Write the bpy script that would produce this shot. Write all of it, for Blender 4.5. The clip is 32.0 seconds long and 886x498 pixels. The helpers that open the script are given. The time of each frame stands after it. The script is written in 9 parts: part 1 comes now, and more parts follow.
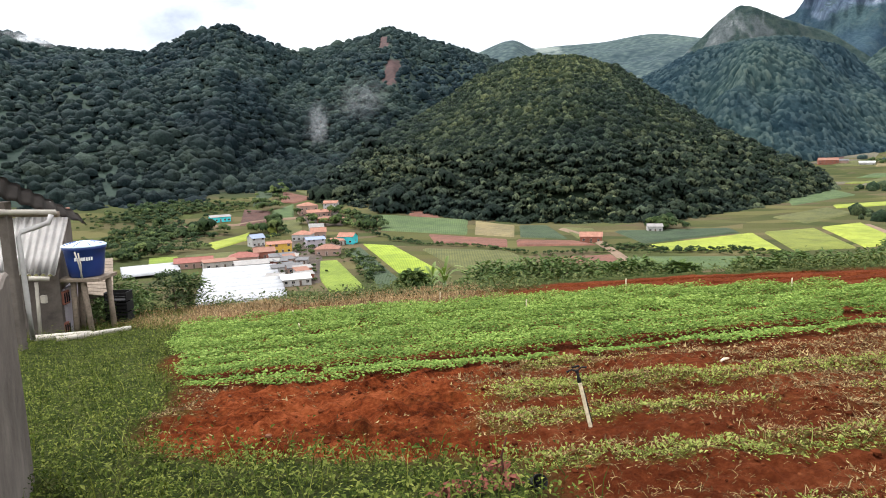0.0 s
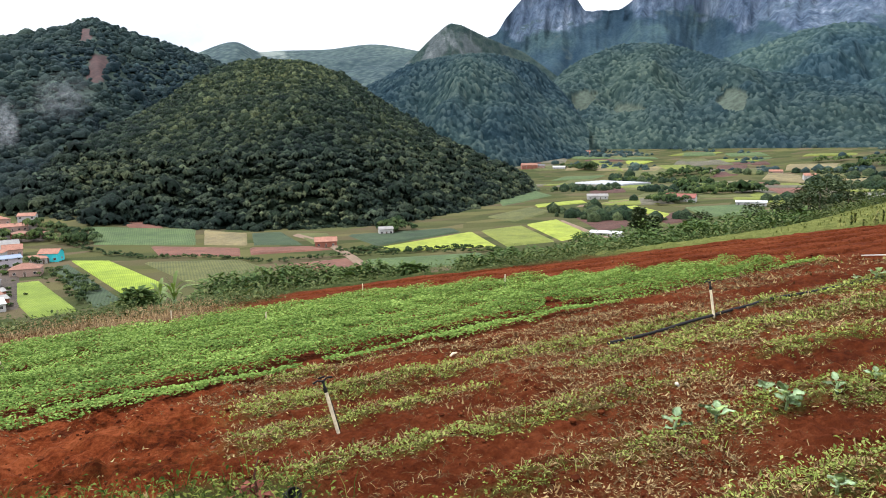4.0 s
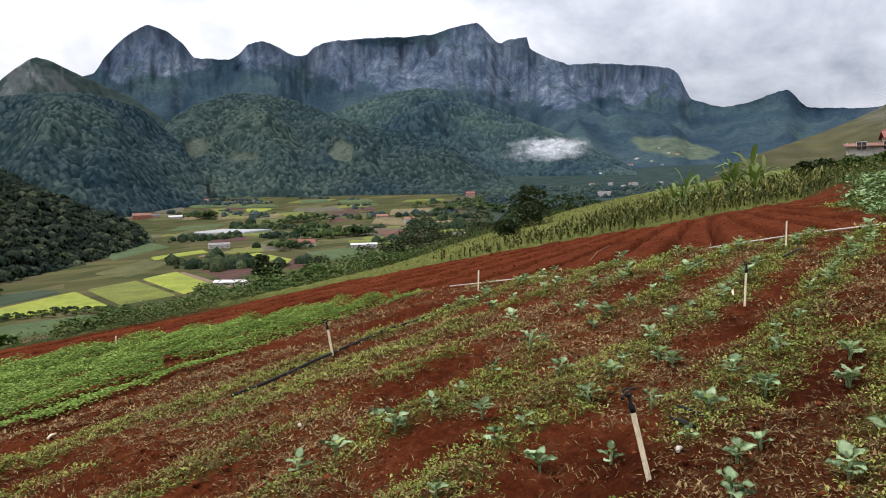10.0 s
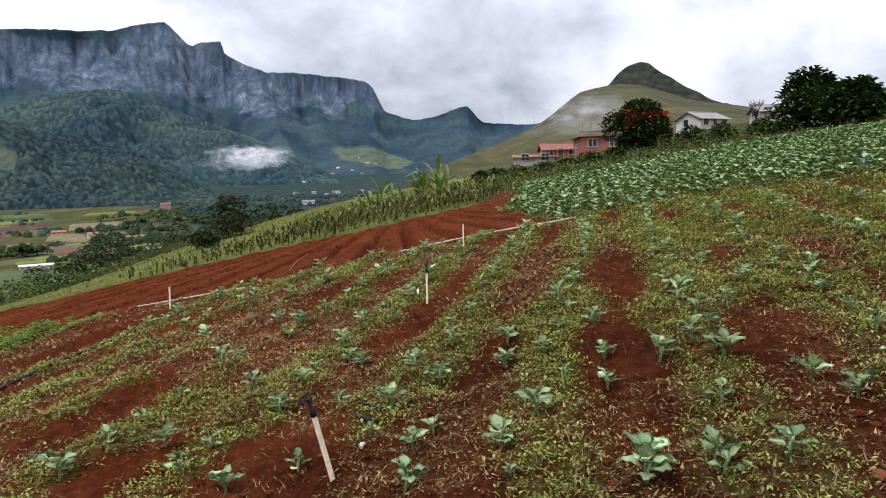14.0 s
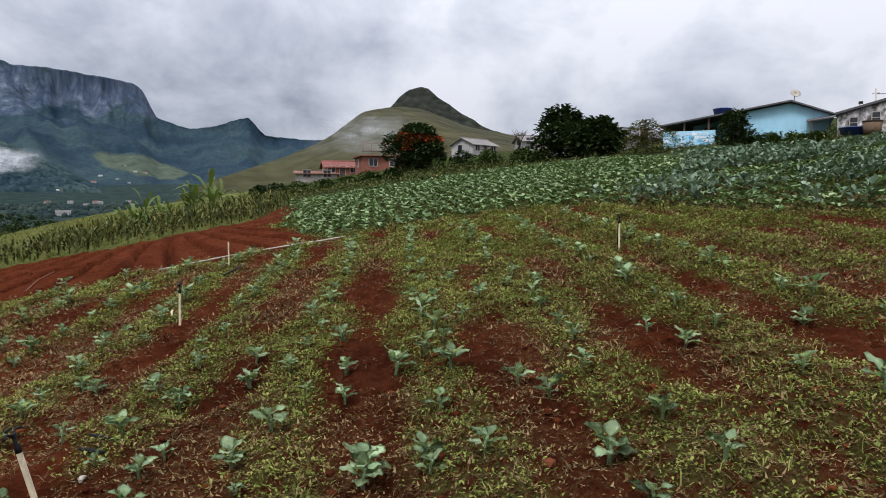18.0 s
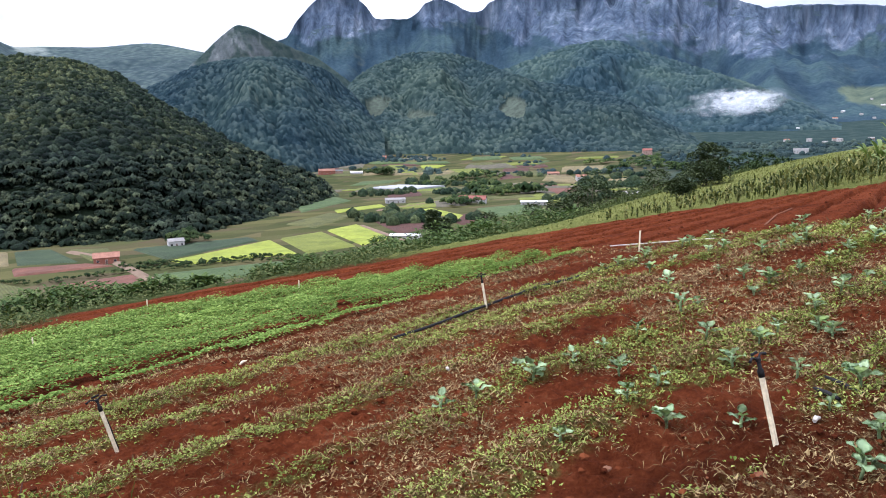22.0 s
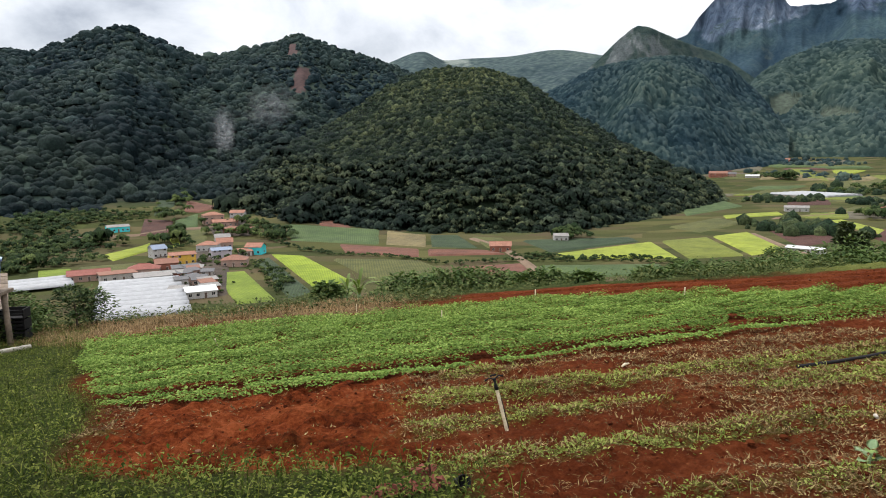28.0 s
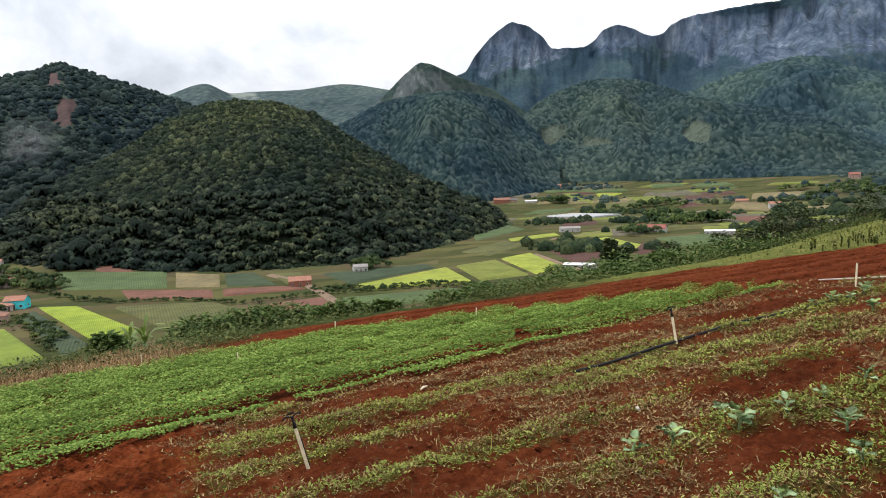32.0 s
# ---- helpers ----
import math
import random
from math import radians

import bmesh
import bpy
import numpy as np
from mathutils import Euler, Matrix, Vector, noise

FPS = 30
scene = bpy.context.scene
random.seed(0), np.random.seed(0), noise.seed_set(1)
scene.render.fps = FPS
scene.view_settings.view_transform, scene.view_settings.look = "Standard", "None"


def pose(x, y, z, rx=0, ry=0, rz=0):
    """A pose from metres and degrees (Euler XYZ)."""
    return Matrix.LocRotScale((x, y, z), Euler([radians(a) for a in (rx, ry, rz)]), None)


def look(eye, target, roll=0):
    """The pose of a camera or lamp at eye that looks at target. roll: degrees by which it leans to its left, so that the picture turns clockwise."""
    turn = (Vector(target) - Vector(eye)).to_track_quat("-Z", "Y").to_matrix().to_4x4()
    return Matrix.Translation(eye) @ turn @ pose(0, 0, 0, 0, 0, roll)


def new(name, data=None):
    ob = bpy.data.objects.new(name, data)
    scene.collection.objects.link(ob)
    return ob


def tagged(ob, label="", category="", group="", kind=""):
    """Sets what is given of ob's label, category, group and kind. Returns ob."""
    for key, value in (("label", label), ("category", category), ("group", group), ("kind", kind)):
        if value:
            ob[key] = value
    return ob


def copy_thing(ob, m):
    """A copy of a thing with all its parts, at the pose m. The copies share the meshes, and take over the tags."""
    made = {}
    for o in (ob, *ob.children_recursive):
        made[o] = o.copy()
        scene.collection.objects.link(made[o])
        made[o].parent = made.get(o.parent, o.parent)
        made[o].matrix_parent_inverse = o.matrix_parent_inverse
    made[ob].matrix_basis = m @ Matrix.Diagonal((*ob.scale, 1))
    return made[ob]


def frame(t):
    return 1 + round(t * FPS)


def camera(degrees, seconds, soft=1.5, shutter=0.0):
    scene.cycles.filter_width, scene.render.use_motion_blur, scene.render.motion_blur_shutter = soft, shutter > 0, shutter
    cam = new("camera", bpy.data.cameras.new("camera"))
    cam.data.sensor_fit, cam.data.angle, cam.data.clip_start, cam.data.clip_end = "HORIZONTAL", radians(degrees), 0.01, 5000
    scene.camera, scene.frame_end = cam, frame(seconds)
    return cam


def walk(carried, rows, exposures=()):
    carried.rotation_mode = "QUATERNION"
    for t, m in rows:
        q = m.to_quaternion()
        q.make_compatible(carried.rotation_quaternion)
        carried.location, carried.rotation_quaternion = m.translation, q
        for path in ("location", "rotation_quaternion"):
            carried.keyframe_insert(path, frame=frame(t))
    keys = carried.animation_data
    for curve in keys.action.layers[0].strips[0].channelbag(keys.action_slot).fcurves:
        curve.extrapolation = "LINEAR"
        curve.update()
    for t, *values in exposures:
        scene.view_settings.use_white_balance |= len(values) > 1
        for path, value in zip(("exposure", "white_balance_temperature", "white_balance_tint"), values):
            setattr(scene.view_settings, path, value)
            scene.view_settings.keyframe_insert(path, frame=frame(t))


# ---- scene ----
cam = camera(65.5, 32.0, 1.0)
EXPO = ((0, 1.0, 6290, 10), (1, 0.85, 6270, 10), (2, 0.46, 6260, 10), (3, 0.42, 6230, 10), (4, 0.90, 6030, 10), (4.5, 0.85, 6080, 10), (6.5, 0.3, 6375, 10), (7, 0.16, 6400, 14), (8, 0.14, 6350, 14), (9, 0.18, 6300, 14), (10, 0.27, 6250, 14), (12, 0.22, 6183, 14), (13, 0.25, 6150, 14), (14, 0.3, 6130, 14), (17, 0.08, 6070, 14), (17.5, -0.2, 6060, 14), (18, -0.1, 6050, 14), (19, 0.4, 6050, 14), (20, 0.62, 6050, 14), (21, 1.1, 5600, 20), (22, 0.83, 5600, 18), (23, 0.42, 6230, 10), (24, 0.43, 6250, 10), (25, 0.43, 6280, 10), (26, 0.4, 6310, 10), (29, 0.44, 6340, 10), (30, 0.36, 6350, 10), (31, 0.34, 6355, 10), (32, 0.38, 6360, 10))

# ---------- camera path: seconds, place, turn ----------
PATH = [
    (0.0, 0.102, 0.417, -0.128, 81.33, 1.51, -0.23),
    (0.5, 0.107, 0.421, -0.114, 81.29, 1.87, -1.78),
    (1.0, 0.115, 0.408, -0.107, 82.10, 2.15, -4.17),
    (1.5, 0.125, 0.403, -0.110, 82.21, 1.46, -7.43),
    (2.0, 0.109, 0.366, -0.089, 81.87, 1.32, -10.61),
    (2.5, 0.082, 0.339, -0.090, 82.03, 1.49, -13.74),
    (3.0, 0.029, 0.277, -0.081, 81.76, 2.11, -16.01),
    (3.5, -0.006, 0.251, -0.056, 79.97, 2.70, -18.39),
    (4.0, 0.030, 0.229, -0.010, 81.29, 1.02, -22.16),
    (4.5, 0.026, 0.185, 0.015, 81.74, 1.92, -23.59),
    (6.5, 0.026, 0.118, 0.015, 88.40, 1.23, -27.62),
    (7.0, 0.078, 0.100, 0.029, 87.16, 1.39, -31.76),
    (7.5, 0.051, 0.106, 0.020, 86.80, 2.29, -38.32),
    (8.0, 0.033, 0.124, 0.020, 86.72, 1.94, -40.78),
    (8.5, 0.043, 0.131, 0.018, 85.79, 1.62, -43.92),
    (9.0, 0.047, 0.133, 0.015, 84.95, 1.43, -47.09),
    (9.5, 0.069, 0.138, 0.005, 84.86, 1.32, -49.27),
    (10.0, 0.076, 0.134, 0.002, 84.64, 1.15, -52.88),
    (10.5, 0.079, 0.135, 0.008, 84.49, 0.96, -54.88),
    (11.0, 0.083, 0.109, -0.002, 84.92, 0.73, -56.77),
    (11.5, 0.074, 0.072, 0.007, 84.41, 0.76, -59.70),
    (12.0, 0.078, 0.041, 0.011, 83.74, 0.72, -63.46),
    (12.5, 0.088, 0.023, 0.014, 84.31, 1.53, -66.54),
    (13.0, 0.088, -0.001, 0.019, 85.06, 2.10, -68.80),
    (13.5, 0.097, -0.025, 0.009, 85.03, 2.08, -72.09),
    (14.0, 0.139, -0.038, -0.000, 84.74, 1.79, -77.06),
    (14.5, 0.185, -0.042, -0.007, 84.32, 1.45, -81.16),
    (16.5, -0.039, -0.360, 0.052, 85.71, 1.98, -90.11),
    (17.0, -0.068, -0.383, 0.060, 85.43, 0.64, -94.74),
    (17.5, -0.062, -0.393, 0.063, 85.70, -0.15, -97.76),
    (18.0, -0.052, -0.362, 0.054, 85.85, -0.01, -94.83),
    (18.5, -0.000, -0.336, 0.049, 85.14, -0.20, -85.20),
    (19.0, 0.041, -0.328, 0.040, 83.38, 1.12, -76.62),
    (19.5, -0.092, -0.319, 0.066, 82.19, 0.27, -69.97),
    (20.0, -0.099, -0.278, 0.050, 83.44, 0.61, -62.01),
    (20.5, -0.101, -0.257, 0.002, 80.57, 0.47, -55.82),
    (21.0, -0.068, -0.262, 0.018, 80.38, 0.82, -49.74),
    (21.5, 0.040, -0.204, 0.024, 81.05, 0.90, -44.34),
    (22.0, 0.035, -0.197, 0.023, 81.40, 1.26, -38.77),
    (22.5, 0.021, -0.180, 0.022, 81.88, 1.30, -34.67),
    (23.0, -0.016, -0.177, 0.026, 82.12, 1.22, -29.64),
    (23.5, -0.023, -0.149, 0.028, 82.38, 0.96, -26.04),
    (24.0, -0.034, -0.150, 0.027, 82.54, 0.66, -23.07),
    (24.5, -0.049, -0.124, 0.018, 81.64, -0.41, -19.10),
    (25.0, -0.076, -0.058, 0.011, 81.22, 0.70, -16.63),
    (25.5, -0.124, -0.002, 0.002, 81.06, 1.81, -16.12),
    (26.0, -0.138, 0.030, 0.011, 81.36, 0.72, -12.23),
    (26.5, -0.095, 0.055, -0.003, 82.88, -0.50, -5.16),
    (28.5, -0.026, 0.053, 0.010, 81.77, 1.43, -9.37),
    (29.0, -0.020, 0.073, -0.005, 82.14, 1.89, -11.42),
    (29.5, -0.007, 0.069, -0.007, 83.38, 1.47, -13.01),
    (30.0, 0.004, 0.064, -0.007, 83.94, 1.41, -14.81),
    (30.5, 0.009, 0.060, -0.011, 83.50, 1.70, -16.67),
    (31.0, 0.029, 0.058, -0.010, 83.44, 1.70, -18.84),
    (31.5, 0.046, 0.042, -0.005, 83.33, 1.90, -21.68),
    (32.0, 0.047, 0.021, -0.002, 84.21, 2.22, -24.42),
]

walk(cam, [(t, pose(x, y, z, rx, ry, rz)) for t, x, y, z, rx, ry, rz in PATH], EXPO)

# ---------- world and sun: bright broken overcast ----------
SUN_EL, SUN_AZ = 58.0, -55.0          # degrees; azimuth clockwise from the +y axis
world = bpy.data.worlds.new("overcast_sky")
scene.world = world
world.use_nodes = True


def sky_nodes():
    nt = world.node_tree
    nt.nodes.clear()
    N, L = nt.nodes.new, nt.links.new
    sky = N("ShaderNodeTexSky")
    sky.sky_type, sky.sun_disc = "NISHITA", False
    sky.sun_elevation, sky.sun_rotation = radians(SUN_EL), radians(SUN_AZ)
    tc = N("ShaderNodeTexCoord")
    sep, lift, plane = N("ShaderNodeSeparateXYZ"), N("ShaderNodeMath"), N("ShaderNodeVectorMath")
    lift.operation, lift.inputs[1].default_value = "ADD", 0.85
    plane.operation = "DIVIDE"
    cmb = N("ShaderNodeCombineXYZ")
    L(tc.outputs["Generated"], sep.inputs[0])
    L(sep.outputs[2], lift.inputs[0])
    for k in range(3):
        L(lift.outputs[0], cmb.inputs[k])
    L(tc.outputs["Generated"], plane.inputs[0])
    L(cmb.outputs[0], plane.inputs[1])

    def cloud(scale, detail, rough, dist, off):
        mp, n = N("ShaderNodeMapping"), N("ShaderNodeTexNoise")
        mp.inputs["Location"].default_value = off
        n.inputs["Scale"].default_value, n.inputs["Detail"].default_value = scale, detail
        n.inputs["Roughness"].default_value, n.inputs["Distortion"].default_value = rough, dist
        L(plane.outputs[0], mp.inputs[0])
        L(mp.outputs[0], n.inputs["Vector"])
        return n.outputs[0]

    def calc(op, a, b):
        k = N("ShaderNodeMath")
        k.operation = op
        for sock, v in zip(k.inputs, (a, b)):
            if isinstance(v, (int, float)):
                sock.default_value = v
            else:
                L(v, sock)
        return k.outputs[0]
    body = calc("ADD", calc("MULTIPLY", cloud(2.3, 5, 0.5, 0.15, (3.1, 0.7, 0.0)), 0.54), calc("MULTIPLY", cloud(6.0, 10, 0.58, 0.25, (0.4, 5.2, 1.0)), 0.46))
    # thinner and brighter towards the west and the south
    body = calc("ADD", body, calc("MULTIPLY", sep.outputs[0], -0.048))
    body = calc("ADD", body, calc("MULTIPLY", calc("MAXIMUM", calc("MULTIPLY", sep.outputs[1], -1.0), 0.0), 0.10))
    ramp = N("ShaderNodeValToRGB")
    e = ramp.color_ramp.elements
    e[0].position, e[0].color = 0.35, (0.40, 0.43, 0.49, 1)
    e[1].position, e[1].color = 0.575, (1.06, 1.06, 1.06, 1)
    e.new(0.42).color = (0.62, 0.65, 0.70, 1)
    e.new(0.48).color = (0.80, 0.82, 0.86, 1)
    L(body, ramp.inputs[0])
    bgc, bgs, mix, out = N("ShaderNodeBackground"), N("ShaderNodeBackground"), N("ShaderNodeMixShader"), N("ShaderNodeOutputWorld")
    bgc.inputs["Strength"].default_value = CLOUD
    bgs.inputs["Strength"].default_value = 0.10
    mix.inputs[0].default_value = 0.93
    up, gain = N("ShaderNodeMath"), N("ShaderNodeMix")
    up.operation = "MULTIPLY_ADD"
    up.inputs[1].default_value, up.inputs[2].default_value = 1.5, 0.72
    gain.data_type, gain.blend_type = "RGBA", "MULTIPLY"
    gain.inputs[0].default_value = 1.0
    L(sep.outputs[2], up.inputs[0])
    L(ramp.outputs[0], gain.inputs[6])
    L(up.outputs[0], gain.inputs[7])
    L(gain.outputs[2], bgc.inputs[0])
    L(sky.outputs[0], bgs.inputs[0])
    L(bgs.outputs[0], mix.inputs[1])
    L(bgc.outputs[0], mix.inputs[2])
    L(mix.outputs[0], out.inputs[0])


CLOUD = 0.90
sky_nodes()
sun = new("sun", bpy.data.lights.new("sun", "SUN"))
sun.data.energy, sun.data.angle, sun.data.color = 2.6, radians(16), (1.0, 0.975, 0.94)
sun.matrix_world = look((math.sin(radians(SUN_AZ)) * 50 * math.cos(radians(SUN_EL)), math.cos(radians(SUN_AZ)) * 50 * math.cos(radians(SUN_EL)), 50 * math.sin(radians(SUN_EL))), (0, 0, 0))

rng = np.random.default_rng(7)


# ---------- materials ----------
class Mat:
    """Small builder for node materials."""

    def __init__(self, name, rough=0.8, spec=0.3, metal=0.0):
        self.m = bpy.data.materials.new(name)
        self.m.use_nodes = True
        self.nt = self.m.node_tree
        self.b = self.nt.nodes["Principled BSDF"]
        self.b.inputs["Roughness"].default_value = rough
        self.b.inputs["Specular IOR Level"].default_value = spec
        self.b.inputs["Metallic"].default_value = metal
        self.tc = self.n("ShaderNodeTexCoord").outputs["Object"]

    def n(self, kind):
        return self.nt.nodes.new(kind)

    def link(self, a, b):
        self.nt.links.new(a, b)

    def noise(self, scale, detail=5, rough=0.6, vec=None, stretch=None, dist=0.0):
        t = self.n("ShaderNodeTexNoise")
        t.inputs["Scale"].default_value, t.inputs["Detail"].default_value, t.inputs["Roughness"].default_value = scale, detail, rough
        t.inputs["Distortion"].default_value = dist
        v = vec or self.tc
        if stretch:
            mp = self.n("ShaderNodeMapping")
            mp.inputs["Scale"].default_value = stretch
            self.link(v, mp.inputs[0])
            v = mp.outputs[0]
        self.link(v, t.inputs["Vector"])
        return t.outputs[0]

    def voro(self, scale, out="Distance", stretch=None):
        t = self.n("ShaderNodeTexVoronoi")
        t.inputs["Scale"].default_value = scale
        v = self.tc
        if stretch:
            mp = self.n("ShaderNodeMapping")
            mp.inputs["Scale"].default_value = stretch
            self.link(v, mp.inputs[0])
            v = mp.outputs[0]
        self.link(v, t.inputs["Vector"])
        return t.outputs[out]

    def ramp(self, fac, *stops):
        r = self.n("ShaderNodeValToRGB")
        els = r.color_ramp.elements
        els[0].position, els[0].color = stops[0][0], (*stops[0][1], 1)
        els[1].position, els[1].color = stops[-1][0], (*stops[-1][1], 1)
        for p, c in stops[1:-1]:
            els.new(p).color = (*c, 1)
        self.link(fac, r.inputs[0])
        return r.outputs[0]

    def mix(self, fac, a, b, blend="MIX"):
        k = self.n("ShaderNodeMix")
        k.data_type, k.blend_type = "RGBA", blend
        for s, v in ((k.inputs[0], fac), (k.inputs[6], a), (k.inputs[7], b)):
            if isinstance(v, (int, float)):
                s.default_value = v
            elif isinstance(v, tuple):
                s.default_value = (*v, 1)
            else:
                self.link(v, s)
        return k.outputs[2]

    def math(self, op, a, b=0.0, c=None):
        k = self.n("ShaderNodeMath")
        k.operation = op
        k.use_clamp = op in ("MULTIPLY_ADD",)
        for s, v in zip(k.inputs, (a, b) if c is None else (a, b, c)):
            if isinstance(v, (int, float)):
                s.default_value = v
            else:
                self.link(v, s)
        return k.outputs[0]

    def attr(self, name):
        a = self.n("ShaderNodeAttribute")
        a.attribute_name = name
        return a.outputs["Fac"]

    def island(self):
        return self.n("ShaderNodeNewGeometry").outputs["Random Per Island"]

    def object_random(self):
        return self.n("ShaderNodeObjectInfo").outputs["Random"]

    def color(self, c):
        if isinstance(c, tuple):
            self.b.inputs["Base Color"].default_value = (*c, 1)
        else:
            self.link(c, self.b.inputs["Base Color"])
        return self

    def bump(self, h, strength=0.5, dist=0.02):
        k = self.n("ShaderNodeBump")
        k.inputs["Strength"].default_value, k.inputs["Distance"].default_value = strength, dist
        self.link(h, k.inputs["Height"])
        self.link(k.outputs[0], self.b.inputs["Normal"])
        return self


def leaf_mat(name, dark, mid, light, rough=0.7, spec=0.12, scale=2.0, glow=0.12):
    """Leaves: colour by leaf, drifting over the patch, a little light shining through."""
    m = Mat(name, rough, spec)
    r = m.ramp(m.island(), (0.0, dark), (0.5, mid), (1.0, light))
    big = m.ramp(m.noise(scale, 3), (0.35, (0.72, 0.74, 0.7)), (0.65, (1.18, 1.15, 1.1)))
    m.color(m.mix(1.0, r, big, "MULTIPLY"))
    if glow:
        tr = m.n("ShaderNodeBsdfTranslucent")
        m.link(m.mix(1.0, r, (1.2, 1.3, 0.6), "MULTIPLY"), tr.inputs[0])
        ms = m.n("ShaderNodeMixShader")
        ms.inputs[0].default_value = glow
        m.link(m.b.outputs[0], ms.inputs[1])
        m.link(tr.outputs[0], ms.inputs[2])
        m.link(ms.outputs[0], m.nt.nodes["Material Output"].inputs[0])
    return m.m


def plain(name, c, rough=0.7, spec=0.3, metal=0.0, vary=0.18, scale=6.0, bump=0.0):
    """A painted or raw surface with stains at two scales."""
    m = Mat(name, rough, spec, metal)
    lo, hi = tuple(v * (1 - vary) for v in c), tuple(min(1, v * (1 + vary * 0.6)) for v in c)
    f = m.math("ADD", m.math("MULTIPLY", m.noise(scale, 6, 0.65), 0.6), m.math("MULTIPLY", m.noise(scale * 0.17, 3), 0.4))
    m.color(m.ramp(f, (0.36, lo), (0.62, hi)))
    if bump:
        m.bump(m.noise(scale * 5, 5), bump, 0.02)
    return m.m


# ---------- mesh helpers ----------
def mesh_np(name, v, f, mats=(), smooth=False, attrs=None):
    """A mesh from vertex and face arrays (all faces with the same count of corners)."""
    me = bpy.data.meshes.new(name)
    v, f = np.ascontiguousarray(v, dtype=np.float32), np.ascontiguousarray(f, dtype=np.int32)
    k = f.shape[1]
    me.vertices.add(len(v))
    me.vertices.foreach_set("co", v.ravel())
    me.loops.add(f.size)
    me.loops.foreach_set("vertex_index", f.ravel())
    me.polygons.add(len(f))
    me.polygons.foreach_set("loop_start", np.arange(0, f.size, k, dtype=np.int32))
    me.polygons.foreach_set("use_smooth", np.full(len(f), smooth))
    for key, val in (attrs or {}).items():
        a = me.attributes.new(key, "FLOAT", "POINT")
        a.data.foreach_set("value", np.ascontiguousarray(val, dtype=np.float32))
    me.update(calc_edges=True)
    for m in mats:
        me.materials.append(m)
    return me


def grid_faces(nu, nv, wrap=False):
    i, j = np.meshgrid(np.arange(nu if wrap else nu - 1), np.arange(nv - 1), indexing="ij")
    a, b = (i * nv + j).ravel(), (((i + 1) % nu) * nv + j).ravel()
    return np.stack([a, b, b + 1, a + 1], 1)


def hash2(ix, iy, seed):
    h = np.sin(ix * 127.1 + iy * 311.7 + seed * 74.7) * 43758.5453
    return h - np.floor(h)


def vnoise(x, y, seed=0):
    """Value noise, 0 to 1."""
    ix, iy = np.floor(x), np.floor(y)
    fx, fy = x - ix, y - iy
    fx, fy = fx * fx * (3 - 2 * fx), fy * fy * (3 - 2 * fy)
    a, b = hash2(ix, iy, seed), hash2(ix + 1, iy, seed)
    c, d = hash2(ix, iy + 1, seed), hash2(ix + 1, iy + 1, seed)
    return (a * (1 - fx) + b * fx) * (1 - fy) + (c * (1 - fx) + d * fx) * fy


def fbm(x, y, octaves=4, seed=0, gain=0.5):
    s, a, t = 0.0, 1.0, 0.0
    for k in range(octaves):
        s = s + a * vnoise(x * 2 ** k + 17.3 * k, y * 2 ** k - 9.1 * k, seed + k)
        t += a
        a *= gain
    return s / t


def smooth_keys(keys, q):
    """Monotone-ish cubic through keys (position, value, ...), at q."""
    k = np.array(keys, dtype=float)
    xs = k[:, 0]
    out = []
    for c in range(1, k.shape[1]):
        ys = k[:, c]
        d = np.diff(ys) / np.diff(xs)
        m = np.zeros(len(xs))
        m[1:-1] = np.where(d[:-1] * d[1:] > 0, 2 * d[:-1] * d[1:] / (d[:-1] + d[1:] + 1e-12), 0)
        m[0], m[-1] = d[0], d[-1]
        i = np.clip(np.searchsorted(xs, q) - 1, 0, len(xs) - 2)
        h = xs[i + 1] - xs[i]
        t = np.clip((q - xs[i]) / h, 0, 1)
        out.append((2 * t ** 3 - 3 * t ** 2 + 1) * ys[i] + (t ** 3 - 2 * t ** 2 + t) * h * m[i] + (-2 * t ** 3 + 3 * t ** 2) * ys[i + 1] + (t ** 3 - t ** 2) * h * m[i + 1])
    return out if len(out) > 1 else out[0]


def sstep(a, b, x):
    t = np.clip((x - a) / (b - a), 0, 1)
    return t * t * (3 - 2 * t)


# ---------- the lie of the land ----------
BROW = [(-180, 150), (-70, 60), (-40, 40), (-30, 29), (-20, 23.2), (-10, 22.2), (5, 21.4), (15, 21), (27, 20.5), (38, 22), (45, 24), (50, 28), (53, 35), (55, 40), (58, 48), (61, 58), (65, 80), (68, 96), (72, 104), (80, 106), (90, 115), (100, 140), (180, 150)]
FALL = [(-180, 0.0), (-90, 0.15), (-60, 0.40), (-20, 0.42), (70, 0.42), (85, 0.32), (100, 0.10), (110, 0.0), (180, 0.0)]


def slope_z(x, y):
    """The farmed hillside before its brow."""
    return -1.675 + 0.055 * x - 0.1325 * y - 0.0125 * np.sqrt(y * y + 4)


def valley_z(r, az):
    left = sstep(8, -6, az)
    return -52 + (1 - left) * 0.07 * np.clip(r - 900, 0, 1400) + left * 0.10 * np.clip(r - 430, 0, 900)


def plough_top(x):
    """The upper edge of the ploughed field."""
    return np.interp(x, [3, 7, 8.3, 9.4, 10.6, 12, 14.1, 16, 17, 18.5, 19.7, 21.1, 23, 24.6, 26.7, 28.5], [22, 21.5, 20.7, 19.5, 18.3, 17.7, 17.3, 16.5, 15.5, 15.0, 13.9, 12.4, 10.9, 8.2, 6.9, 4.5])


def upper_land(x, y):
    """Grass and corn between the ploughed field and the brow."""
    return sstep(0.0, 0.7, y - plough_top(x)) * sstep(12, 14.5, x) * sstep(2.0, 4.0, y - 0.05 * x)


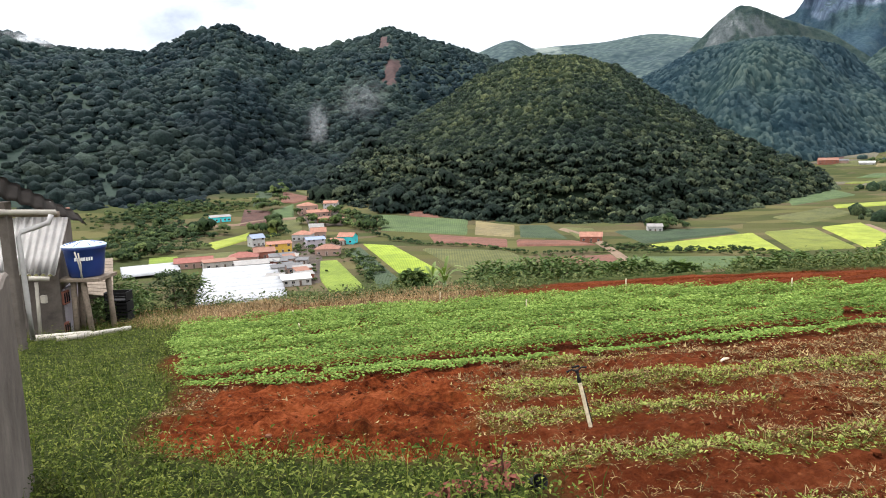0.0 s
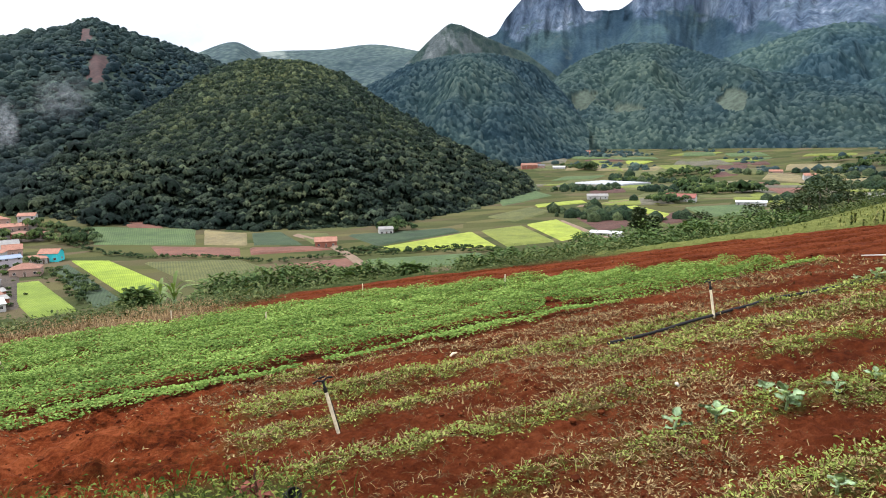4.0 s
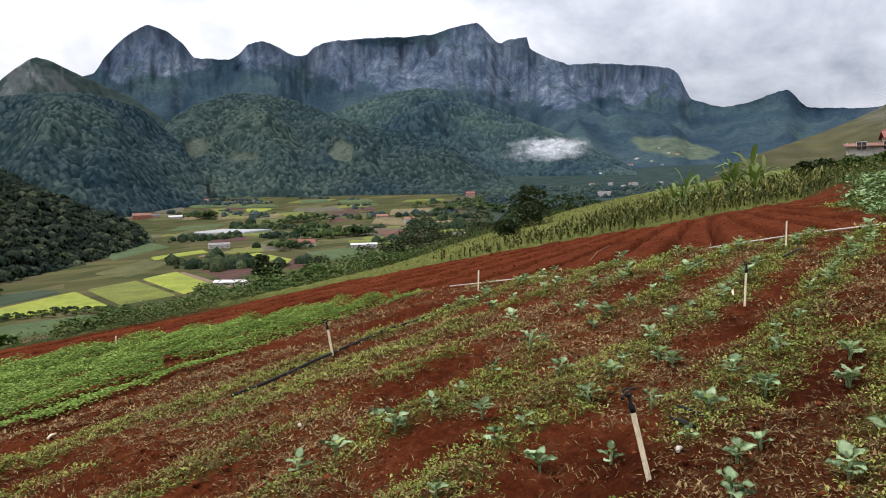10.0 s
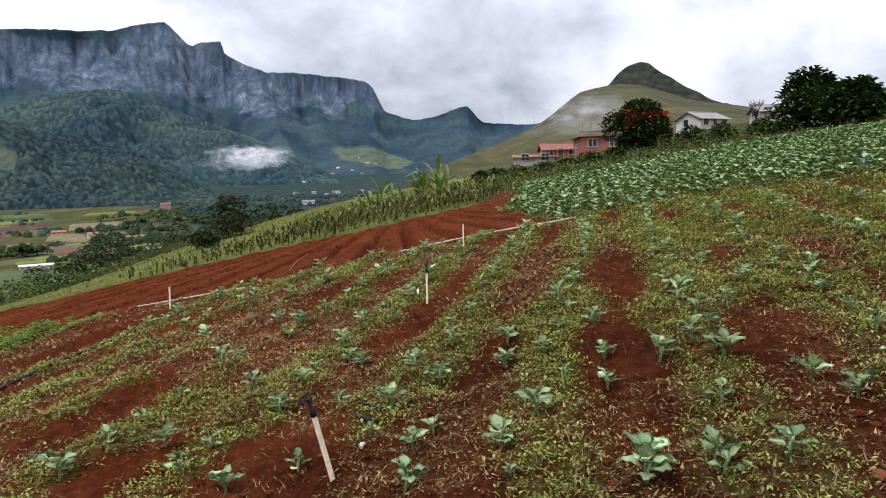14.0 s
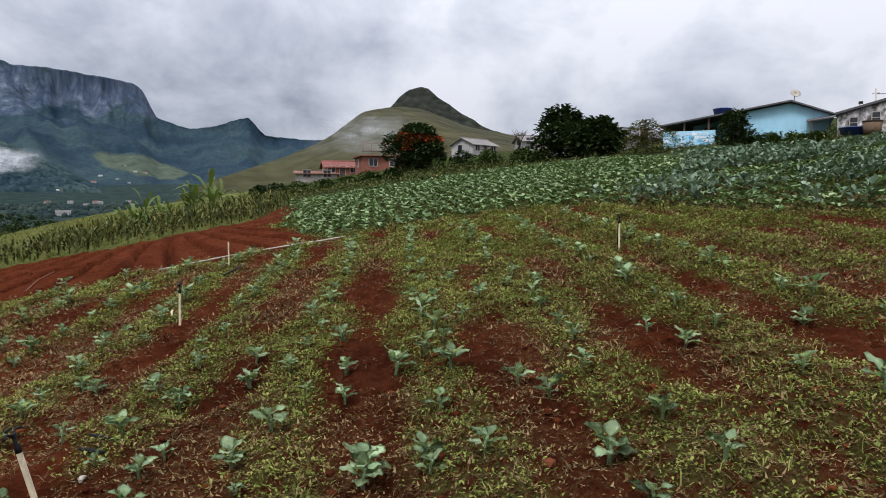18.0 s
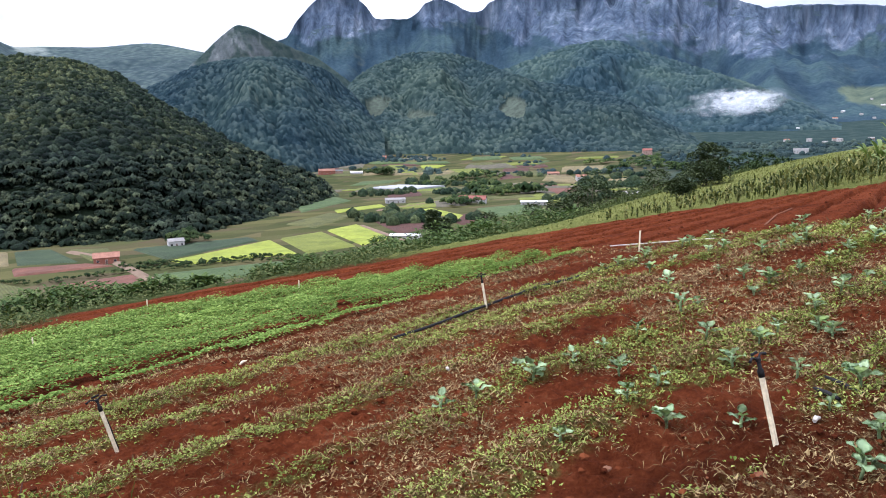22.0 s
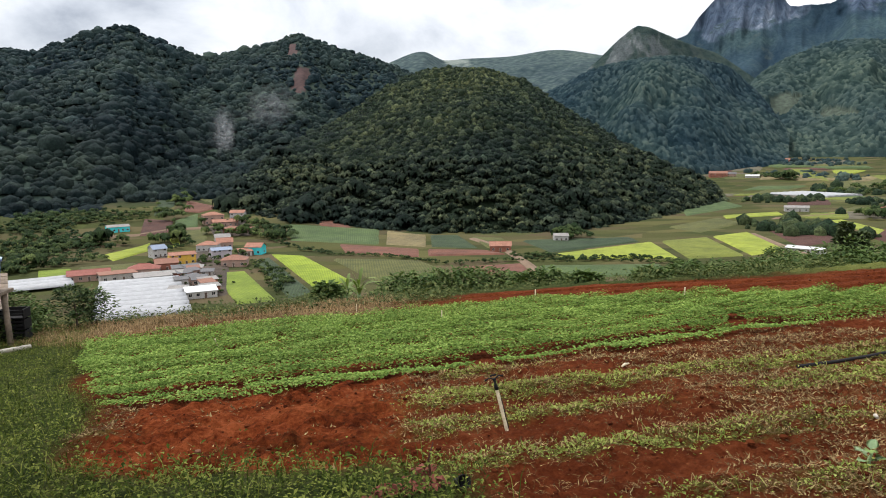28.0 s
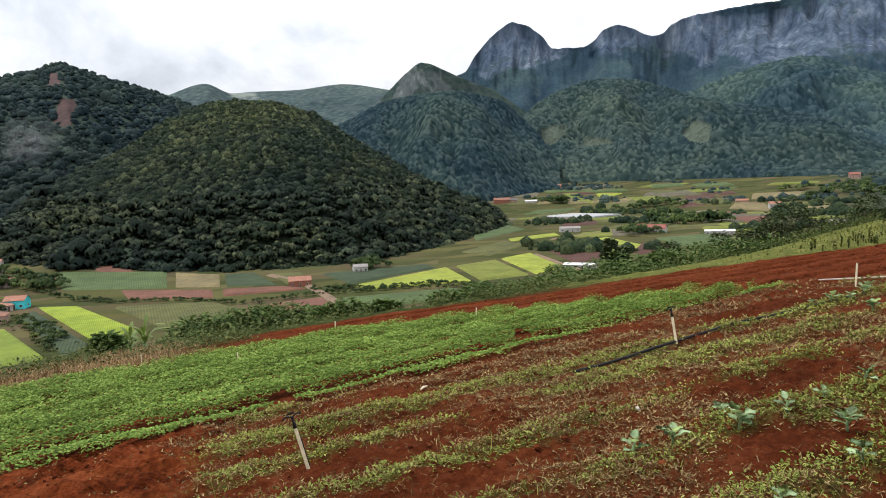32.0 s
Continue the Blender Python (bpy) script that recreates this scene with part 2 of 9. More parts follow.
def furrow_wave(x, y):
    """0 in the furrows, 1 on the beds, which fan out along the slope."""
    dx = np.clip(x, 0, 27) - 15
    c = (y - 0.5255 * dx) / (1 - 0.055 * dx) + 0.10 * np.sin(x * 0.5)
    return np.abs((c / 1.22) % 1.0 - 0.5) * 2


def furrow_mask(x, y):
    """The ploughed red field beyond the crop: 1 inside."""
    low = np.interp(x, [3.0, 4.7, 6.2, 7.7, 9, 11, 12.2, 12.4, 13.5, 14.4, 15.2, 15.8, 16.2, 16.7, 17.5], [18.8, 17.7, 16.5, 15.1, 13.7, 11.8, 9.4, 8.6, 7.0, 6.0, 5.0, 3.4, 2.0, 1.2, 1.0])
    high = plough_top(x)
    m = sstep(-0.3, 0.3, y - low) * sstep(0.4, -0.4, y - high) * sstep(2.6, 3.6, x) * sstep(26.0, 24.4, x)
    return m * sstep(-0.3, 0.4, y - np.interp(x, [16.7, 18.2, 21.8, 25.4, 27.0], [1.1, 1.6, 2.7, 4.1, 5.4]))


def crop_mask(x, y):
    """The bed of bush beans."""
    left = -3.3 - 0.37 * (y - 8.8) + 0.9 * (fbm(y * 0.8, y * 0.0, 3, 12) - 0.5)
    top = np.interp(x, [-9, -5, -3.5, -2, 0, 2, 4.7, 6.2, 7.7, 9, 11, 12], [17.2, 17.1, 17.9, 17.8, 17.6, 17.5, 17.2, 16.1, 14.8, 13.4, 11.5, 10.2]) + 0.3 * (vnoise(x * 0.9, x * 0.0 + 4, 13) - 0.5)
    low = 8.75 + 0.08 * x + 0.25 * (vnoise(x * 0.7, x * 0.0, 3) - 0.5)
    return sstep(-0.12, 0.12, x - left) * sstep(0.15, -0.15, y - top) * sstep(-0.1, 0.15, y - low) * sstep(12.0, 11.4, x)


def clearing_mask(x, y):
    """The dug bare patch below the crop."""
    wob = 0.6 * (vnoise(x * 1.1, y * 1.1, 5) - 0.5)
    return sstep(-3.1, -2.5, x + wob - 0.0) * sstep(0.9, 0.1, x + wob) * sstep(5.0, 5.5, y + 0.32 * x + wob) * sstep(9.0, 8.6, y - 0.05 * x)


def verge_mask(x, y):
    """Rank weeds along the wall and at the foot of the dug patch."""
    wob = 0.7 * (vnoise(x * 0.9, y * 0.9, 8) - 0.5)
    left = sstep(0.25, -0.25, x + wob - (-2.7 - 0.37 * (y - 7.0)))
    foot = sstep(5.35, 4.9, y + 0.32 * x + wob * 0.6) * sstep(1.1, 0.5, x + wob * 0.5)
    return np.clip(left + foot, 0, 1)


def cabbage_zone(x, y):
    r, az = np.hypot(x, y), np.degrees(np.arctan2(x, y))
    near_edge = np.interp(az, [80, 88, 92, 100, 108, 116, 125, 135], [17.5, 17, 17.3, 18.3, 17.5, 15.0, 13.0, 12.0])
    far_edge = np.interp(az, [80, 92, 100, 108, 113, 120, 128, 140], [40, 43.5, 48, 48, 40.5, 37, 34, 32])
    return sstep(-0.4, 0.6, r - near_edge) * sstep(1, -1, r - far_edge) * sstep(81.5, 84.0, az - 0.02 * r) * sstep(145, 138, az) * (1 - furrow_mask(x, y))


def dark_soil_mask(x, y):
    """Darker soil: fullest in a near patch, weaker over all the southern field."""
    wob = 1.4 * (fbm(x * 0.6, y * 0.6, 3, 92) - 0.5)
    return np.maximum(sstep(8.5, 5.5, x + wob) * sstep(2.2, 1.2, y + 0.6 * wob) * sstep(-3.0, -1.4, y + wob), 0.62 * sstep(3.0, 0.8, y + wob))


def open_field(x, y):
    """The weedy vegetable ground: neither crop, plough, dug patch nor verge."""
    return (1 - crop_mask(x, y)) * (1 - furrow_mask(x, y)) * (1 - 0.93 * clearing_mask(x, y)) * (1 - verge_mask(x, y)) * (y < 9.4 + 0.1 * x)


def row_at(y, x):
    return 0.5 + 0.5 * np.cos((y - 2.65 + 0.05 * np.sin(x * 0.8)) * 2 * np.pi / 1.15)


def weed_cover(x, y, mat_only=False):
    r = np.hypot(x, y)
    n = fbm(x * 0.55, y * 0.9, 4, 51)
    strip = row_at(y, x)
    bias = 0.10 * sstep(2, -2, y) + 0.06 * sstep(8, 13, x) - 0.12 * sstep(3.2, 5, y) * sstep(7.0, 6.0, y) - 0.20 * sstep(7.6, 8.0, y)
    bias = bias - 0.07 * dark_soil_mask(x, y) * sstep(8.5, 5.5, x) + 0.13 * np.exp(-((x - 1.9) ** 2 / 1.2 + (y - 4.9) ** 2 / 0.25)) - 0.10 * np.exp(-((x - 3.6) ** 2 + (y - 3.9) ** 2) / 0.8)
    d = sstep(0.45, 0.57, n * 0.68 + 0.33 * strip + bias - 0.012)
    if mat_only:
        return d * open_field(x, y)
    return d * open_field(x, y) * np.clip(1.5 / (1 + (r / 8.5) ** 2) + 0.16, 0, 1)


def ground_z(x, y, fine=True):
    r = np.hypot(x, y) + 1e-6
    az = np.degrees(np.arctan2(x, y))
    re = smooth_keys(BROW, az)
    fall = smooth_keys(FALL, az)
    k = np.minimum(1, re / r)
    z = slope_z(x * k, y * k)
    z = z + 0.010 * np.clip(np.minimum(r, re) - 35, 0, 80) * sstep(84, 92, az) * sstep(126, 112, az)
    over = np.clip(r - re, 0, None)
    fwd = slope_z(x * k * 1.01, y * k * 1.01)
    run = (fwd - z) / (0.01 * re)
    bend = 26.0
    z = z + run * np.minimum(over, bend) - fall * np.where(over < bend, over ** 2 / (2 * bend), over - bend / 2)
    z = z + 2.2 * (fbm(x / 30, y / 30, 3, 4) - 0.5) * sstep(4, 40, over) * (fall > 0.02)
    v = valley_z(r, az)
    d = z - v
    z = np.where(fall > 0.02, z + (0.5 * (d + np.sqrt(d * d + 30)) - d) * sstep(36, 12, d), z)
    z = np.where(fall > 0.02, z, np.minimum(z, 22 + 0 * z))
    if fine:
        near = sstep(45, 25, r)
        fm, cm = furrow_mask(x, y), crop_mask(x, y)
        vm = verge_mask(x, y)
        z = z + fm * near * 0.33 * (sstep(0.05, 0.34, furrow_wave(x, y) + 0.10 * (fbm(x * 1.1, y * 1.1, 3, 19) - 0.5)) - 0.85)
        rows = 0.5 + 0.5 * np.cos((y - 2.65 + 0.05 * np.sin(x * 0.8)) * 2 * np.pi / 1.15)
        z = z + near * (1 - fm) * (1 - vm) * 0.05 * rows * (1 - cm)
        z = z + near * (0.09 * (fbm(x * 2.1, y * 2.1, 4, 2) - 0.5) + 0.10 * (fbm(x * 5, y * 5, 3, 9) - 0.5) * (1 - cm) * (1 - 0.85 * fm))
        z = z + near * clearing_mask(x, y) * (0.20 * (fbm(x * 1.6, y * 1.6, 4, 31) - 0.6) + 0.24 * (fbm(x * 4.5, y * 4.5, 4, 33, 0.65) - 0.5))
        z = z + near * (1 - cm) * (1 - vm) * (1 - 0.75 * fm) * 0.085 * (np.abs(fbm(x * 8, y * 8, 3, 35, 0.65) - 0.5) * 2 - 0.35)
    return z


def gz(x, y):
    return float(ground_z(np.array([x], float), np.array([y], float), False)[0])


def spot(az, el=None, r=None, lo=60):
    """A place on the ground by azimuth and either the angle below the eye or the range."""
    a = radians(az)
    if r is None:
        rr = np.geomspace(8, 4200, 4000)
        h = ground_z(rr * math.sin(a), rr * math.cos(a), False) - rr * math.tan(radians(el))
        ok = (h >= 0) & (rr > lo)
        i = int(np.argmax(ok)) if ok.any() else int(np.argmax(np.where((rr > lo) & (rr < 110), h, -1e9)))
        r = rr[i]
    return r * math.sin(a), r * math.cos(a)


# ---------- ground ----------
def soil_material():
    m = Mat("red_soil", 1.0, 0.02)
    fine = m.noise(9, 8, 0.7)
    red = m.ramp(m.math("ADD", m.math("MULTIPLY", fine, 0.6), m.math("MULTIPLY", m.noise(0.8, 4), 0.4)),
                 (0.34, (0.036, 0.0084, 0.0034)), (0.5, (0.088, 0.0210, 0.0076)), (0.66, (0.160, 0.047, 0.0185)))
    dug = m.ramp(m.math("ADD", m.math("MULTIPLY", m.noise(14, 6, 0.7), 0.5), m.math("MULTIPLY", m.noise(1.7, 4), 0.5)),
                 (0.38, (0.038, 0.0085, 0.0030)), (0.5, (0.122, 0.0262, 0.0082)), (0.62, (0.225, 0.060, 0.0205)))
    grass = m.ramp(m.noise(3.5, 6, 0.7), (0.33, (0.014, 0.022, 0.007)), (0.5, (0.034, 0.044, 0.013)), (0.68, (0.080, 0.080, 0.028)))
    fields = m.ramp(m.noise(0.012, 6, 0.62), (0.34, (0.026, 0.036, 0.013)), (0.45, (0.050, 0.060, 0.020)), (0.53, (0.078, 0.066, 0.032)), (0.60, (0.042, 0.054, 0.019)), (0.7, (0.088, 0.082, 0.034)))
    cell = m.voro(0.028, "Color", (1.0, 2.3, 1.0))
    sep = m.n("ShaderNodeSeparateColor")
    m.link(cell, sep.inputs[0])
    patch = m.ramp(sep.outputs[0], (0.0, (0.027, 0.034, 0.014)), (0.2, (0.043, 0.048, 0.018)), (0.36, (0.068, 0.062, 0.025)), (0.5, (0.036, 0.042, 0.017)), (0.62, (0.066, 0.050, 0.030)), (0.76, (0.053, 0.060, 0.021)), (0.88, (0.088, 0.064, 0.040)), (1.0, (0.082, 0.076, 0.030)))
    fields = m.mix(0.8, fields, patch)
    c = m.mix(m.attr("dug"), red, dug)
    c = m.mix(m.math("MULTIPLY", m.attr("dark_soil"), 0.8), c, m.mix(1.0, c, (0.56, 0.60, 0.64), "MULTIPLY"))
    mat = m.ramp(m.noise(30, 6, 0.75), (0.36, (0.026, 0.024, 0.006)), (0.5, (0.066, 0.065, 0.016)), (0.66, (0.132, 0.124, 0.038)))
    hole = m.ramp(m.noise(11, 6, 0.7), (0.44, (0, 0, 0)), (0.54, (1, 1, 1)))
    c = m.mix(m.math("MULTIPLY", m.attr("weedy"), hole), c, mat)
    straw = m.ramp(m.noise(45, 6, 0.75), (0.40, (0.060, 0.028, 0.010)), (0.62, (0.165, 0.098, 0.040)))
    c = m.mix(m.math("MULTIPLY", m.attr("straw"), m.ramp(m.noise(17, 6, 0.75), (0.50, (0, 0, 0)), (0.60, (1, 1, 1)))), c, straw)
    c = m.mix(m.attr("grass"), c, grass)
    lea = m.ramp(m.noise(2.2, 6, 0.7), (0.34, (0.070, 0.080, 0.020)), (0.52, (0.108, 0.116, 0.031)), (0.68, (0.150, 0.146, 0.047)))
    c = m.mix(m.attr("lea"), c, lea)
    c = m.mix(m.attr("valley"), c, fields)
    wood = m.ramp(m.noise(0.03, 6, 0.65), (0.35, (0.007, 0.014, 0.012)), (0.65, (0.016, 0.026, 0.021)))
    c = m.mix(m.attr("wood"), c, wood)
    # valley-head ground: the wood tone with distance haze mixed into it
    head = m.ramp(m.noise(0.03, 7, 0.7), (0.35, (0.012, 0.023, 0.022)), (0.5, (0.020, 0.034, 0.031)), (0.65, (0.036, 0.050, 0.042)))
    c = m.mix(m.attr("head"), c, head)
    m.color(c)
    m.bump(m.math("ADD", m.noise(26, 8, 0.75), m.math("MULTIPLY", m.noise(7, 6, 0.7), 1.6)), 1.0, 0.060)
    return m.m


def build_ground():
    az = np.concatenate([np.arange(-180, -46, 3.0), np.arange(-46, 36, 0.6), np.arange(36, 92, 0.28), np.arange(92, 134, 0.6), np.arange(134, 180, 3.0)])
    rr = np.concatenate([[0.02], np.geomspace(0.8, 3, 24)[:-1], np.geomspace(3, 30, 235)[:-1], np.geomspace(30, 4900, 105)])
    A, Rr = np.meshgrid(np.radians(az), rr, indexing="ij")
    x, y = (Rr * np.sin(A)).ravel(), (Rr * np.cos(A)).ravel()
    z = ground_z(x, y)
    r = Rr.ravel()
    deg = np.degrees(A).ravel()
    # bed tops tinted paler than the furrows: shading contrast put into the colour
    lit_beds = sstep(0.30, 0.62, furrow_wave(x, y)) * (0.6 + 0.8 * (fbm(x * 0.8, y * 2.0, 3, 17) - 0.2))
    dug = np.clip(clearing_mask(x, y) + 0.30 * lit_beds * furrow_mask(x, y), 0, 1)
    brow = smooth_keys(BROW, deg)
    far = sstep(-2.5, 2.5, r - brow + 5 * (fbm(x / 9, y / 9, 3, 6) - 0.5))
    right = sstep(88, 96, deg)
    house_bank = sstep(27, 33, x) * sstep(-12.5, -15.5, y) + sstep(66, 74, r) * right
    corn_land = upper_land(x, y)
    patch = cabbage_zone(x, y)
    grass = np.clip(verge_mask(x, y) * sstep(45, 35, r) + far + house_bank + corn_land + 0.85 * patch + sstep(-2.0, 0.5, r - np.interp(deg, [78, 86, 92, 100, 108, 113, 120, 130], [36, 40, 42.5, 47, 47, 40, 37, 34])) * sstep(79, 83, deg) * sstep(150, 140, deg), 0, 1) * (1 - furrow_mask(x, y))
    valley = sstep(70, 130, r - np.clip(brow - 40, 0, 70)) * (deg < 95)
    wood = sstep(-5.5, -7.5, deg) * sstep(560, 620, r)
    head = sstep(52, 60, deg) * sstep(95, 80, deg) * sstep(170, 300, r + 120 * (fbm(x / 60, y / 60, 3, 14) - 0.5))
    weedy = 0.85 * weed_cover(x, y, True) * sstep(26, 22, r)
    straw = 0.7 * sstep(0.42, 0.56, fbm(x * 0.7, y * 1.0, 4, 53)) * open_field(x, y) * sstep(20, 14, r)
    f = grid_faces(len(az), len(rr), wrap=True)[:, ::-1]
    ob = new("ground", mesh_np("ground", np.stack([x, y, z], 1), f, [soil_material()], True, {"dug": dug, "grass": grass, "valley": valley, "wood": wood, "head": head, "weedy": weedy, "straw": straw, "dark_soil": dark_soil_mask(x, y) * open_field(x, y), "lea": np.clip(corn_land, 0, 1) * (1 - furrow_mask(x, y)) * (deg < 80)}))
    tagged(ob, "farmed red earth hillside falling to a green valley floor", "ground", kind="structure")
    return ob


build_ground()


# ---------- hills and mountains ----------
def forest_ground(name, dark=(0.004, 0.008, 0.004), mid=(0.007, 0.013, 0.006), light=(0.015, 0.022, 0.009), bare=None, s=1.0):
    m = Mat(name, 0.9, 0.1)
    f = m.math("ADD", m.math("MULTIPLY", m.voro(0.11 * s), 0.55), m.math("MULTIPLY", m.noise(0.05 * s, 6, 0.65), 0.6))
    c = m.ramp(f, (0.25, light), (0.5, mid), (0.8, dark))
    big = m.ramp(m.noise(0.006 * s, 4), (0.38, (0.75, 0.8, 0.8)), (0.62, (1.25, 1.2, 1.05)))
    c = m.mix(1.0, c, big, "MULTIPLY")
    if bare:
        c = m.mix(m.ramp(m.noise(0.008 * s, 5, 0.7), (0.60, (0, 0, 0)), (0.68, (1, 1, 1))), c, bare)
    m.color(c)
    m.bump(m.voro(0.10 * s), 1.0, -4.0)
    return m.m


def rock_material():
    m = Mat("streaked_hazed_granite", 0.95, 0.02)
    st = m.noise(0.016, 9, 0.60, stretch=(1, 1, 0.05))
    # streaks are the rock's own; the blue cast is distance haze in colour
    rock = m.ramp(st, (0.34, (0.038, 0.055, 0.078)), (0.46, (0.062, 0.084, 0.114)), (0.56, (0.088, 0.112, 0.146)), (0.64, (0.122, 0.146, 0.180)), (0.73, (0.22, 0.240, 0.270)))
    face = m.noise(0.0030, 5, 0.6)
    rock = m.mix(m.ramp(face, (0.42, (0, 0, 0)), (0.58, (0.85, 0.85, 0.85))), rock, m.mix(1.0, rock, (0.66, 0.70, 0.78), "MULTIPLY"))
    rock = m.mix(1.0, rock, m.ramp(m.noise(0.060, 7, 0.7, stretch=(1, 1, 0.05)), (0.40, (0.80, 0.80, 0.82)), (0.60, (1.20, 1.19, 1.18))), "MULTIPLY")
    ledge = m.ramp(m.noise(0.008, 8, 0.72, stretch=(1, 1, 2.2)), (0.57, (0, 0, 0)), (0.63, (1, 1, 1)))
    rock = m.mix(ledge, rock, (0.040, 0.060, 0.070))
    # forest slopes blued for distance haze as well
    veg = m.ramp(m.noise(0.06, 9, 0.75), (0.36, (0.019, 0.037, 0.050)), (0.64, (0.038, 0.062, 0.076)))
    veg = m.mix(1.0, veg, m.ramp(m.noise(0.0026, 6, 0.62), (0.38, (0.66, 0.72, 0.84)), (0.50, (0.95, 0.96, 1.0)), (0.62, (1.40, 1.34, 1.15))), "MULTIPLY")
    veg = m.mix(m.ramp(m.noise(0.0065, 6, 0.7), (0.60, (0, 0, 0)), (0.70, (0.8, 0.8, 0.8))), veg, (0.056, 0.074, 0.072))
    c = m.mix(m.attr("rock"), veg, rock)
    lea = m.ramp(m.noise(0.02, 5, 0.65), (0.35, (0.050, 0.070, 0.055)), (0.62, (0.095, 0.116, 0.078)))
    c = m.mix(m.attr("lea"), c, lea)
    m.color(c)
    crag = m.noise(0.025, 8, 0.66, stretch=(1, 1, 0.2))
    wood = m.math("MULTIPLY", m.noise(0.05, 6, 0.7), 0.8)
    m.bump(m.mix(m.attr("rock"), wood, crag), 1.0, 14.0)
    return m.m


def knoll_material():
    m = Mat("scrubby_rock", 0.95, 0.02)
    st = m.noise(0.045, 8, 0.68, stretch=(1, 1, 0.3))
    rock = m.ramp(st, (0.36, (0.070, 0.080, 0.084)), (0.55, (0.120, 0.130, 0.132)), (0.68, (0.20, 0.21, 0.21)))
    # scrub tone shifted to blue, distance haze mixed into it
    veg = m.ramp(m.noise(0.05, 8, 0.72), (0.36, (0.020, 0.036, 0.036)), (0.64, (0.050, 0.068, 0.058)))
    c = m.mix(m.attr("rock"), veg, rock)
    m.color(c)
    m.bump(m.noise(0.06, 7, 0.7), 1.0, 9.0)
    return m.m


def canopy(x, y, cell, seed):
    """Rounded crowns on a jittered grid: height 0 to 1, and a random number for each crown."""
    gx, gy = x / cell, y / cell
    ix, iy = np.floor(gx), np.floor(gy)
    best, who = np.full(x.shape, 9.0), np.zeros(x.shape)
    for dx in (-1, 0, 1):
        for dy in (-1, 0, 1):
            cx, cy = ix + dx, iy + dy
            h = hash2(cx, cy, seed)
            d = np.hypot(gx - cx - 0.15 - 0.7 * h, gy - cy - 0.15 - 0.7 * hash2(cx, cy, seed + 3)) / (0.75 + 0.5 * hash2(cx, cy, seed + 5))
            near = d < best
            best, who = np.where(near, d, best), np.where(near, hash2(cx, cy, seed + 7), who)
    return np.sqrt(np.clip(1 - best ** 2, 0, 1)) * (0.6 + 0.6 * who), who


def canopy_mat(name, dark, mid, light, bare=(0.07, 0.085, 0.065), drift=0.004):
    """Forest seen from far off: tone by crown, drifting over the slope, with bare clearings. The blue-green tones hold
    distance haze.
    """
    m = Mat(name, 0.95, 0.02)
    c = m.ramp(m.attr("crown"), (0.0, dark), (0.6, mid), (1.0, light))
    c = m.mix(1.0, c, m.ramp(m.noise(0.25, 5, 0.7), (0.36, (0.86, 0.87, 0.88)), (0.64, (1.15, 1.14, 1.12))), "MULTIPLY")
    c = m.mix(1.0, c, m.ramp(m.noise(drift, 5, 0.6), (0.38, (0.70, 0.77, 0.86)), (0.62, (1.30, 1.22, 1.00))), "MULTIPLY")
    c = m.mix(m.attr("rock"), c, m.ramp(m.noise(0.09, 6, 0.7), (0.36, tuple(v * 0.7 for v in bare)), (0.64, tuple(v * 1.25 for v in bare))))
    m.color(c)
    m.bump(m.noise(0.5, 4, 0.6), 1.0, 0.7)
    return m.m


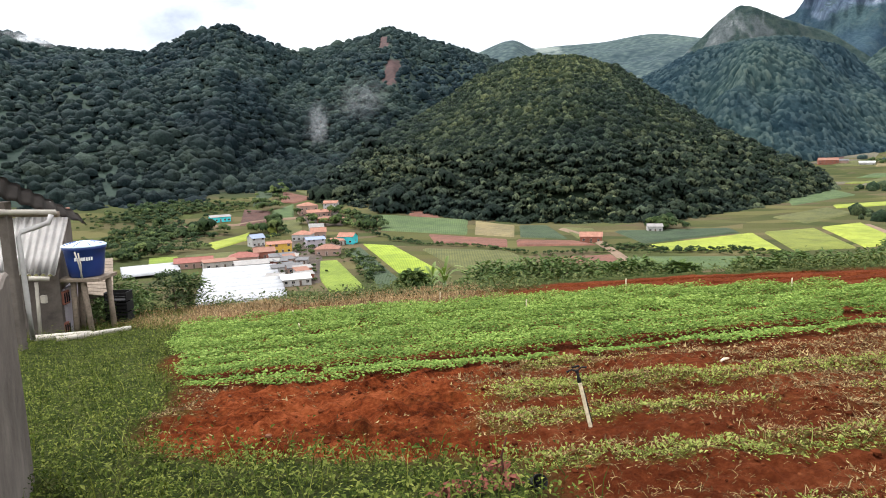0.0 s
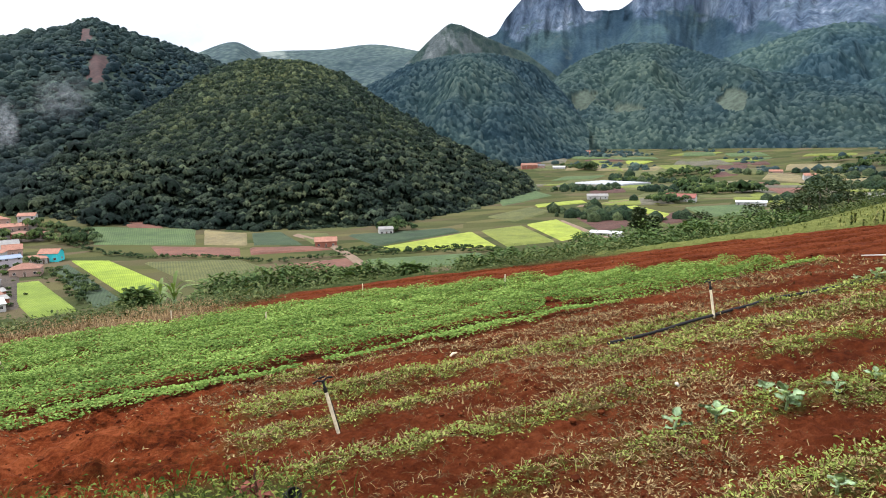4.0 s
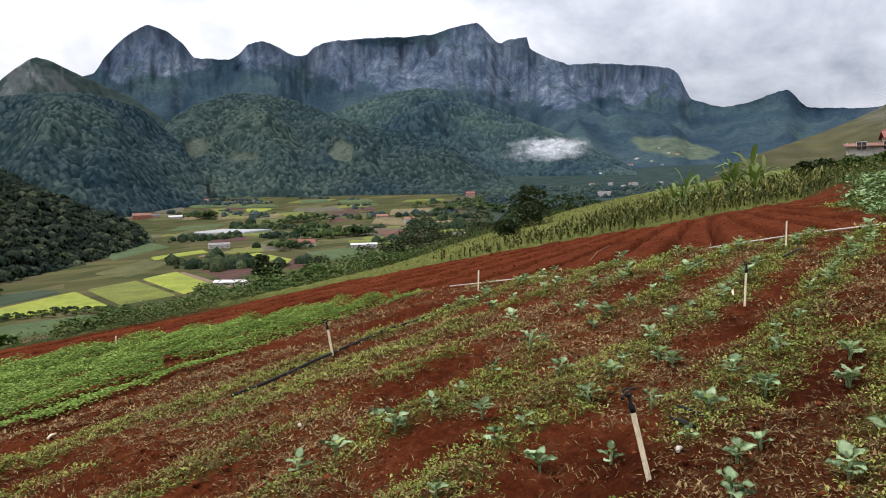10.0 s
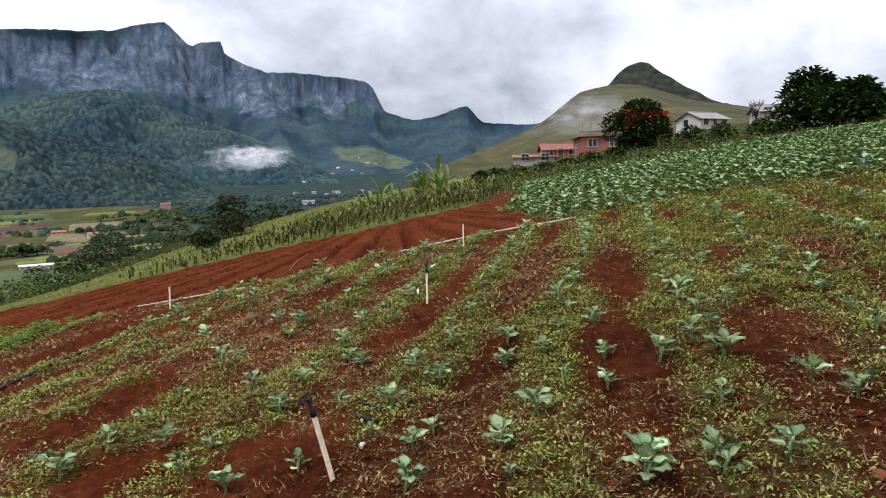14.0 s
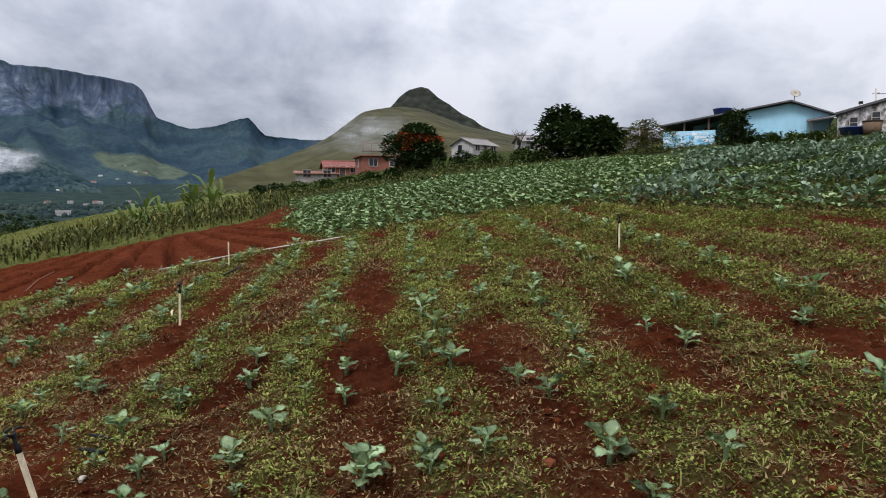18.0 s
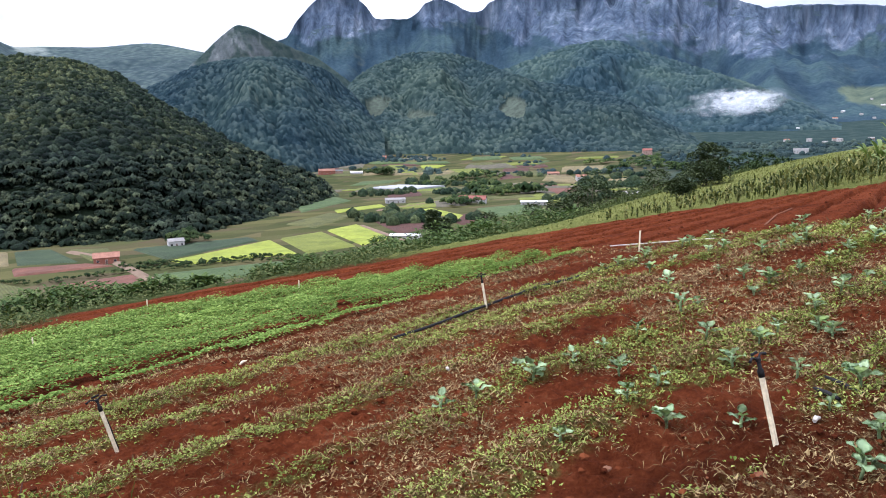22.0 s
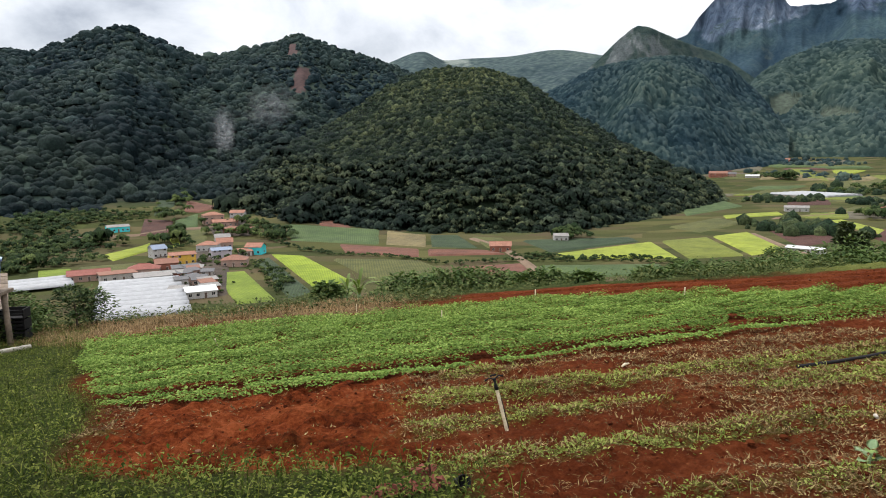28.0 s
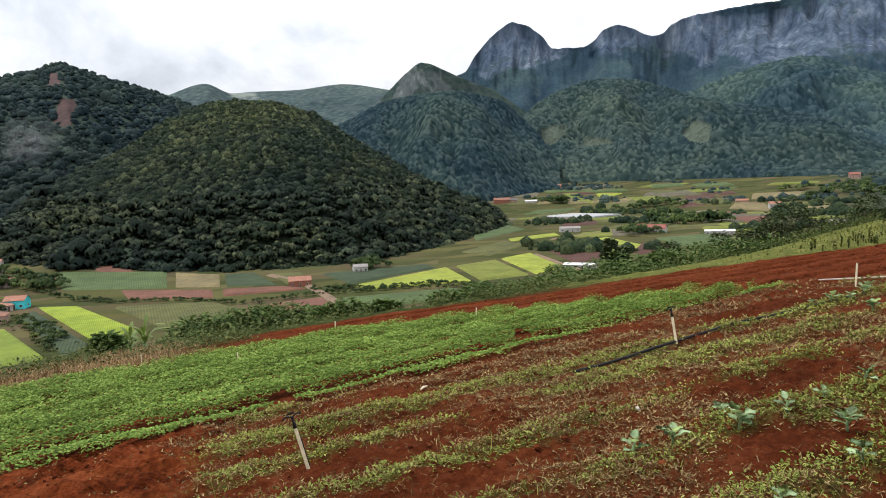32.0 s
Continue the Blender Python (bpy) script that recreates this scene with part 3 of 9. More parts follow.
def hill(name, crest, base, mat, label, back=400, nu=260, nv=70, power=1.0, rough=0.08, seed=1, attr=None, scale=1 / 120, gully=0.0, cover=0.0, cliff=1.0, octaves=5, lea=None, ribs=0.0, ragged=0.0, crowns=0.0, bare=None, folds=0.0):
    """A hill as a skin from its foot up to its crest and down behind. crest: azimuth, elevation, range; base: azimuth, range."""
    a0, a1 = crest[0][0], crest[-1][0]
    az = np.linspace(a0, a1, nu)
    el, rc = smooth_keys(crest, az)
    if ragged:
        keys = np.array(crest)
        el = np.interp(az, keys[:, 0], keys[:, 1]) * 0.6 + el * 0.4 + ragged * (fbm(az * 1.9, az * 0, 4, seed + 9, 0.65) - 0.5)
    rb = smooth_keys(base, np.clip(az, base[0][0], base[-1][0]))
    v = np.concatenate([np.linspace(0, 1, nv), 1 + np.linspace(0.06, 1, 10)])
    AZ, V = np.meshgrid(np.radians(az), v, indexing="ij")
    rc2, rb2, el2 = rc[:, None], rb[:, None], el[:, None]
    up = np.clip(V, 0, 1)
    r = rb2 + (rc2 - rb2) * (1 - (1 - up) ** cliff) + np.clip(V - 1, 0, None) * back
    if ribs:
        deg = np.degrees(AZ)
        w = np.sin(np.pi * np.clip((up - 0.25) / 0.78, 0, 1)) * (0.25 + 0.75 * sstep(0.5, 0.72, up))
        r = r + ribs * w * (fbm(deg * 0.55 + 0.7 * up, up * 2.5, 3, seed + 50) - 0.5 + 0.45 * (np.abs(fbm(deg * 1.3 - 0.9 * up, up * 2.2, 3, seed + 53) - 0.5) - 0.15) + 0.22 * (np.abs(fbm(deg * 3.6 + 0.8 * up, up * 2.6, 2, seed + 57) - 0.5) - 0.2))
        r = r + 520 * np.sin(np.pi * np.clip(up / 0.75, 0, 1)) * (np.abs(fbm(deg * 0.17 + 1.3 * up, up * 0.9, 3, seed + 61) - 0.5) * 2 - 0.35)
    x, y = r * np.sin(AZ), r * np.cos(AZ)
    zc = rc2 * np.tan(np.radians(el2)) - cover
    zb = ground_z((rb2 * np.sin(AZ[:, :1])).ravel(), (rb2 * np.cos(AZ[:, :1])).ravel(), False)[:, None] - 6
    z = zb + (zc - zb) * up ** power
    z = np.where(V > 1, zc - (zc - zb) * 0.9 * np.clip(V - 1, 0, None) ** 1.2, z)
    n = fbm(x * scale, y * scale, octaves, seed) - 0.5
    amp = rough * (zc - zb)
    z = z + amp * n * np.sin(np.pi * np.clip(up, 0, 1)) * 1.6
    if gully:
        g = fbm(np.degrees(AZ) * gully + 0.8 * V, V * 1.6, 3, seed + 20) - 0.5
        z = z + amp * 1.6 * g * np.sin(np.pi * up)
    if folds:
        n1 = 1 - 2 * np.abs(fbm(x / 260 + 3, y / 260, 3, seed + 40) - 0.5) * 2
        n2 = 1 - 2 * np.abs(fbm(x / 95, y / 95 + 7, 3, seed + 44) - 0.5) * 2
        z = z + folds * (0.85 * n1 + 0.10 * n2) * np.sin(np.pi * np.clip(up, 0, 1)) ** 0.7
    if crowns:
        gap = bare(x, y, z) if bare else np.zeros_like(x)
        bump, who = canopy(x, y, crowns, seed + 30)
        z = z + crowns * 1.35 * bump * (1 - gap) * sstep(0.0, 0.04, up)
    verts = np.stack([x.ravel(), y.ravel(), z.ravel()], 1)
    if crowns:
        attrs = {"crown": who.ravel(), "rock": gap.ravel()}
    else:
        attrs = {"rock": attr(np.degrees(AZ), V, x, y, z).ravel()} if attr else None
    if lea:
        attrs["lea"] = lea(np.degrees(AZ), V, x, y, z).ravel()
    f = grid_faces(nu, len(v))
    ob = new(name, mesh_np(name, verts, f[:, ::-1], [mat], True, attrs))
    tagged(ob, label, name.replace("_", " ").split(" ")[-1], kind="structure")
    return dict(ob=ob, x=x, y=y, z=z, v=v, az=np.degrees(AZ))


FOREST = forest_ground("forest_floor")


def in_scar(x, y, z):
    """The bare red landslip below the ridge top."""
    az, el = np.degrees(np.arctan2(x, y)), np.degrees(np.arctan2(z, np.hypot(x, y)))
    wob = 0.9 * (fbm(az * 2.5, el * 2.5, 3, 71) - 0.5)
    low = np.hypot((az + 3.7 - 0.3 * (el - 5.8)) / 0.68, (el - 5.8) / 1.15) + wob < 1
    high = np.hypot((az + 4.3) / 0.42, (el - 8.1) / 0.5) + wob < 1
    return (low | high).astype(float)


def in_clearing(x, y, z):
    """Pale scrubby clearings on the long wooded hill."""
    az, el = np.degrees(np.arctan2(x, y)), np.degrees(np.arctan2(z, np.hypot(x, y)))
    wob = 1.0 * (fbm(az * 1.3, el * 1.6, 4, 73) - 0.5)
    a = np.hypot((az - 33.4 - 0.25 * (el - 3)) / 1.1, (el - 3.2) / 1.3) + wob < 0.75
    b = np.hypot((az - 37.2 + 0.8 * (el - 2.2)) / 1.6, (el - 2.3) / 0.55) + wob < 0.75
    c = np.hypot((az - 44.6) / 1.3, (el - 2.6) / 1.2) + wob < 0.75
    return (a | b | c).astype(float)


def ridge_floor():
    m = Mat("ridge_floor", 0.9, 0.1)
    c = m.ramp(m.noise(0.05, 6, 0.65), (0.35, (0.011, 0.020, 0.016)), (0.65, (0.026, 0.040, 0.029)))
    red = m.ramp(m.noise(0.09, 5, 0.7), (0.35, (0.034, 0.022, 0.021)), (0.65, (0.066, 0.039, 0.036)))
    m.color(m.mix(m.attr("rock"), c, red))
    return m.m
GRASSY = forest_ground("hill_pasture", (0.034, 0.033, 0.016), (0.046, 0.045, 0.022), (0.060, 0.057, 0.030), None, 0.6)

near_hill = hill("forest_hill", [(-10.5, -4.2, 560), (-8.8, -2.3, 600), (-4.6, 1.0, 690), (-0.8, 3.0, 760), (3.4, 5.6, 800), (7.0, 6.9, 800), (10.2, 6.9, 790), (13.7, 6.0, 790), (17.9, 3.3, 790), (22.1, 0.7, 790), (26.0, -1.4, 790), (28.9, -2.9, 770), (29.6, -4.2, 760)],
                 [(-10.5, 520), (-9.4, 520), (-6.7, 500), (-1.1, 470), (3.2, 460), (10.2, 440), (16.9, 450), (25.1, 560), (29.6, 735)], FOREST, "steep hill covered with dense dark green forest", nu=300, nv=90, power=0.85, rough=0.06, seed=3, cover=4.0)
left_ridge = hill("forest_ridge", [(-46, 9.5, 1300), (-38, 9.2, 1300), (-31.4, 8.7, 1250), (-28.1, 7.8, 1250), (-24.5, 7.5, 1250), (-22.6, 7.5, 1250), (-20.6, 8.3, 1250), (-18.5, 9.2, 1250), (-16.5, 9.6, 1250), (-14.8, 9.0, 1280), (-12.3, 8.0, 1350), (-10.5, 7.7, 1450), (-7.9, 8.3, 1500), (-5.6, 8.8, 1500), (-3.8, 9.4, 1500), (-1.5, 8.7, 1500), (1.2, 7.9, 1500), (3.4, 7.2, 1500), (5.7, 6.2, 1500), (12, 3.6, 1500)],
                  [(-46, 560), (-32.8, 560), (-25.6, 540), (-20.4, 560), (-15.1, 700), (-10.2, 800), (12, 900)], ridge_floor(), "long forested mountain ridge with a bare red landslip scar", nu=360, nv=80, power=0.95, rough=0.16, seed=11, gully=0.35, scale=1 / 220, cover=7.0, attr=lambda az, v, x, y, z: in_scar(x, y, z))
# pasture greens pulled towards blue-grey, haze put into the colour
HAZED_PASTURE = forest_ground("far_pasture", (0.022, 0.038, 0.044), (0.040, 0.060, 0.062), (0.075, 0.095, 0.088), (0.15, 0.17, 0.15), 0.4)
hill("far_pasture_hill", [(-2, 5.5, 2600), (2.1, 6.6, 2600), (3.4, 7.2, 2600), (6.0, 8.0, 2600), (7.9, 7.3, 2700), (9.5, 7.4, 2800), (12.8, 7.5, 2800), (16.6, 7.9, 2800), (20.1, 7.4, 2700), (24, 6.5, 2700)], [(-2, 1700), (24, 1700)], HAZED_PASTURE, "distant hills of pasture and woodland", nu=120, nv=40, seed=21, rough=0.1)
# wooded hills and spur: haze painted in as blue-green leaf colours
hill("wooded_hill", [(13, 3.5, 1500), (16.8, 4.9, 1500), (20.1, 6.4, 1500), (25.1, 7.0, 1520), (29.1, 6.2, 1560), (31.2, 4.5, 1600), (34, 1.0, 1600)], [(13, 1000), (26, 1060), (34, 1250)], canopy_mat("hazed_hill_leaves", (0.006, 0.014, 0.018), (0.018, 0.032, 0.038), (0.040, 0.058, 0.060)), "wooded hill at the head of the valley", nu=380, nv=225, seed=25, rough=0.24, gully=0.32, cover=4.0, crowns=6.0, folds=15)
hill("wooded_hill", [(27.5, 0.0, 1750), (28.9, 1.9, 1750), (31.2, 4.8, 1800), (33.4, 6.3, 1850), (37.0, 7.3, 1900), (39.7, 7.1, 1900), (42.4, 6.3, 1850), (46.1, 4.8, 1750), (48.9, 4.4, 1700), (52.6, 3.4, 1650), (55.3, 1.8, 1600), (58.5, 0.1, 1550), (60, -1.2, 1500)], [(27.5, 1400), (60, 1350)], canopy_mat("hazed_pale_hill_leaves", (0.009, 0.018, 0.020), (0.023, 0.038, 0.040), (0.047, 0.066, 0.063), (0.058, 0.072, 0.056)), "wooded hill with pale clearings under the rock wall", nu=470, nv=215, seed=27, rough=0.26, gully=0.30, cover=4.0, crowns=6.6, bare=in_clearing, folds=18)

spur = hill("wooded_spur", [(38, 3.0, 2350), (41.0, 4.6, 2350), (43.6, 5.7, 2380), (46.4, 6.6, 2420), (49.2, 7.4, 2450), (51.9, 7.7, 2450), (55.1, 6.5, 2400), (58.4, 5.4, 2350), (61.1, 4.4, 2300), (64.2, 3.0, 2250), (66.5, 1.6, 2200), (68.5, 0.2, 2150)], [(38, 2050), (55, 1900), (68.5, 1850)], canopy_mat("hazed_spur_leaves", (0.014, 0.028, 0.033), (0.028, 0.048, 0.054), (0.050, 0.074, 0.077)), "forested spur running down from the rock wall", nu=430, nv=160, seed=35, rough=0.28, gully=0.38, cover=4.0, crowns=8.6, folds=24)

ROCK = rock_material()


def rock_part(az, v, x, y, z):
    base = smooth_keys([(14, 12), (24, 8.9), (26.6, 8.4), (30.2, 8.4), (34.0, 9.0), (35.5, 10.1), (37.0, 9.5), (41.3, 9.5), (42.4, 8.9), (47.3, 7.9), (51.9, 7.5), (56.1, 7.2), (60.2, 6.5), (65.6, 6.2), (72.2, 6.3), (76, 9), (90, 9)], az)
    el = np.degrees(np.arctan2(z, np.hypot(x, y)))
    n = fbm(az * 0.6, el * 1.1, 5, 40, 0.6) - 0.5
    cap = sstep(-0.1, 0.25, el - 10.8 - 0.17 * np.abs(az - 49.5) + 1.2 * n) * sstep(45, 46.5, az) * sstep(54.2, 53, az)
    return sstep(-0.2, 0.3, el - base + 2.6 * n) * (1 - cap)


def pasture_patch(az, v, x, y, z):
    el = np.degrees(np.arctan2(z, np.hypot(x, y)))
    du, dv = az - (71.36, 2.49)[0], el - (71.36, 2.49)[1]
    dv = dv + 0.20 * du
    n = fbm(az * 1.2, el * 2.5, 4, 46) - 0.5
    return sstep(1.05, 0.85, np.hypot(du / 3.2, dv / 0.75) + 0.9 * n)


hill("rocky_knoll", [(19.2, 6.3, 1900), (20.3, 7.3, 1900), (21.7, 8.6, 1900), (22.5, 9.2, 1900), (23.0, 9.42, 1900), (23.7, 9.3, 1900), (24.9, 8.75, 1920), (26.6, 7.95, 1950), (28.7, 7.1, 2000), (31.6, 5.0, 2000), (34, 1.5, 2000)], [(19.2, 1700), (34, 1800)], knoll_material(), "knoll with grey rock showing through scrub", nu=120, nv=50, seed=23, rough=0.12, ragged=0.12, attr=lambda az, v, x, y, z: 0.75 * sstep(0.45, 0.60, fbm(az * 1.4, v * 5, 5, 60, 0.6)) * sstep(0.3, 0.6, v) * sstep(28.5, 23.5, az))
SKYLINE = [(14, 5.5), (23.9, 7.6), (26.6, 8.54), (27.4, 9.77), (28.2, 10.61), (29.2, 11.54), (30.4, 12.17), (31.9, 11.70), (32.9, 10.86), (33.6, 9.95), (36.1, 9.92), (37.0, 10.40), (37.7, 11.13), (38.6, 11.37), (39.8, 10.98), (41.3, 10.29), (42.1, 10.39), (42.7, 10.95), (43.6, 11.39), (47.0, 11.71), (52.0, 11.93), (53.9, 12.41), (55.9, 12.78), (57.3, 11.37), (57.8, 11.13), (58.4, 11.41), (59.9, 11.52), (60.1, 10.70), (61.1, 10.09), (63.4, 9.25), (65.6, 9.27), (68.2, 8.98), (70.9, 8.59), (71.5, 8.13), (72.5, 6.17), (74.8, 5.40), (76.8, 5.69), (77.9, 6.11), (79.2, 6.41), (80.5, 5.03), (84.1, 4.75), (100, 5.0)]
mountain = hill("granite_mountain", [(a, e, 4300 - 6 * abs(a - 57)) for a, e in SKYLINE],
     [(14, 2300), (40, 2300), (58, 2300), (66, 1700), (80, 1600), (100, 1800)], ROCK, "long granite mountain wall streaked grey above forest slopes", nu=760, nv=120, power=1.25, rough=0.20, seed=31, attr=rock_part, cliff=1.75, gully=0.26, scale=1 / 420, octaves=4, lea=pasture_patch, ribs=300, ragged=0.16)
hill("grassy_hill", [(72, -1.2, 420), (76.1, 1.3, 430), (82.5, 3.58, 503), (84.8, 4.59, 531), (85.9, 5.29, 544), (87.5, 6.48, 563), (88.4, 7.08, 575), (89.4, 7.29, 587), (90.6, 7.47, 601), (92.0, 7.49, 617), (93.2, 7.31, 632), (94.6, 6.79, 640), (95.8, 6.31, 640), (97.4, 5.82, 640), (98.4, 5.63, 640), (107.7, 3.9, 600), (116, 3.0, 560)], [(72, 300), (84, 230), (100, 220), (116, 260)], GRASSY, "smooth grassy hill with worn paths", nu=200, nv=70, power=0.9, rough=0.10, seed=41, back=200, ragged=0.10, gully=0.3, scale=1 / 60)
hill("dark_dome_hill", [(88, 5.0, 900), (90.5, 7.41, 900), (91.2, 8.19, 900), (92.0, 8.78, 900), (93.0, 9.08, 900), (93.6, 9.00, 900), (94.4, 8.33, 900), (95.4, 7.67, 900), (96.4, 6.99, 900), (97.4, 6.41, 900), (98.4, 5.83, 900), (99.8, 5.34, 900), (106, 3.2, 900)], [(88, 780), (106, 780)], forest_ground("scrub_hill", (0.026, 0.028, 0.021), (0.036, 0.038, 0.028), (0.052, 0.052, 0.038)), "dark rounded hilltop behind the pasture", nu=160, nv=50, seed=43, rough=0.10, back=200, ragged=0.14)


# ---------- forest crowns ----------
def blob_variants(count, seed):
    """Lumpy tree crowns, open below: unit size."""
    out = []
    for k in range(count):
        bm = bmesh.new()
        bmesh.ops.create_icosphere(bm, subdivisions=2, radius=1.0)
        for v in bm.verts:
            n = noise.noise(v.co * 1.9 + Vector((seed + k * 7.3, 1.7 * k, 3.1)))
            n2 = noise.noise(v.co * 4.4 + Vector((seed + k * 2.3, 5.7 * k, 1.1)))
            v.co *= 1 + 0.34 * n + 0.26 * n2
            v.co.z *= 0.82
        bmesh.ops.delete(bm, geom=[f for f in bm.faces if f.calc_center_median().z < -0.22], context="FACES")
        bmesh.ops.triangulate(bm, faces=bm.faces)
        bm.verts.index_update()
        vs = np.array([v.co for v in bm.verts])
        fs = np.array([[v.index for v in f.verts] for f in bm.faces])
        bm.free()
        out.append((vs, fs))
    return out


def low_variants(count, seed, lumps=1, spread=0.0):
    """Coarse crowns for far trees: a few small lumps heaped on a dome."""
    out = []
    g = np.random.default_rng(int(seed))
    for k in range(count):
        V, F, off = [], [], 0
        for j in range(lumps):
            bm = bmesh.new()
            bmesh.ops.create_icosphere(bm, subdivisions=1, radius=1.0)
            a = j * 2.4 + g.uniform(-0.4, 0.4)
            d = spread * math.sqrt((j + 0.3) / lumps)
            c = Vector((math.cos(a) * d, math.sin(a) * d, (0.55 - 0.75 * d * d) * (spread > 0)))
            size = (0.50 if spread else 1.0) * g.uniform(0.8, 1.2)
            for v in bm.verts:
                v.co *= size * (1 + 0.5 * noise.noise(v.co * 1.9 + Vector((seed + k * 7.3 + j, 1.7 * k, 3.1 * j))))
                v.co.z *= 0.85
                v.co += c
            if lumps > 1:
                cut = [f for f in bm.faces if f.normal.z < -0.05]
            else:
                cut = [f for f in bm.faces if f.calc_center_median().z < -0.25]
            bmesh.ops.delete(bm, geom=cut, context="FACES")
            bm.verts.index_update()
            V.append(np.array([v.co for v in bm.verts]))
            F.append(np.array([[v.index for v in f.verts] for f in bm.faces]) + off)
            off += len(V[-1])
            bm.free()
        out.append((np.concatenate(V), np.concatenate(F)))
    return out


CROWNS, LOW_CROWNS = blob_variants(6, 3.0), low_variants(8, 5.0)
BROAD_CROWNS, PAIR_CROWNS = low_variants(10, 9.0, 4, 0.7), low_variants(8, 13.0, 3, 0.6)


def scatter(variants, P, S, H, seed):
    """One mesh of many crowns: places P, radii S, heights H."""
    g = np.random.default_rng(seed)
    which = g.integers(0, len(variants), len(P))
    turn = g.uniform(0, 2 * np.pi, len(P))
    V, F, off = [], [], 0
    for k, (vs, fs) in enumerate(variants):
        i = np.nonzero(which == k)[0]
        if not len(i):
            continue
        c, s = np.cos(turn[i])[:, None], np.sin(turn[i])[:, None]
        x = (vs[None, :, 0] * c - vs[None, :, 1] * s) * S[i][:, None] + P[i, 0][:, None]
        y = (vs[None, :, 0] * s + vs[None, :, 1] * c) * S[i][:, None] + P[i, 1][:, None]
        z = vs[None, :, 2] * H[i][:, None] + P[i, 2][:, None]
        V.append(np.stack([x, y, z], 2).reshape(-1, 3))
        F.append((fs[None] + (np.arange(len(i)) * len(vs))[:, None, None]).reshape(-1, 3) + off)
        off += len(i) * len(vs)
    return np.concatenate(V), np.concatenate(F)


def crown_mat(name, dark, mid, light, s=1.0, top=None, lo=0.34, hi=1.65, drift=0.012, bump=1.0):
    m = Mat(name, 0.8, 0.05)
    c = m.ramp(m.island(), (0.0, dark), (0.55, mid), (0.93, light), (1.0, tuple(v * 1.5 for v in light)))
    c = m.mix(1.0, c, m.ramp(m.noise(0.9 * s, 4, 0.7), (0.38, (lo, lo * 1.06, lo)), (0.62, (hi, hi * 0.97, hi * 0.9))), "MULTIPLY")
    c = m.mix(1.0, c, m.ramp(m.noise(drift, 4, 0.6), (0.38, (0.66, 0.74, 0.80)), (0.62, (1.38, 1.26, 1.0))), "MULTIPLY")
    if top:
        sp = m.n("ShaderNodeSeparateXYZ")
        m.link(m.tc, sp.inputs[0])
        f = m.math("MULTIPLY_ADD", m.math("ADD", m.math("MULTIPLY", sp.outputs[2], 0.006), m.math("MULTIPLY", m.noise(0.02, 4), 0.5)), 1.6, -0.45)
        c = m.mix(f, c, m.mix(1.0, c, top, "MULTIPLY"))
    m.color(c)
    m.bump(m.noise(1.3 * s, 6, 0.75), 1.0, bump)
    return m.m


def hill_points(h, count, seed, lo=0.0, hi=1.0, keep=None):
    g = np.random.default_rng(seed)
    x, y, z = h["x"], h["y"], h["z"]
    nu, nv = x.shape
    j1 = int(np.searchsorted(h["v"], 1.0)) + 3
    u = g.uniform(0, nu - 1.001, count * 3)
    w = g.uniform(lo * j1, min(hi * j1, j1), count * 3)
    i, j = u.astype(int), np.clip(w.astype(int), 0, nv - 2)
    fu, fw = u - i, w - j

    def at(a):
        return (a[i, j] * (1 - fu) + a[i + 1, j] * fu) * (1 - fw) + (a[i, j + 1] * (1 - fu) + a[i + 1, j + 1] * fu) * fw
    X, Y, Z = at(x), at(y), at(z)
    # even cover by area: cells further apart get more
    du = np.hypot(x[i + 1, j] - x[i, j], y[i + 1, j] - y[i, j])
    dv = np.sqrt((x[i, j + 1] - x[i, j]) ** 2 + (y[i, j + 1] - y[i, j]) ** 2 + (z[i, j + 1] - z[i, j]) ** 2)
    area = du * dv
    p = area / np.quantile(area, 0.9)
    ok = g.uniform(0, 1, len(p)) < p
    if keep is not None:
        ok &= keep(X, Y, Z)
    P = np.stack([X, Y, Z], 1)[ok][:count]
    return P


def forest(name, h, count, size, mat, label, variants, seed, keep=None, lo=0.0, dwarf=0.0, tall=1.0):
    P = hill_points(h, count, seed, lo=lo, keep=keep)
    g = np.random.default_rng(seed + 1)
    S = size * g.lognormal(0, 0.34, len(P)) * (1 - dwarf * sstep(-20, 70, P[:, 2]))
    H = S * g.uniform(0.8, 1.25, len(P)) * tall
    P[:, 2] += S * 0.22 + g.uniform(0, 1, len(P)) ** 5 * size * 0.8
    V, F = scatter(variants, P, S, H, seed + 2)
    ob = new(name, mesh_np(name, V, F, [mat], True))
    tagged(ob, label, "trees", kind="stuff")


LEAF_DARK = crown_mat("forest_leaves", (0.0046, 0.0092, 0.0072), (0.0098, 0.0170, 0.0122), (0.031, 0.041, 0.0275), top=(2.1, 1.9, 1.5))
LEAF_LOWER = crown_mat("old_forest_leaves", (0.0040, 0.0085, 0.0062), (0.0096, 0.0168, 0.0118), (0.036, 0.046, 0.031), 0.8)
# ridge leaves blued and lifted for haze, more so towards the top
LEAF_FAR = crown_mat("hazed_ridge_leaves", (0.0058, 0.0118, 0.0140), (0.0088, 0.0162, 0.0182), (0.0172, 0.0265, 0.0268), 0.6, top=(1.45, 1.5, 1.6), lo=0.55, hi=1.4, drift=0.006)


def low_wood(x, y, z):
    """The old, tall forest on the foot of the near hill."""
    return z < -8 + 26 * (fbm(x / 90, y / 90, 3, 91) - 0.5)


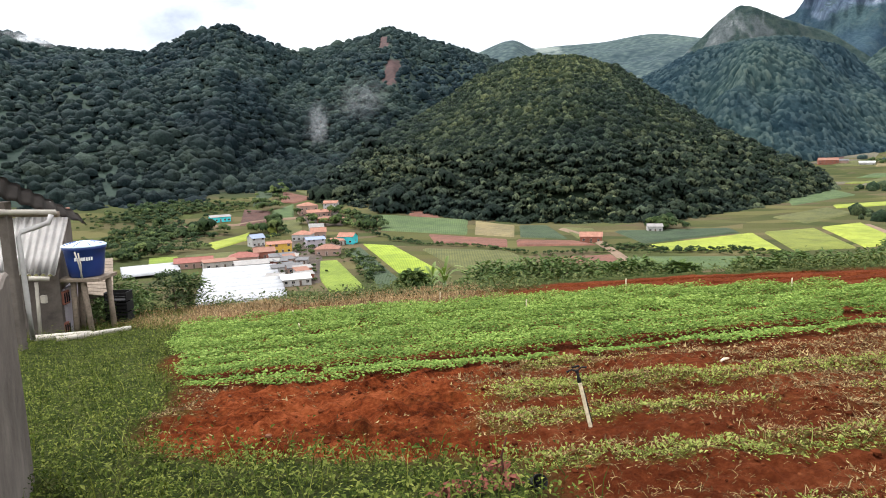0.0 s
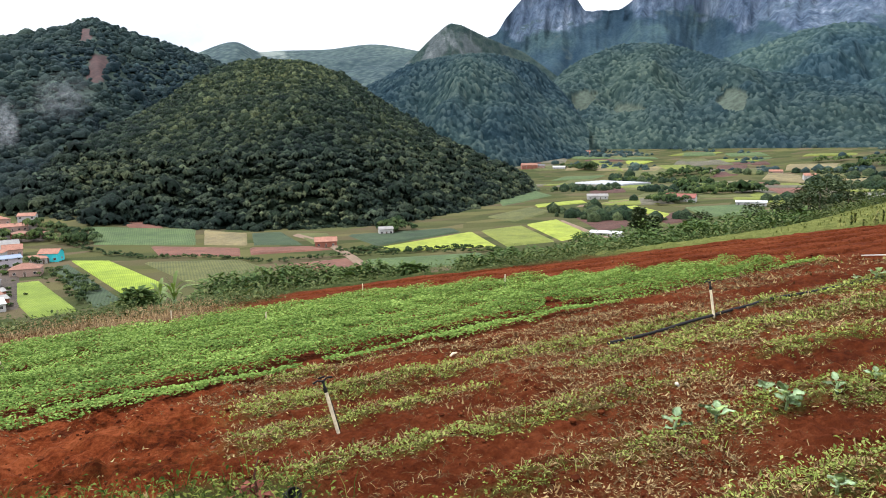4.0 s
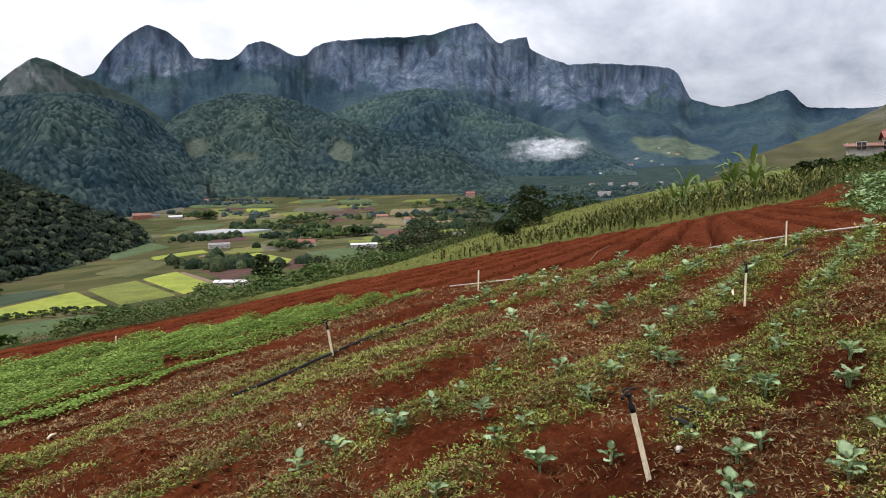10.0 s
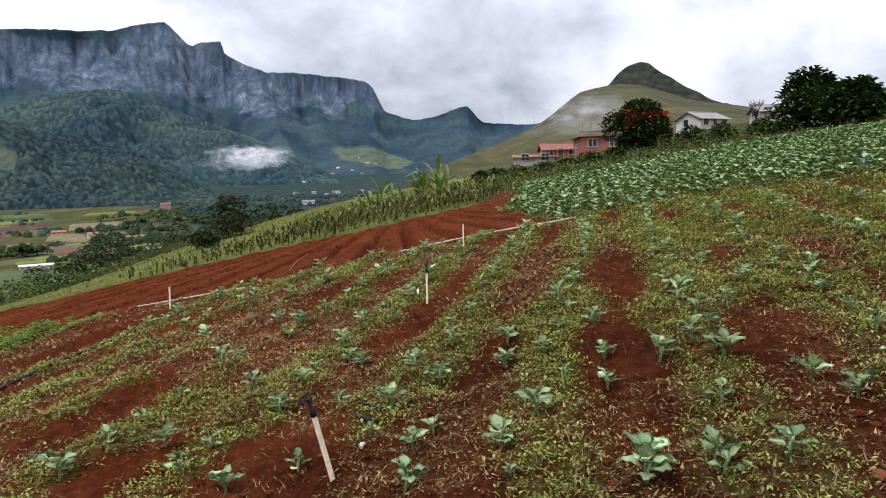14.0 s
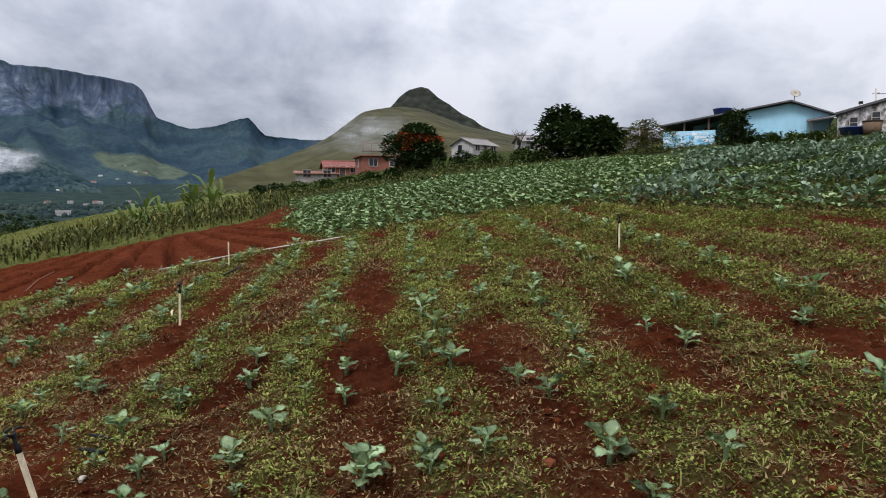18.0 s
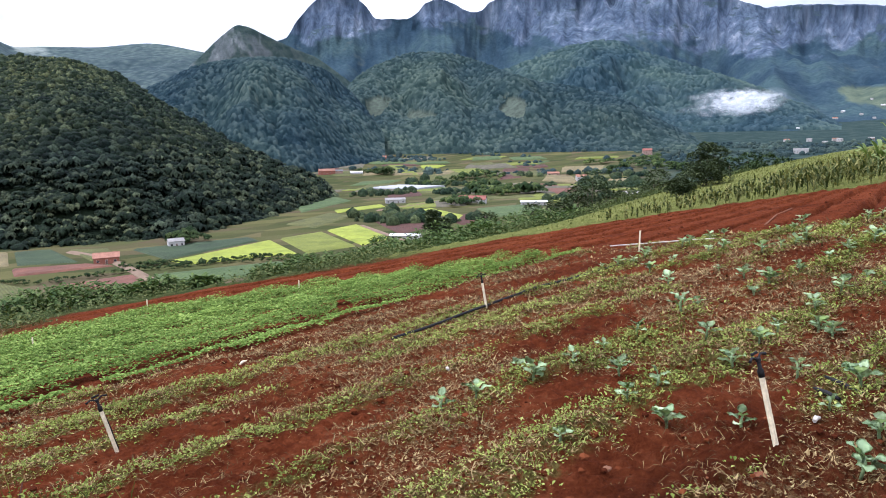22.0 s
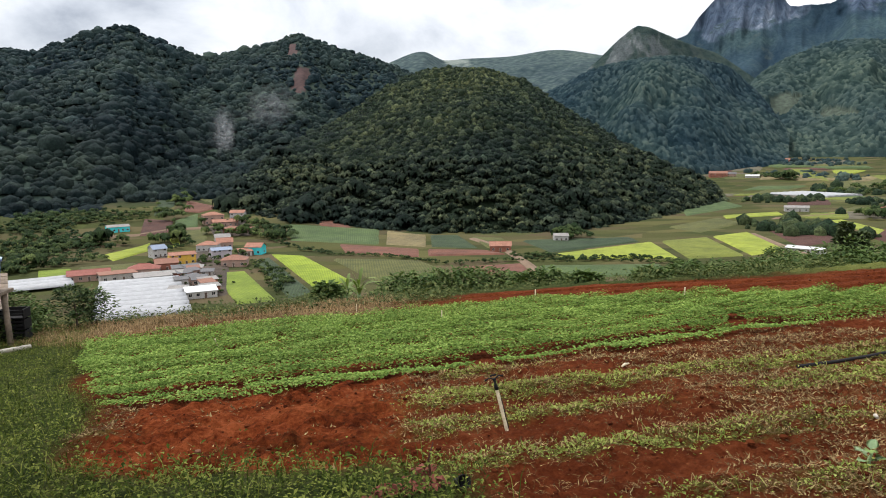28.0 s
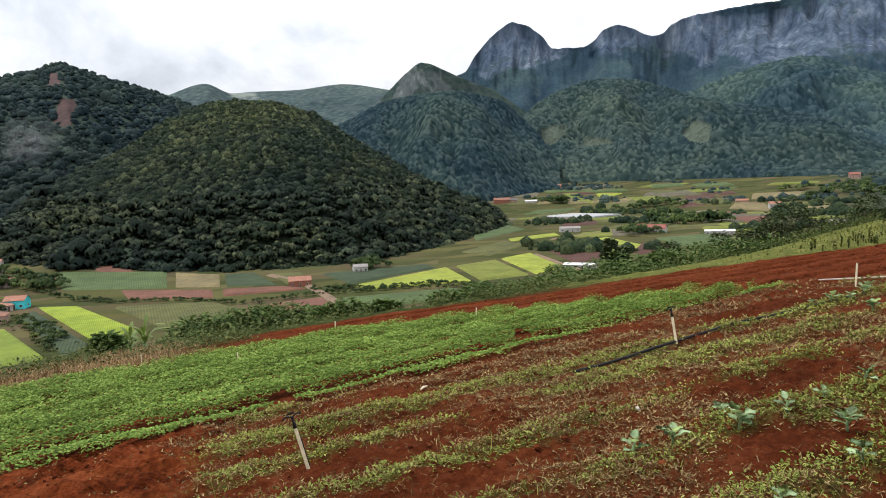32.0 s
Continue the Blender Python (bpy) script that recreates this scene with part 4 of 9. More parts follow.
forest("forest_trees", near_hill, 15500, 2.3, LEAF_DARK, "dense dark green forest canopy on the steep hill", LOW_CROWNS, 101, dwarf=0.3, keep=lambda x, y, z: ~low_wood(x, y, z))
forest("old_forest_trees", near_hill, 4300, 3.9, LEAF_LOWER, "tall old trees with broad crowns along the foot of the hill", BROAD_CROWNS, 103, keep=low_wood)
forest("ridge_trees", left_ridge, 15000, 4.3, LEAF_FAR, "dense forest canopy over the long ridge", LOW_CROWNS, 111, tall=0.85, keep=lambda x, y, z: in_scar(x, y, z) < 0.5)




# ---------- valley fields ----------
def crop_plot_mat(name, a, b, rows=0.0, s=0.25):
    m = Mat(name, 0.85, 0.15)
    f = m.math("ADD", m.math("MULTIPLY", m.noise(s, 5, 0.7), 0.5), m.math("MULTIPLY", m.noise(0.02, 3), 0.5))
    c = m.ramp(f, (0.38, a), (0.62, b))
    if rows:
        w = m.n("ShaderNodeTexWave")
        w.inputs["Scale"].default_value, w.inputs["Distortion"].default_value = rows, 0.6
        m.link(m.tc, w.inputs["Vector"])
        c = m.mix(m.math("MULTIPLY", w.outputs[1], 0.5), c, tuple(v * 0.45 for v in a))
    c = m.mix(1.0, c, m.ramp(m.noise(0.09, 6, 0.72), (0.36, (0.74, 0.76, 0.78)), (0.64, (1.22, 1.20, 1.16))), "MULTIPLY")
    m.color(c)
    m.bump(m.noise(0.8, 4), 0.6, 0.5)
    return m.m


PLOTS = {
    "lettuce": crop_plot_mat("lettuce_rows", (0.165, 0.215, 0.018), (0.225, 0.28, 0.032), 0.42),
    "beans": crop_plot_mat("bright_crop", (0.150, 0.175, 0.020), (0.200, 0.225, 0.036)),
    "lime": crop_plot_mat("lime_crop", (0.105, 0.120, 0.018), (0.140, 0.152, 0.030), 0.26),
    "olive": crop_plot_mat("olive_crop", (0.058, 0.062, 0.017), (0.088, 0.088, 0.028), 0.26),
    "green": crop_plot_mat("mid_green_crop", (0.046, 0.072, 0.024), (0.072, 0.100, 0.036), 0.26),
    "dark": crop_plot_mat("dark_green_crop", (0.026, 0.042, 0.019), (0.044, 0.060, 0.028), 0.26),
    "soil": crop_plot_mat("tilled_red_soil", (0.084, 0.036, 0.024), (0.125, 0.056, 0.038)),
    "earth": crop_plot_mat("tilled_brown_soil", (0.052, 0.024, 0.018), (0.082, 0.038, 0.028), 0.26),
    "tan": crop_plot_mat("stubble", (0.100, 0.078, 0.040), (0.150, 0.122, 0.056)),
    "rows": crop_plot_mat("vegetable_rows", (0.110, 0.150, 0.016), (0.150, 0.190, 0.028), 0.62),
    "mud": crop_plot_mat("trodden_yard_earth", (0.030, 0.023, 0.017), (0.064, 0.047, 0.034)),
    "grey": crop_plot_mat("grey_fallow", (0.072, 0.064, 0.042), (0.110, 0.098, 0.066), 0.26),
}
PLOT_LABEL = {"mud": "trodden brown earth between the village houses", "lettuce": "bright yellow-green lettuce field on the valley floor", "beans": "bright green crop field on the valley floor", "lime": "yellow-green crop field on the valley floor", "earth": "dark tilled brown soil field in the valley", "olive": "olive green field on the valley floor", "green": "mid green crop field on the valley floor", "dark": "dark green crop field on the valley floor", "soil": "tilled bare red soil field in the valley", "tan": "pale stubble field on the valley floor", "rows": "vegetable field planted in straight rows", "grey": "grey-brown fallow field on the valley floor"}
plot_count = 0


def field_plot(kind, *corners):
    """A planted parcel between four corners, draped on the valley floor with a low edge."""
    global plot_count
    q = [spot(*c) for c in corners]
    n = 14
    u, w = np.meshgrid(np.linspace(0, 1, n), np.linspace(0, 1, n), indexing="ij")
    x = (q[0][0] * (1 - u) + q[1][0] * u) * (1 - w) + (q[3][0] * (1 - u) + q[2][0] * u) * w
    y = (q[0][1] * (1 - u) + q[1][1] * u) * (1 - w) + (q[3][1] * (1 - u) + q[2][1] * u) * w
    z = ground_z(x.ravel(), y.ravel(), False).reshape(x.shape)
    far = np.hypot(x, y).mean()
    z = z + (0.5 + 0.05 * (plot_count % 7)) * max(1.0, far / 500)
    edge = (u == 0) | (u == 1) | (w == 0) | (w == 1)
    z = z - np.where(edge, 1.6, 0)
    plot_count += 1
    f = grid_faces(n, n)
    if (q[1][0] - q[0][0]) * (q[3][1] - q[0][1]) - (q[1][1] - q[0][1]) * (q[3][0] - q[0][0]) < 0:
        f = f[:, ::-1]
    ob = new("crop_field", mesh_np("crop_field", np.stack([x.ravel(), y.ravel(), z.ravel()], 1), f, [PLOTS[kind]], True))
    tagged(ob, PLOT_LABEL[kind], "field", "valley fields", "structure")


field_plot("rows", (-11.58, -9.17), (-8.82, -9.16), (-6.13, -11.95), (-9.60, -12.10))
field_plot("lettuce", (-6.96, -7.90), (-4.20, -8.20), (0.10, -10.60), (-3.14, -11.30))
field_plot("dark", (-8.18, -8.40), (-7.02, -8.14), (-3.27, -11.45), (-5.30, -12.00))
field_plot("beans", (-19.20, -7.36), (-15.53, -6.54), (-15.59, -7.19), (-18.54, -7.88))
field_plot("beans", (-14.44, -6.25), (-13.67, -6.07), (-13.52, -6.93), (-14.08, -7.08))
field_plot("earth", (-16.07, -4.73), (-13.91, -5.01), (-14.00, -6.05), (-16.59, -6.15))
field_plot("green", (-13.92, -5.06), (-12.06, -4.51), (-12.10, -5.65), (-13.97, -5.72))
field_plot("soil", (-12.98, -3.42), (-10.19, -4.13), (-12.06, -4.51), (-13.21, -4.40))
field_plot("olive", (-12.58, -3.25), (-10.00, -3.01), (-10.19, -4.08), (-10.85, -3.91))
field_plot("olive", (-13.80, -5.80), (-11.30, -5.75), (-11.59, -6.95), (-13.36, -7.05))
field_plot("dark", (-14.45, -2.34), (-13.60, -2.38), (-13.72, -3.90), (-15.49, -4.77))
field_plot("green", (-5.74, -5.59), (2.54, -6.29), (2.43, -7.65), (-5.46, -7.00))
field_plot("soil", (-3.49, -5.10), (-0.23, -5.83), (0.01, -6.24), (-2.59, -5.95))
field_plot("olive", (-2.24, -8.54), (5.79, -8.98), (8.60, -10.10), (1.58, -10.78))
field_plot("soil", (-1.55, -7.39), (5.82, -8.03), (5.80, -8.73), (-0.97, -8.18))
field_plot("rows", (-23.46, -8.11), (-21.12, -8.16), (-21.21, -9.02), (-23.53, -8.86))
field_plot("olive", (-20.93, -8.12), (-16.61, -8.12), (-17.09, -8.76), (-20.89, -8.75))
field_plot("beans", (16.24, -8.55), (24.68, -7.23), (27.09, -8.61), (17.66, -8.87))
field_plot("lime", (24.92, -7.23), (28.60, -6.79), (31.71, -8.22), (27.28, -8.67))
field_plot("beans", (28.74, -6.73), (31.43, -6.30), (34.43, -7.66), (31.90, -8.21))
field_plot("dark", (13.54, -7.34), (23.25, -7.02), (23.86, -7.33), (16.24, -8.42))
field_plot("earth", (32.25, -5.99), (36.19, -5.28), (37.67, -6.85), (35.14, -7.46))
field_plot("green", (14.79, -9.42), (25.70, -9.06), (26.31, -9.87), (17.02, -10.54))
field_plot("dark", (6.30, -6.85), (8.75, -6.86), (10.71, -8.05), (6.32, -7.90))
field_plot("tan", (2.65, -6.35), (6.20, -6.85), (6.16, -7.88), (2.55, -7.62))
field_plot("olive", (9.71, -7.01), (12.59, -7.17), (13.21, -7.97), (11.13, -8.00))
field_plot("soil", (5.95, -8.05), (11.12, -8.20), (13.20, -8.51), (5.95, -8.62))
field_plot("soil", (8.72, -9.60), (14.15, -9.25), (15.90, -10.60), (11.56, -10.32))
field_plot("beans", (29.42, -5.16), (33.71, -4.74), (34.12, -4.97), (29.71, -5.39))
field_plot("lime", (33.46, -5.24), (37.37, -4.69), (38.97, -4.30), (37.76, -4.99))
field_plot("beans", (36.37, -5.30), (37.52, -5.17), (40.63, -5.92), (40.29, -6.29))
field_plot("grey", (28.20, -1.77), (29.33, -1.10), (32.51, -1.10), (32.12, -1.73))
field_plot("lime", (30.16, -0.71), (31.40, -0.44), (32.89, -0.47), (32.36, -0.81))
field_plot("lime", (34.00, -1.56), (35.44, -1.58), (36.76, -2.44), (35.34, -2.34))
field_plot("beans", (36.86, -1.68), (38.97, -1.70), (37.88, -2.02), (37.07, -2.02))
field_plot("earth", (33.67, -3.66), (36.81, -3.56), (37.09, -4.16), (34.10, -4.33))
field_plot("green", (26.37, -4.62), (29.39, -3.87), (31.37, -4.37), (26.82, -5.29))
field_plot("olive", (25.35, -6.15), (29.43, -5.28), (31.41, -5.65), (28.01, -6.59))
field_plot("olive", (36.77, -2.58), (40.32, -2.04), (40.59, -2.86), (36.93, -3.28))
field_plot("soil", (46.59, -3.30), (50.20, -3.81), (49.25, -4.40), (46.11, -3.76))
field_plot("tan", (47.31, -2.57), (49.42, -2.81), (50.11, -3.38), (46.83, -3.12))
field_plot("lime", (46.33, -4.05), (48.96, -4.58), (48.43, -5.04), (45.85, -4.41))
field_plot("earth", (43.66, -2.00), (46.01, -1.97), (45.33, -2.80), (43.35, -3.03))
field_plot("green", (40.26, -3.49), (42.60, -3.00), (43.05, -3.58), (40.70, -4.07))
field_plot("earth", (38.30, -6.05), (41.20, -5.60), (43.40, -6.20), (40.20, -6.70))
field_plot("green", (41.13, -5.30), (45.84, -4.97), (47.71, -5.58), (42.98, -6.11))


strip_rng = random.Random(23)
for k in range(64):
    az, r = strip_rng.uniform(28, 53), strip_rng.uniform(560, 1250)
    if az < 36 and r < 760:
        continue
    w, d = strip_rng.uniform(12, 38) / r * 57.3, strip_rng.uniform(25, 80)
    sk = strip_rng.uniform(-1.2, 1.2)
    field_plot(strip_rng.choice(("earth", "tan", "olive", "green", "olive", "grey", "lime", "olive", "grey", "green")), (az - w, None, r), (az + w, None, r + 12), (az + w + sk, None, r + d + 12), (az - w + sk, None, r + d))
field_plot("mud", (-15.88, -7.52), (-9.60, -7.30), (-10.06, -11.40), (-14.85, -11.10))
field_plot("mud", (-11.93, -5.00), (-8.51, -4.96), (-8.03, -6.56), (-11.10, -6.42))


# ---------- dirt tracks ----------
TRACK = plain("dirt_track", (0.15, 0.105, 0.072), 0.95, 0.1, scale=0.6)


def track(width, *keys):
    pts = [Vector((*spot(*k), 0)) for k in keys]
    V, n = [], 0
    for a, b in zip(pts, pts[1:]):
        side = Vector((-(b - a).y, (b - a).x, 0)).normalized() * width / 2
        for k in range(9):
            p = a.lerp(b, k / 8)
            for s in (-1.0, -0.4, 0.4, 1.0):
                q = p + side * s
                V.append((q.x, q.y, gz(q.x, q.y) + (-0.8 if (k, b) == (8, pts[-1]) or (k, a) == (0, pts[0]) else 0.95 if abs(s) < 0.9 else 0.0)))
            n += 1
    ob = new("dirt_track", mesh_np("dirt_track", np.array(V), grid_faces(n, 4), [TRACK], True))
    tagged(ob, "pale dirt farm track across the valley floor", "track", kind="structure")


track(5, (15.97, -10.34), (14.26, -9.10), (12.54, -8.01), (9.71, -7.13))
track(4, (-21.72, -5.92), (-16.65, -6.03), (-13.99, -5.72), (-10.38, -5.71))
track(5, (14.12, -8.98), (15.75, -10.31))
track(4, (31.60, -6.40), (34.58, -7.57), (35.70, -7.95))
track(4, (38.36, -4.73), (40.23, -4.33), (36.51, -4.94), (32.89, -5.33))


# ---------- hedgerows and single valley trees ----------
HEDGE = crown_mat("hedge_leaves", (0.013, 0.026, 0.010), (0.028, 0.045, 0.016), (0.054, 0.073, 0.028), 2.0)
hedge_P, hedge_S, far_P, far_S, haze_P, haze_S = [], [], [], [], [], []


def hedge(count, size, jitter, *keys):
    pts = [spot(*k) for k in keys]
    for k in range(count):
        f = k / max(1, count - 1) * (len(pts) - 1)
        i = min(int(f), len(pts) - 2)
        f -= i
        x = pts[i][0] * (1 - f) + pts[i + 1][0] * f + rng.normal(0, jitter)
        y = pts[i][1] * (1 - f) + pts[i + 1][1] * f + rng.normal(0, jitter)
        s = size * rng.lognormal(0, 0.3)
        hedge_P.append((x, y, gz(x, y) + s * 0.35))
        hedge_S.append(s)


hedge(112, 1.2, 1.6, (-2.08, -8.28), (3.14, -8.60), (7.37, -9.30), (15.15, -8.99))
hedge(96, 1.2, 2.0, (14.71, -9.04), (19.92, -8.89), (24.42, -9.00), (27.89, -8.97))
hedge(64, 1.1, 1.6, (-6.73, -6.75), (-4.43, -7.78), (-2.08, -8.18))
hedge(26, 4.0, 5.0, (17.53, -7.25), (18.17, -7.06))
hedge(16, 4.5, 5.0, (-14.95, -6.81), (-13.60, -6.56))
hedge(12, 4.0, 3.0, (-19.90, -6.62), (-19.26, -6.49))
hedge(420, 2.0, 13.0, (-25.44, -5.23), (-21.60, -4.49), (-17.41, -4.55))
hedge(420, 2.0, 12.0, (-25.61, -7.13), (-22.54, -6.08), (-20.52, -6.45), (-23.85, -7.28))
hedge(70, 2.4, 5.0, (-19.77, -7.61), (-23.92, -8.05), (-25.50, -8.08))
hedge(40, 3.6, 5.0, (-14.41, -5.24), (-13.51, -3.69), (-12.94, -3.04))
hedge(30, 3.0, 4.0, (-11.49, -5.15), (-10.42, -6.36), (-8.58, -6.44), (-6.26, -6.54))
hedge(50, 3.0, 5.0, (-8.30, -5.52), (-6.25, -6.30), (-5.81, -7.02))
hedge(44, 1.6, 6.0, (-15.34, -9.28), (-13.24, -8.05), (-11.24, -8.86), (-9.12, -7.90))
hedge(30, 1.5, 5.0, (-13.6, -10.3), (-11.6, -9.6), (-10.9, -10.8))
hedge(60, 1.3, 4.0, (-8.0, -8.6), (-6.6, -9.6), (-5.2, -10.9))
hedge(14, 2.2, 3.0, (-14.54, -7.28), (-13.18, -7.04))
hedge(22, 1.3, 1.0, (-7.77, -9.04), (-6.89, -10.25), (-6.22, -11.21))
hedge(90, 4.6, 9.0, (38.89, -2.98), (43.09, -2.55), (42.12, -3.46), (41.14, -4.83))
hedge(90, 5.0, 9.0, (43.04, -3.95), (46.33, -4.14), (43.03, -4.33))
hedge(50, 4.2, 8.0, (32.59, -2.12), (34.36, -2.37))
hedge(50, 3.4, 8.0, (36.58, -3.37), (39.34, -3.28), (40.28, -2.70))
hedge(30, 4.0, 6.0, (39.51, -4.77), (40.67, -5.10))
hedge(50, 4.4, 8.0, (50.14, -1.88), (53.87, -1.64), (56.63, -1.47))
hedge(70, 5.0, 10.0, (51.53, -2.52), (55.25, -2.00), (57.99, -2.42))
hedge(64, 1.1, 2.4, (26.48, -4.41), (29.46, -3.98), (33.85, -3.86))
hedge(96, 1.1, 2.4, (16.90, -9.12), (22.99, -8.64), (26.65, -8.83))
hedge(64, 1.2, 3.2, (13.81, -8.62), (16.92, -8.72))
# woods and tree groups across the upper valley floor
wood_rng = np.random.default_rng(207)
for az, r in zip(wood_rng.uniform(31, 80, 8200), wood_rng.uniform(420, 1500, 8200)):
    x, y = r * math.sin(radians(az)), r * math.cos(radians(az))
    if float(fbm(np.array([x / 70]), np.array([y / 70]), 3, 208)[0]) > (0.60 if az < 50 else 0.53 if az < 57 else 0.42):
        s = float(wood_rng.lognormal(1.25, 0.3))
        (far_P if r < 1000 else haze_P).append((x, y, gz(x, y) + s * 0.4))
        (far_S if r < 1000 else haze_S).append(s)
gully_P, gully_S = [], []
for az, r in zip(wood_rng.uniform(-27, -6.5, 2600), wood_rng.uniform(590, 1000, 2600)):
    x, y = r * math.sin(radians(az)), r * math.cos(radians(az))
    s = float(wood_rng.lognormal(1.25, 0.3))
    gully_P.append((x, y, gz(x, y) + s * 0.4))
    gully_S.append(s)
V, F = scatter(LOW_CROWNS, np.array(gully_P), np.array(gully_S), np.array(gully_S) * 1.05, 209)
tagged(new("gully_woods", mesh_np("gully_woods", V, F, [LEAF_FAR], True)), "dark woods in the gully between the hills", "trees", kind="stuff")
LEAF_WOODS = crown_mat("valley_wood_leaves", (0.008, 0.017, 0.011), (0.016, 0.028, 0.017), (0.034, 0.047, 0.026), 0.8, lo=0.42, hi=1.6)
V, F = scatter(LOW_CROWNS, np.array(far_P), np.array(far_S), np.array(far_S) * 1.1, 206)
tagged(new("valley_woods", mesh_np("valley_woods", V, F, [LEAF_WOODS], True)), "dark tree groups across the upper valley floor", "trees", kind="stuff")
# the same woods past 1 km: haze put into paler, bluer leaves
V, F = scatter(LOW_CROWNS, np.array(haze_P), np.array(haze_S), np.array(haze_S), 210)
tagged(new("upper_valley_woods", mesh_np("upper_valley_woods", V, F, [crown_mat("hazed_valley_leaves", (0.020, 0.034, 0.038), (0.027, 0.043, 0.046), (0.038, 0.056, 0.056), 0.5, lo=0.75, hi=1.25)], True)), "woods at the head of the valley, tinted blue for haze", "trees", kind="stuff")
V, F = scatter(PAIR_CROWNS, np.array(hedge_P), np.array(hedge_S), np.array(hedge_S) * 1.05, 205)
tagged(new("hedgerow_trees", mesh_np("hedgerow_trees", V, F, [HEDGE], True)), "hedgerows and scattered trees between the valley fields", "trees", kind="stuff")


# ---------- low plants of the near field ----------
def leaf_verts(P, yaw, tilt, length, width, fold=0.25):
    """Folded four-corner leaves: place, heading, rise, length, width."""
    d = np.stack([np.cos(yaw) * np.cos(tilt), np.sin(yaw) * np.cos(tilt), np.sin(tilt)], 1)
    s = np.stack([-np.sin(yaw), np.cos(yaw), np.zeros_like(yaw)], 1)
    up = np.cross(d, s)
    L, W = length[:, None], width[:, None]
    mid = P + d * L * 0.55
    tip = P + d * L - up * L * 0.12 * -1 - np.array([0, 0, 1]) * L * 0.16
    a, b = mid + s * W / 2 + up * W * fold, mid - s * W / 2 + up * W * fold
    V = np.stack([P, b, tip, a], 1).reshape(-1, 3)
    F = np.arange(len(P) * 4).reshape(-1, 4)
    return V, F


def blade_verts(P, yaw, lean, length, width):
    """Grass blades, three triangles each, bending over."""
    h = np.stack([np.cos(yaw), np.sin(yaw), np.zeros_like(yaw)], 1)
    s = np.stack([-np.sin(yaw), np.cos(yaw), np.zeros_like(yaw)], 1)
    up = np.array([0, 0, 1.0])
    L, W, ln = length[:, None], width[:, None], lean[:, None]
    m = P + up * L * 0.55 * np.cos(ln) + h * L * 0.55 * np.sin(ln)
    ln2 = np.minimum(ln * 1.8 + 0.25, 1.9)
    t = m + up * L * 0.45 * np.cos(ln2) + h * L * 0.45 * np.sin(ln2)
    V = np.stack([P - s * W / 2, P + s * W / 2, m - s * W * 0.4, m + s * W * 0.4, t], 1).reshape(-1, 3)
    o = np.arange(len(P))[:, None] * 5
    F = np.concatenate([o + np.array([[0, 1, 3]]), o + np.array([[0, 3, 2]]), o + np.array([[2, 3, 4]])], 1).reshape(-1, 3)
    return V, F


def chaff_verts(P, yaw, tilt, length, width):
    """Withered scraps, one bent triangle each."""
    d = np.stack([np.cos(yaw) * np.cos(tilt), np.sin(yaw) * np.cos(tilt), np.sin(tilt)], 1)
    s = np.stack([-np.sin(yaw), np.cos(yaw), np.zeros_like(yaw)], 1)
    V = np.stack([P - s * width[:, None] / 2, P + s * width[:, None] / 2, P + d * length[:, None]], 1).reshape(-1, 3)
    return V, np.arange(len(P) * 3).reshape(-1, 3)


def sow(n, x0, x1, y0, y1, weight, seed):
    """Random places in a rectangle, kept by a weight function."""
    g = np.random.default_rng(seed)
    x, y = g.uniform(x0, x1, n), g.uniform(y0, y1, n)
    k = g.uniform(0, 1, n) < weight(x, y)
    return x[k], y[k], g


def stuff(name, V, F, mat, label, category):
    tagged(new(name, mesh_np(name, V, F, [mat], False)), label, category, kind="stuff")


def clump(x, y, g, per, spread, hmax, l0, l1, tilt=(-0.1, 0.9), wide=0.62, scrap=False, grow=0.0):
    """Leaves of small bushy plants standing at x, y."""
    n = len(x)
    k = np.repeat(np.arange(n), per)
    tall = np.repeat(g.uniform(0.55, 1.35, n), per)
    size = tall * np.repeat(1 + grow * np.hypot(x, y), per)
    a, d = g.uniform(0, 2 * np.pi, n * per), np.sqrt(g.uniform(0, 1, n * per))
    px, py = x[k] + np.cos(a) * d * spread * size, y[k] + np.sin(a) * d * spread * size
    pz = ground_z(px, py) + g.uniform(0.1, 1, n * per) * hmax * tall * (1.1 - d * 0.8)
    yaw = a + g.normal(0, 0.7, n * per)
    L = g.uniform(l0, l1, n * per) * size
    if scrap:
        return chaff_verts(np.stack([px, py, pz], 1), yaw, g.uniform(*tilt, n * per), L, L * g.uniform(wide * 0.8, wide * 1.2, n * per))
    return leaf_verts(np.stack([px, py, pz], 1), yaw, g.uniform(*tilt, n * per), L, L * g.uniform(wide * 0.8, wide * 1.2, n * per))


CROP_LEAF = leaf_mat("bean_leaves", (0.052, 0.094, 0.017), (0.119, 0.184, 0.037), (0.218, 0.292, 0.078), 0.8, 0.05, 0.6, 0.18)
WEED_LEAF = leaf_mat("weed_leaves", (0.074, 0.098, 0.018), (0.156, 0.182, 0.042), (0.28, 0.295, 0.092), 0.8, 0.05, 0.8, 0.15)
DRY_LEAF = leaf_mat("withered_weeds", (0.050, 0.026, 0.011), (0.120, 0.074, 0.031), (0.28, 0.205, 0.100), 0.85, 0.08, 1.0, 0.05)
VERGE_LEAF = leaf_mat("verge_leaves", (0.018, 0.030, 0.005), (0.056, 0.076, 0.013), (0.160, 0.172, 0.042), 0.8, 0.05, 1.4, 0.12)
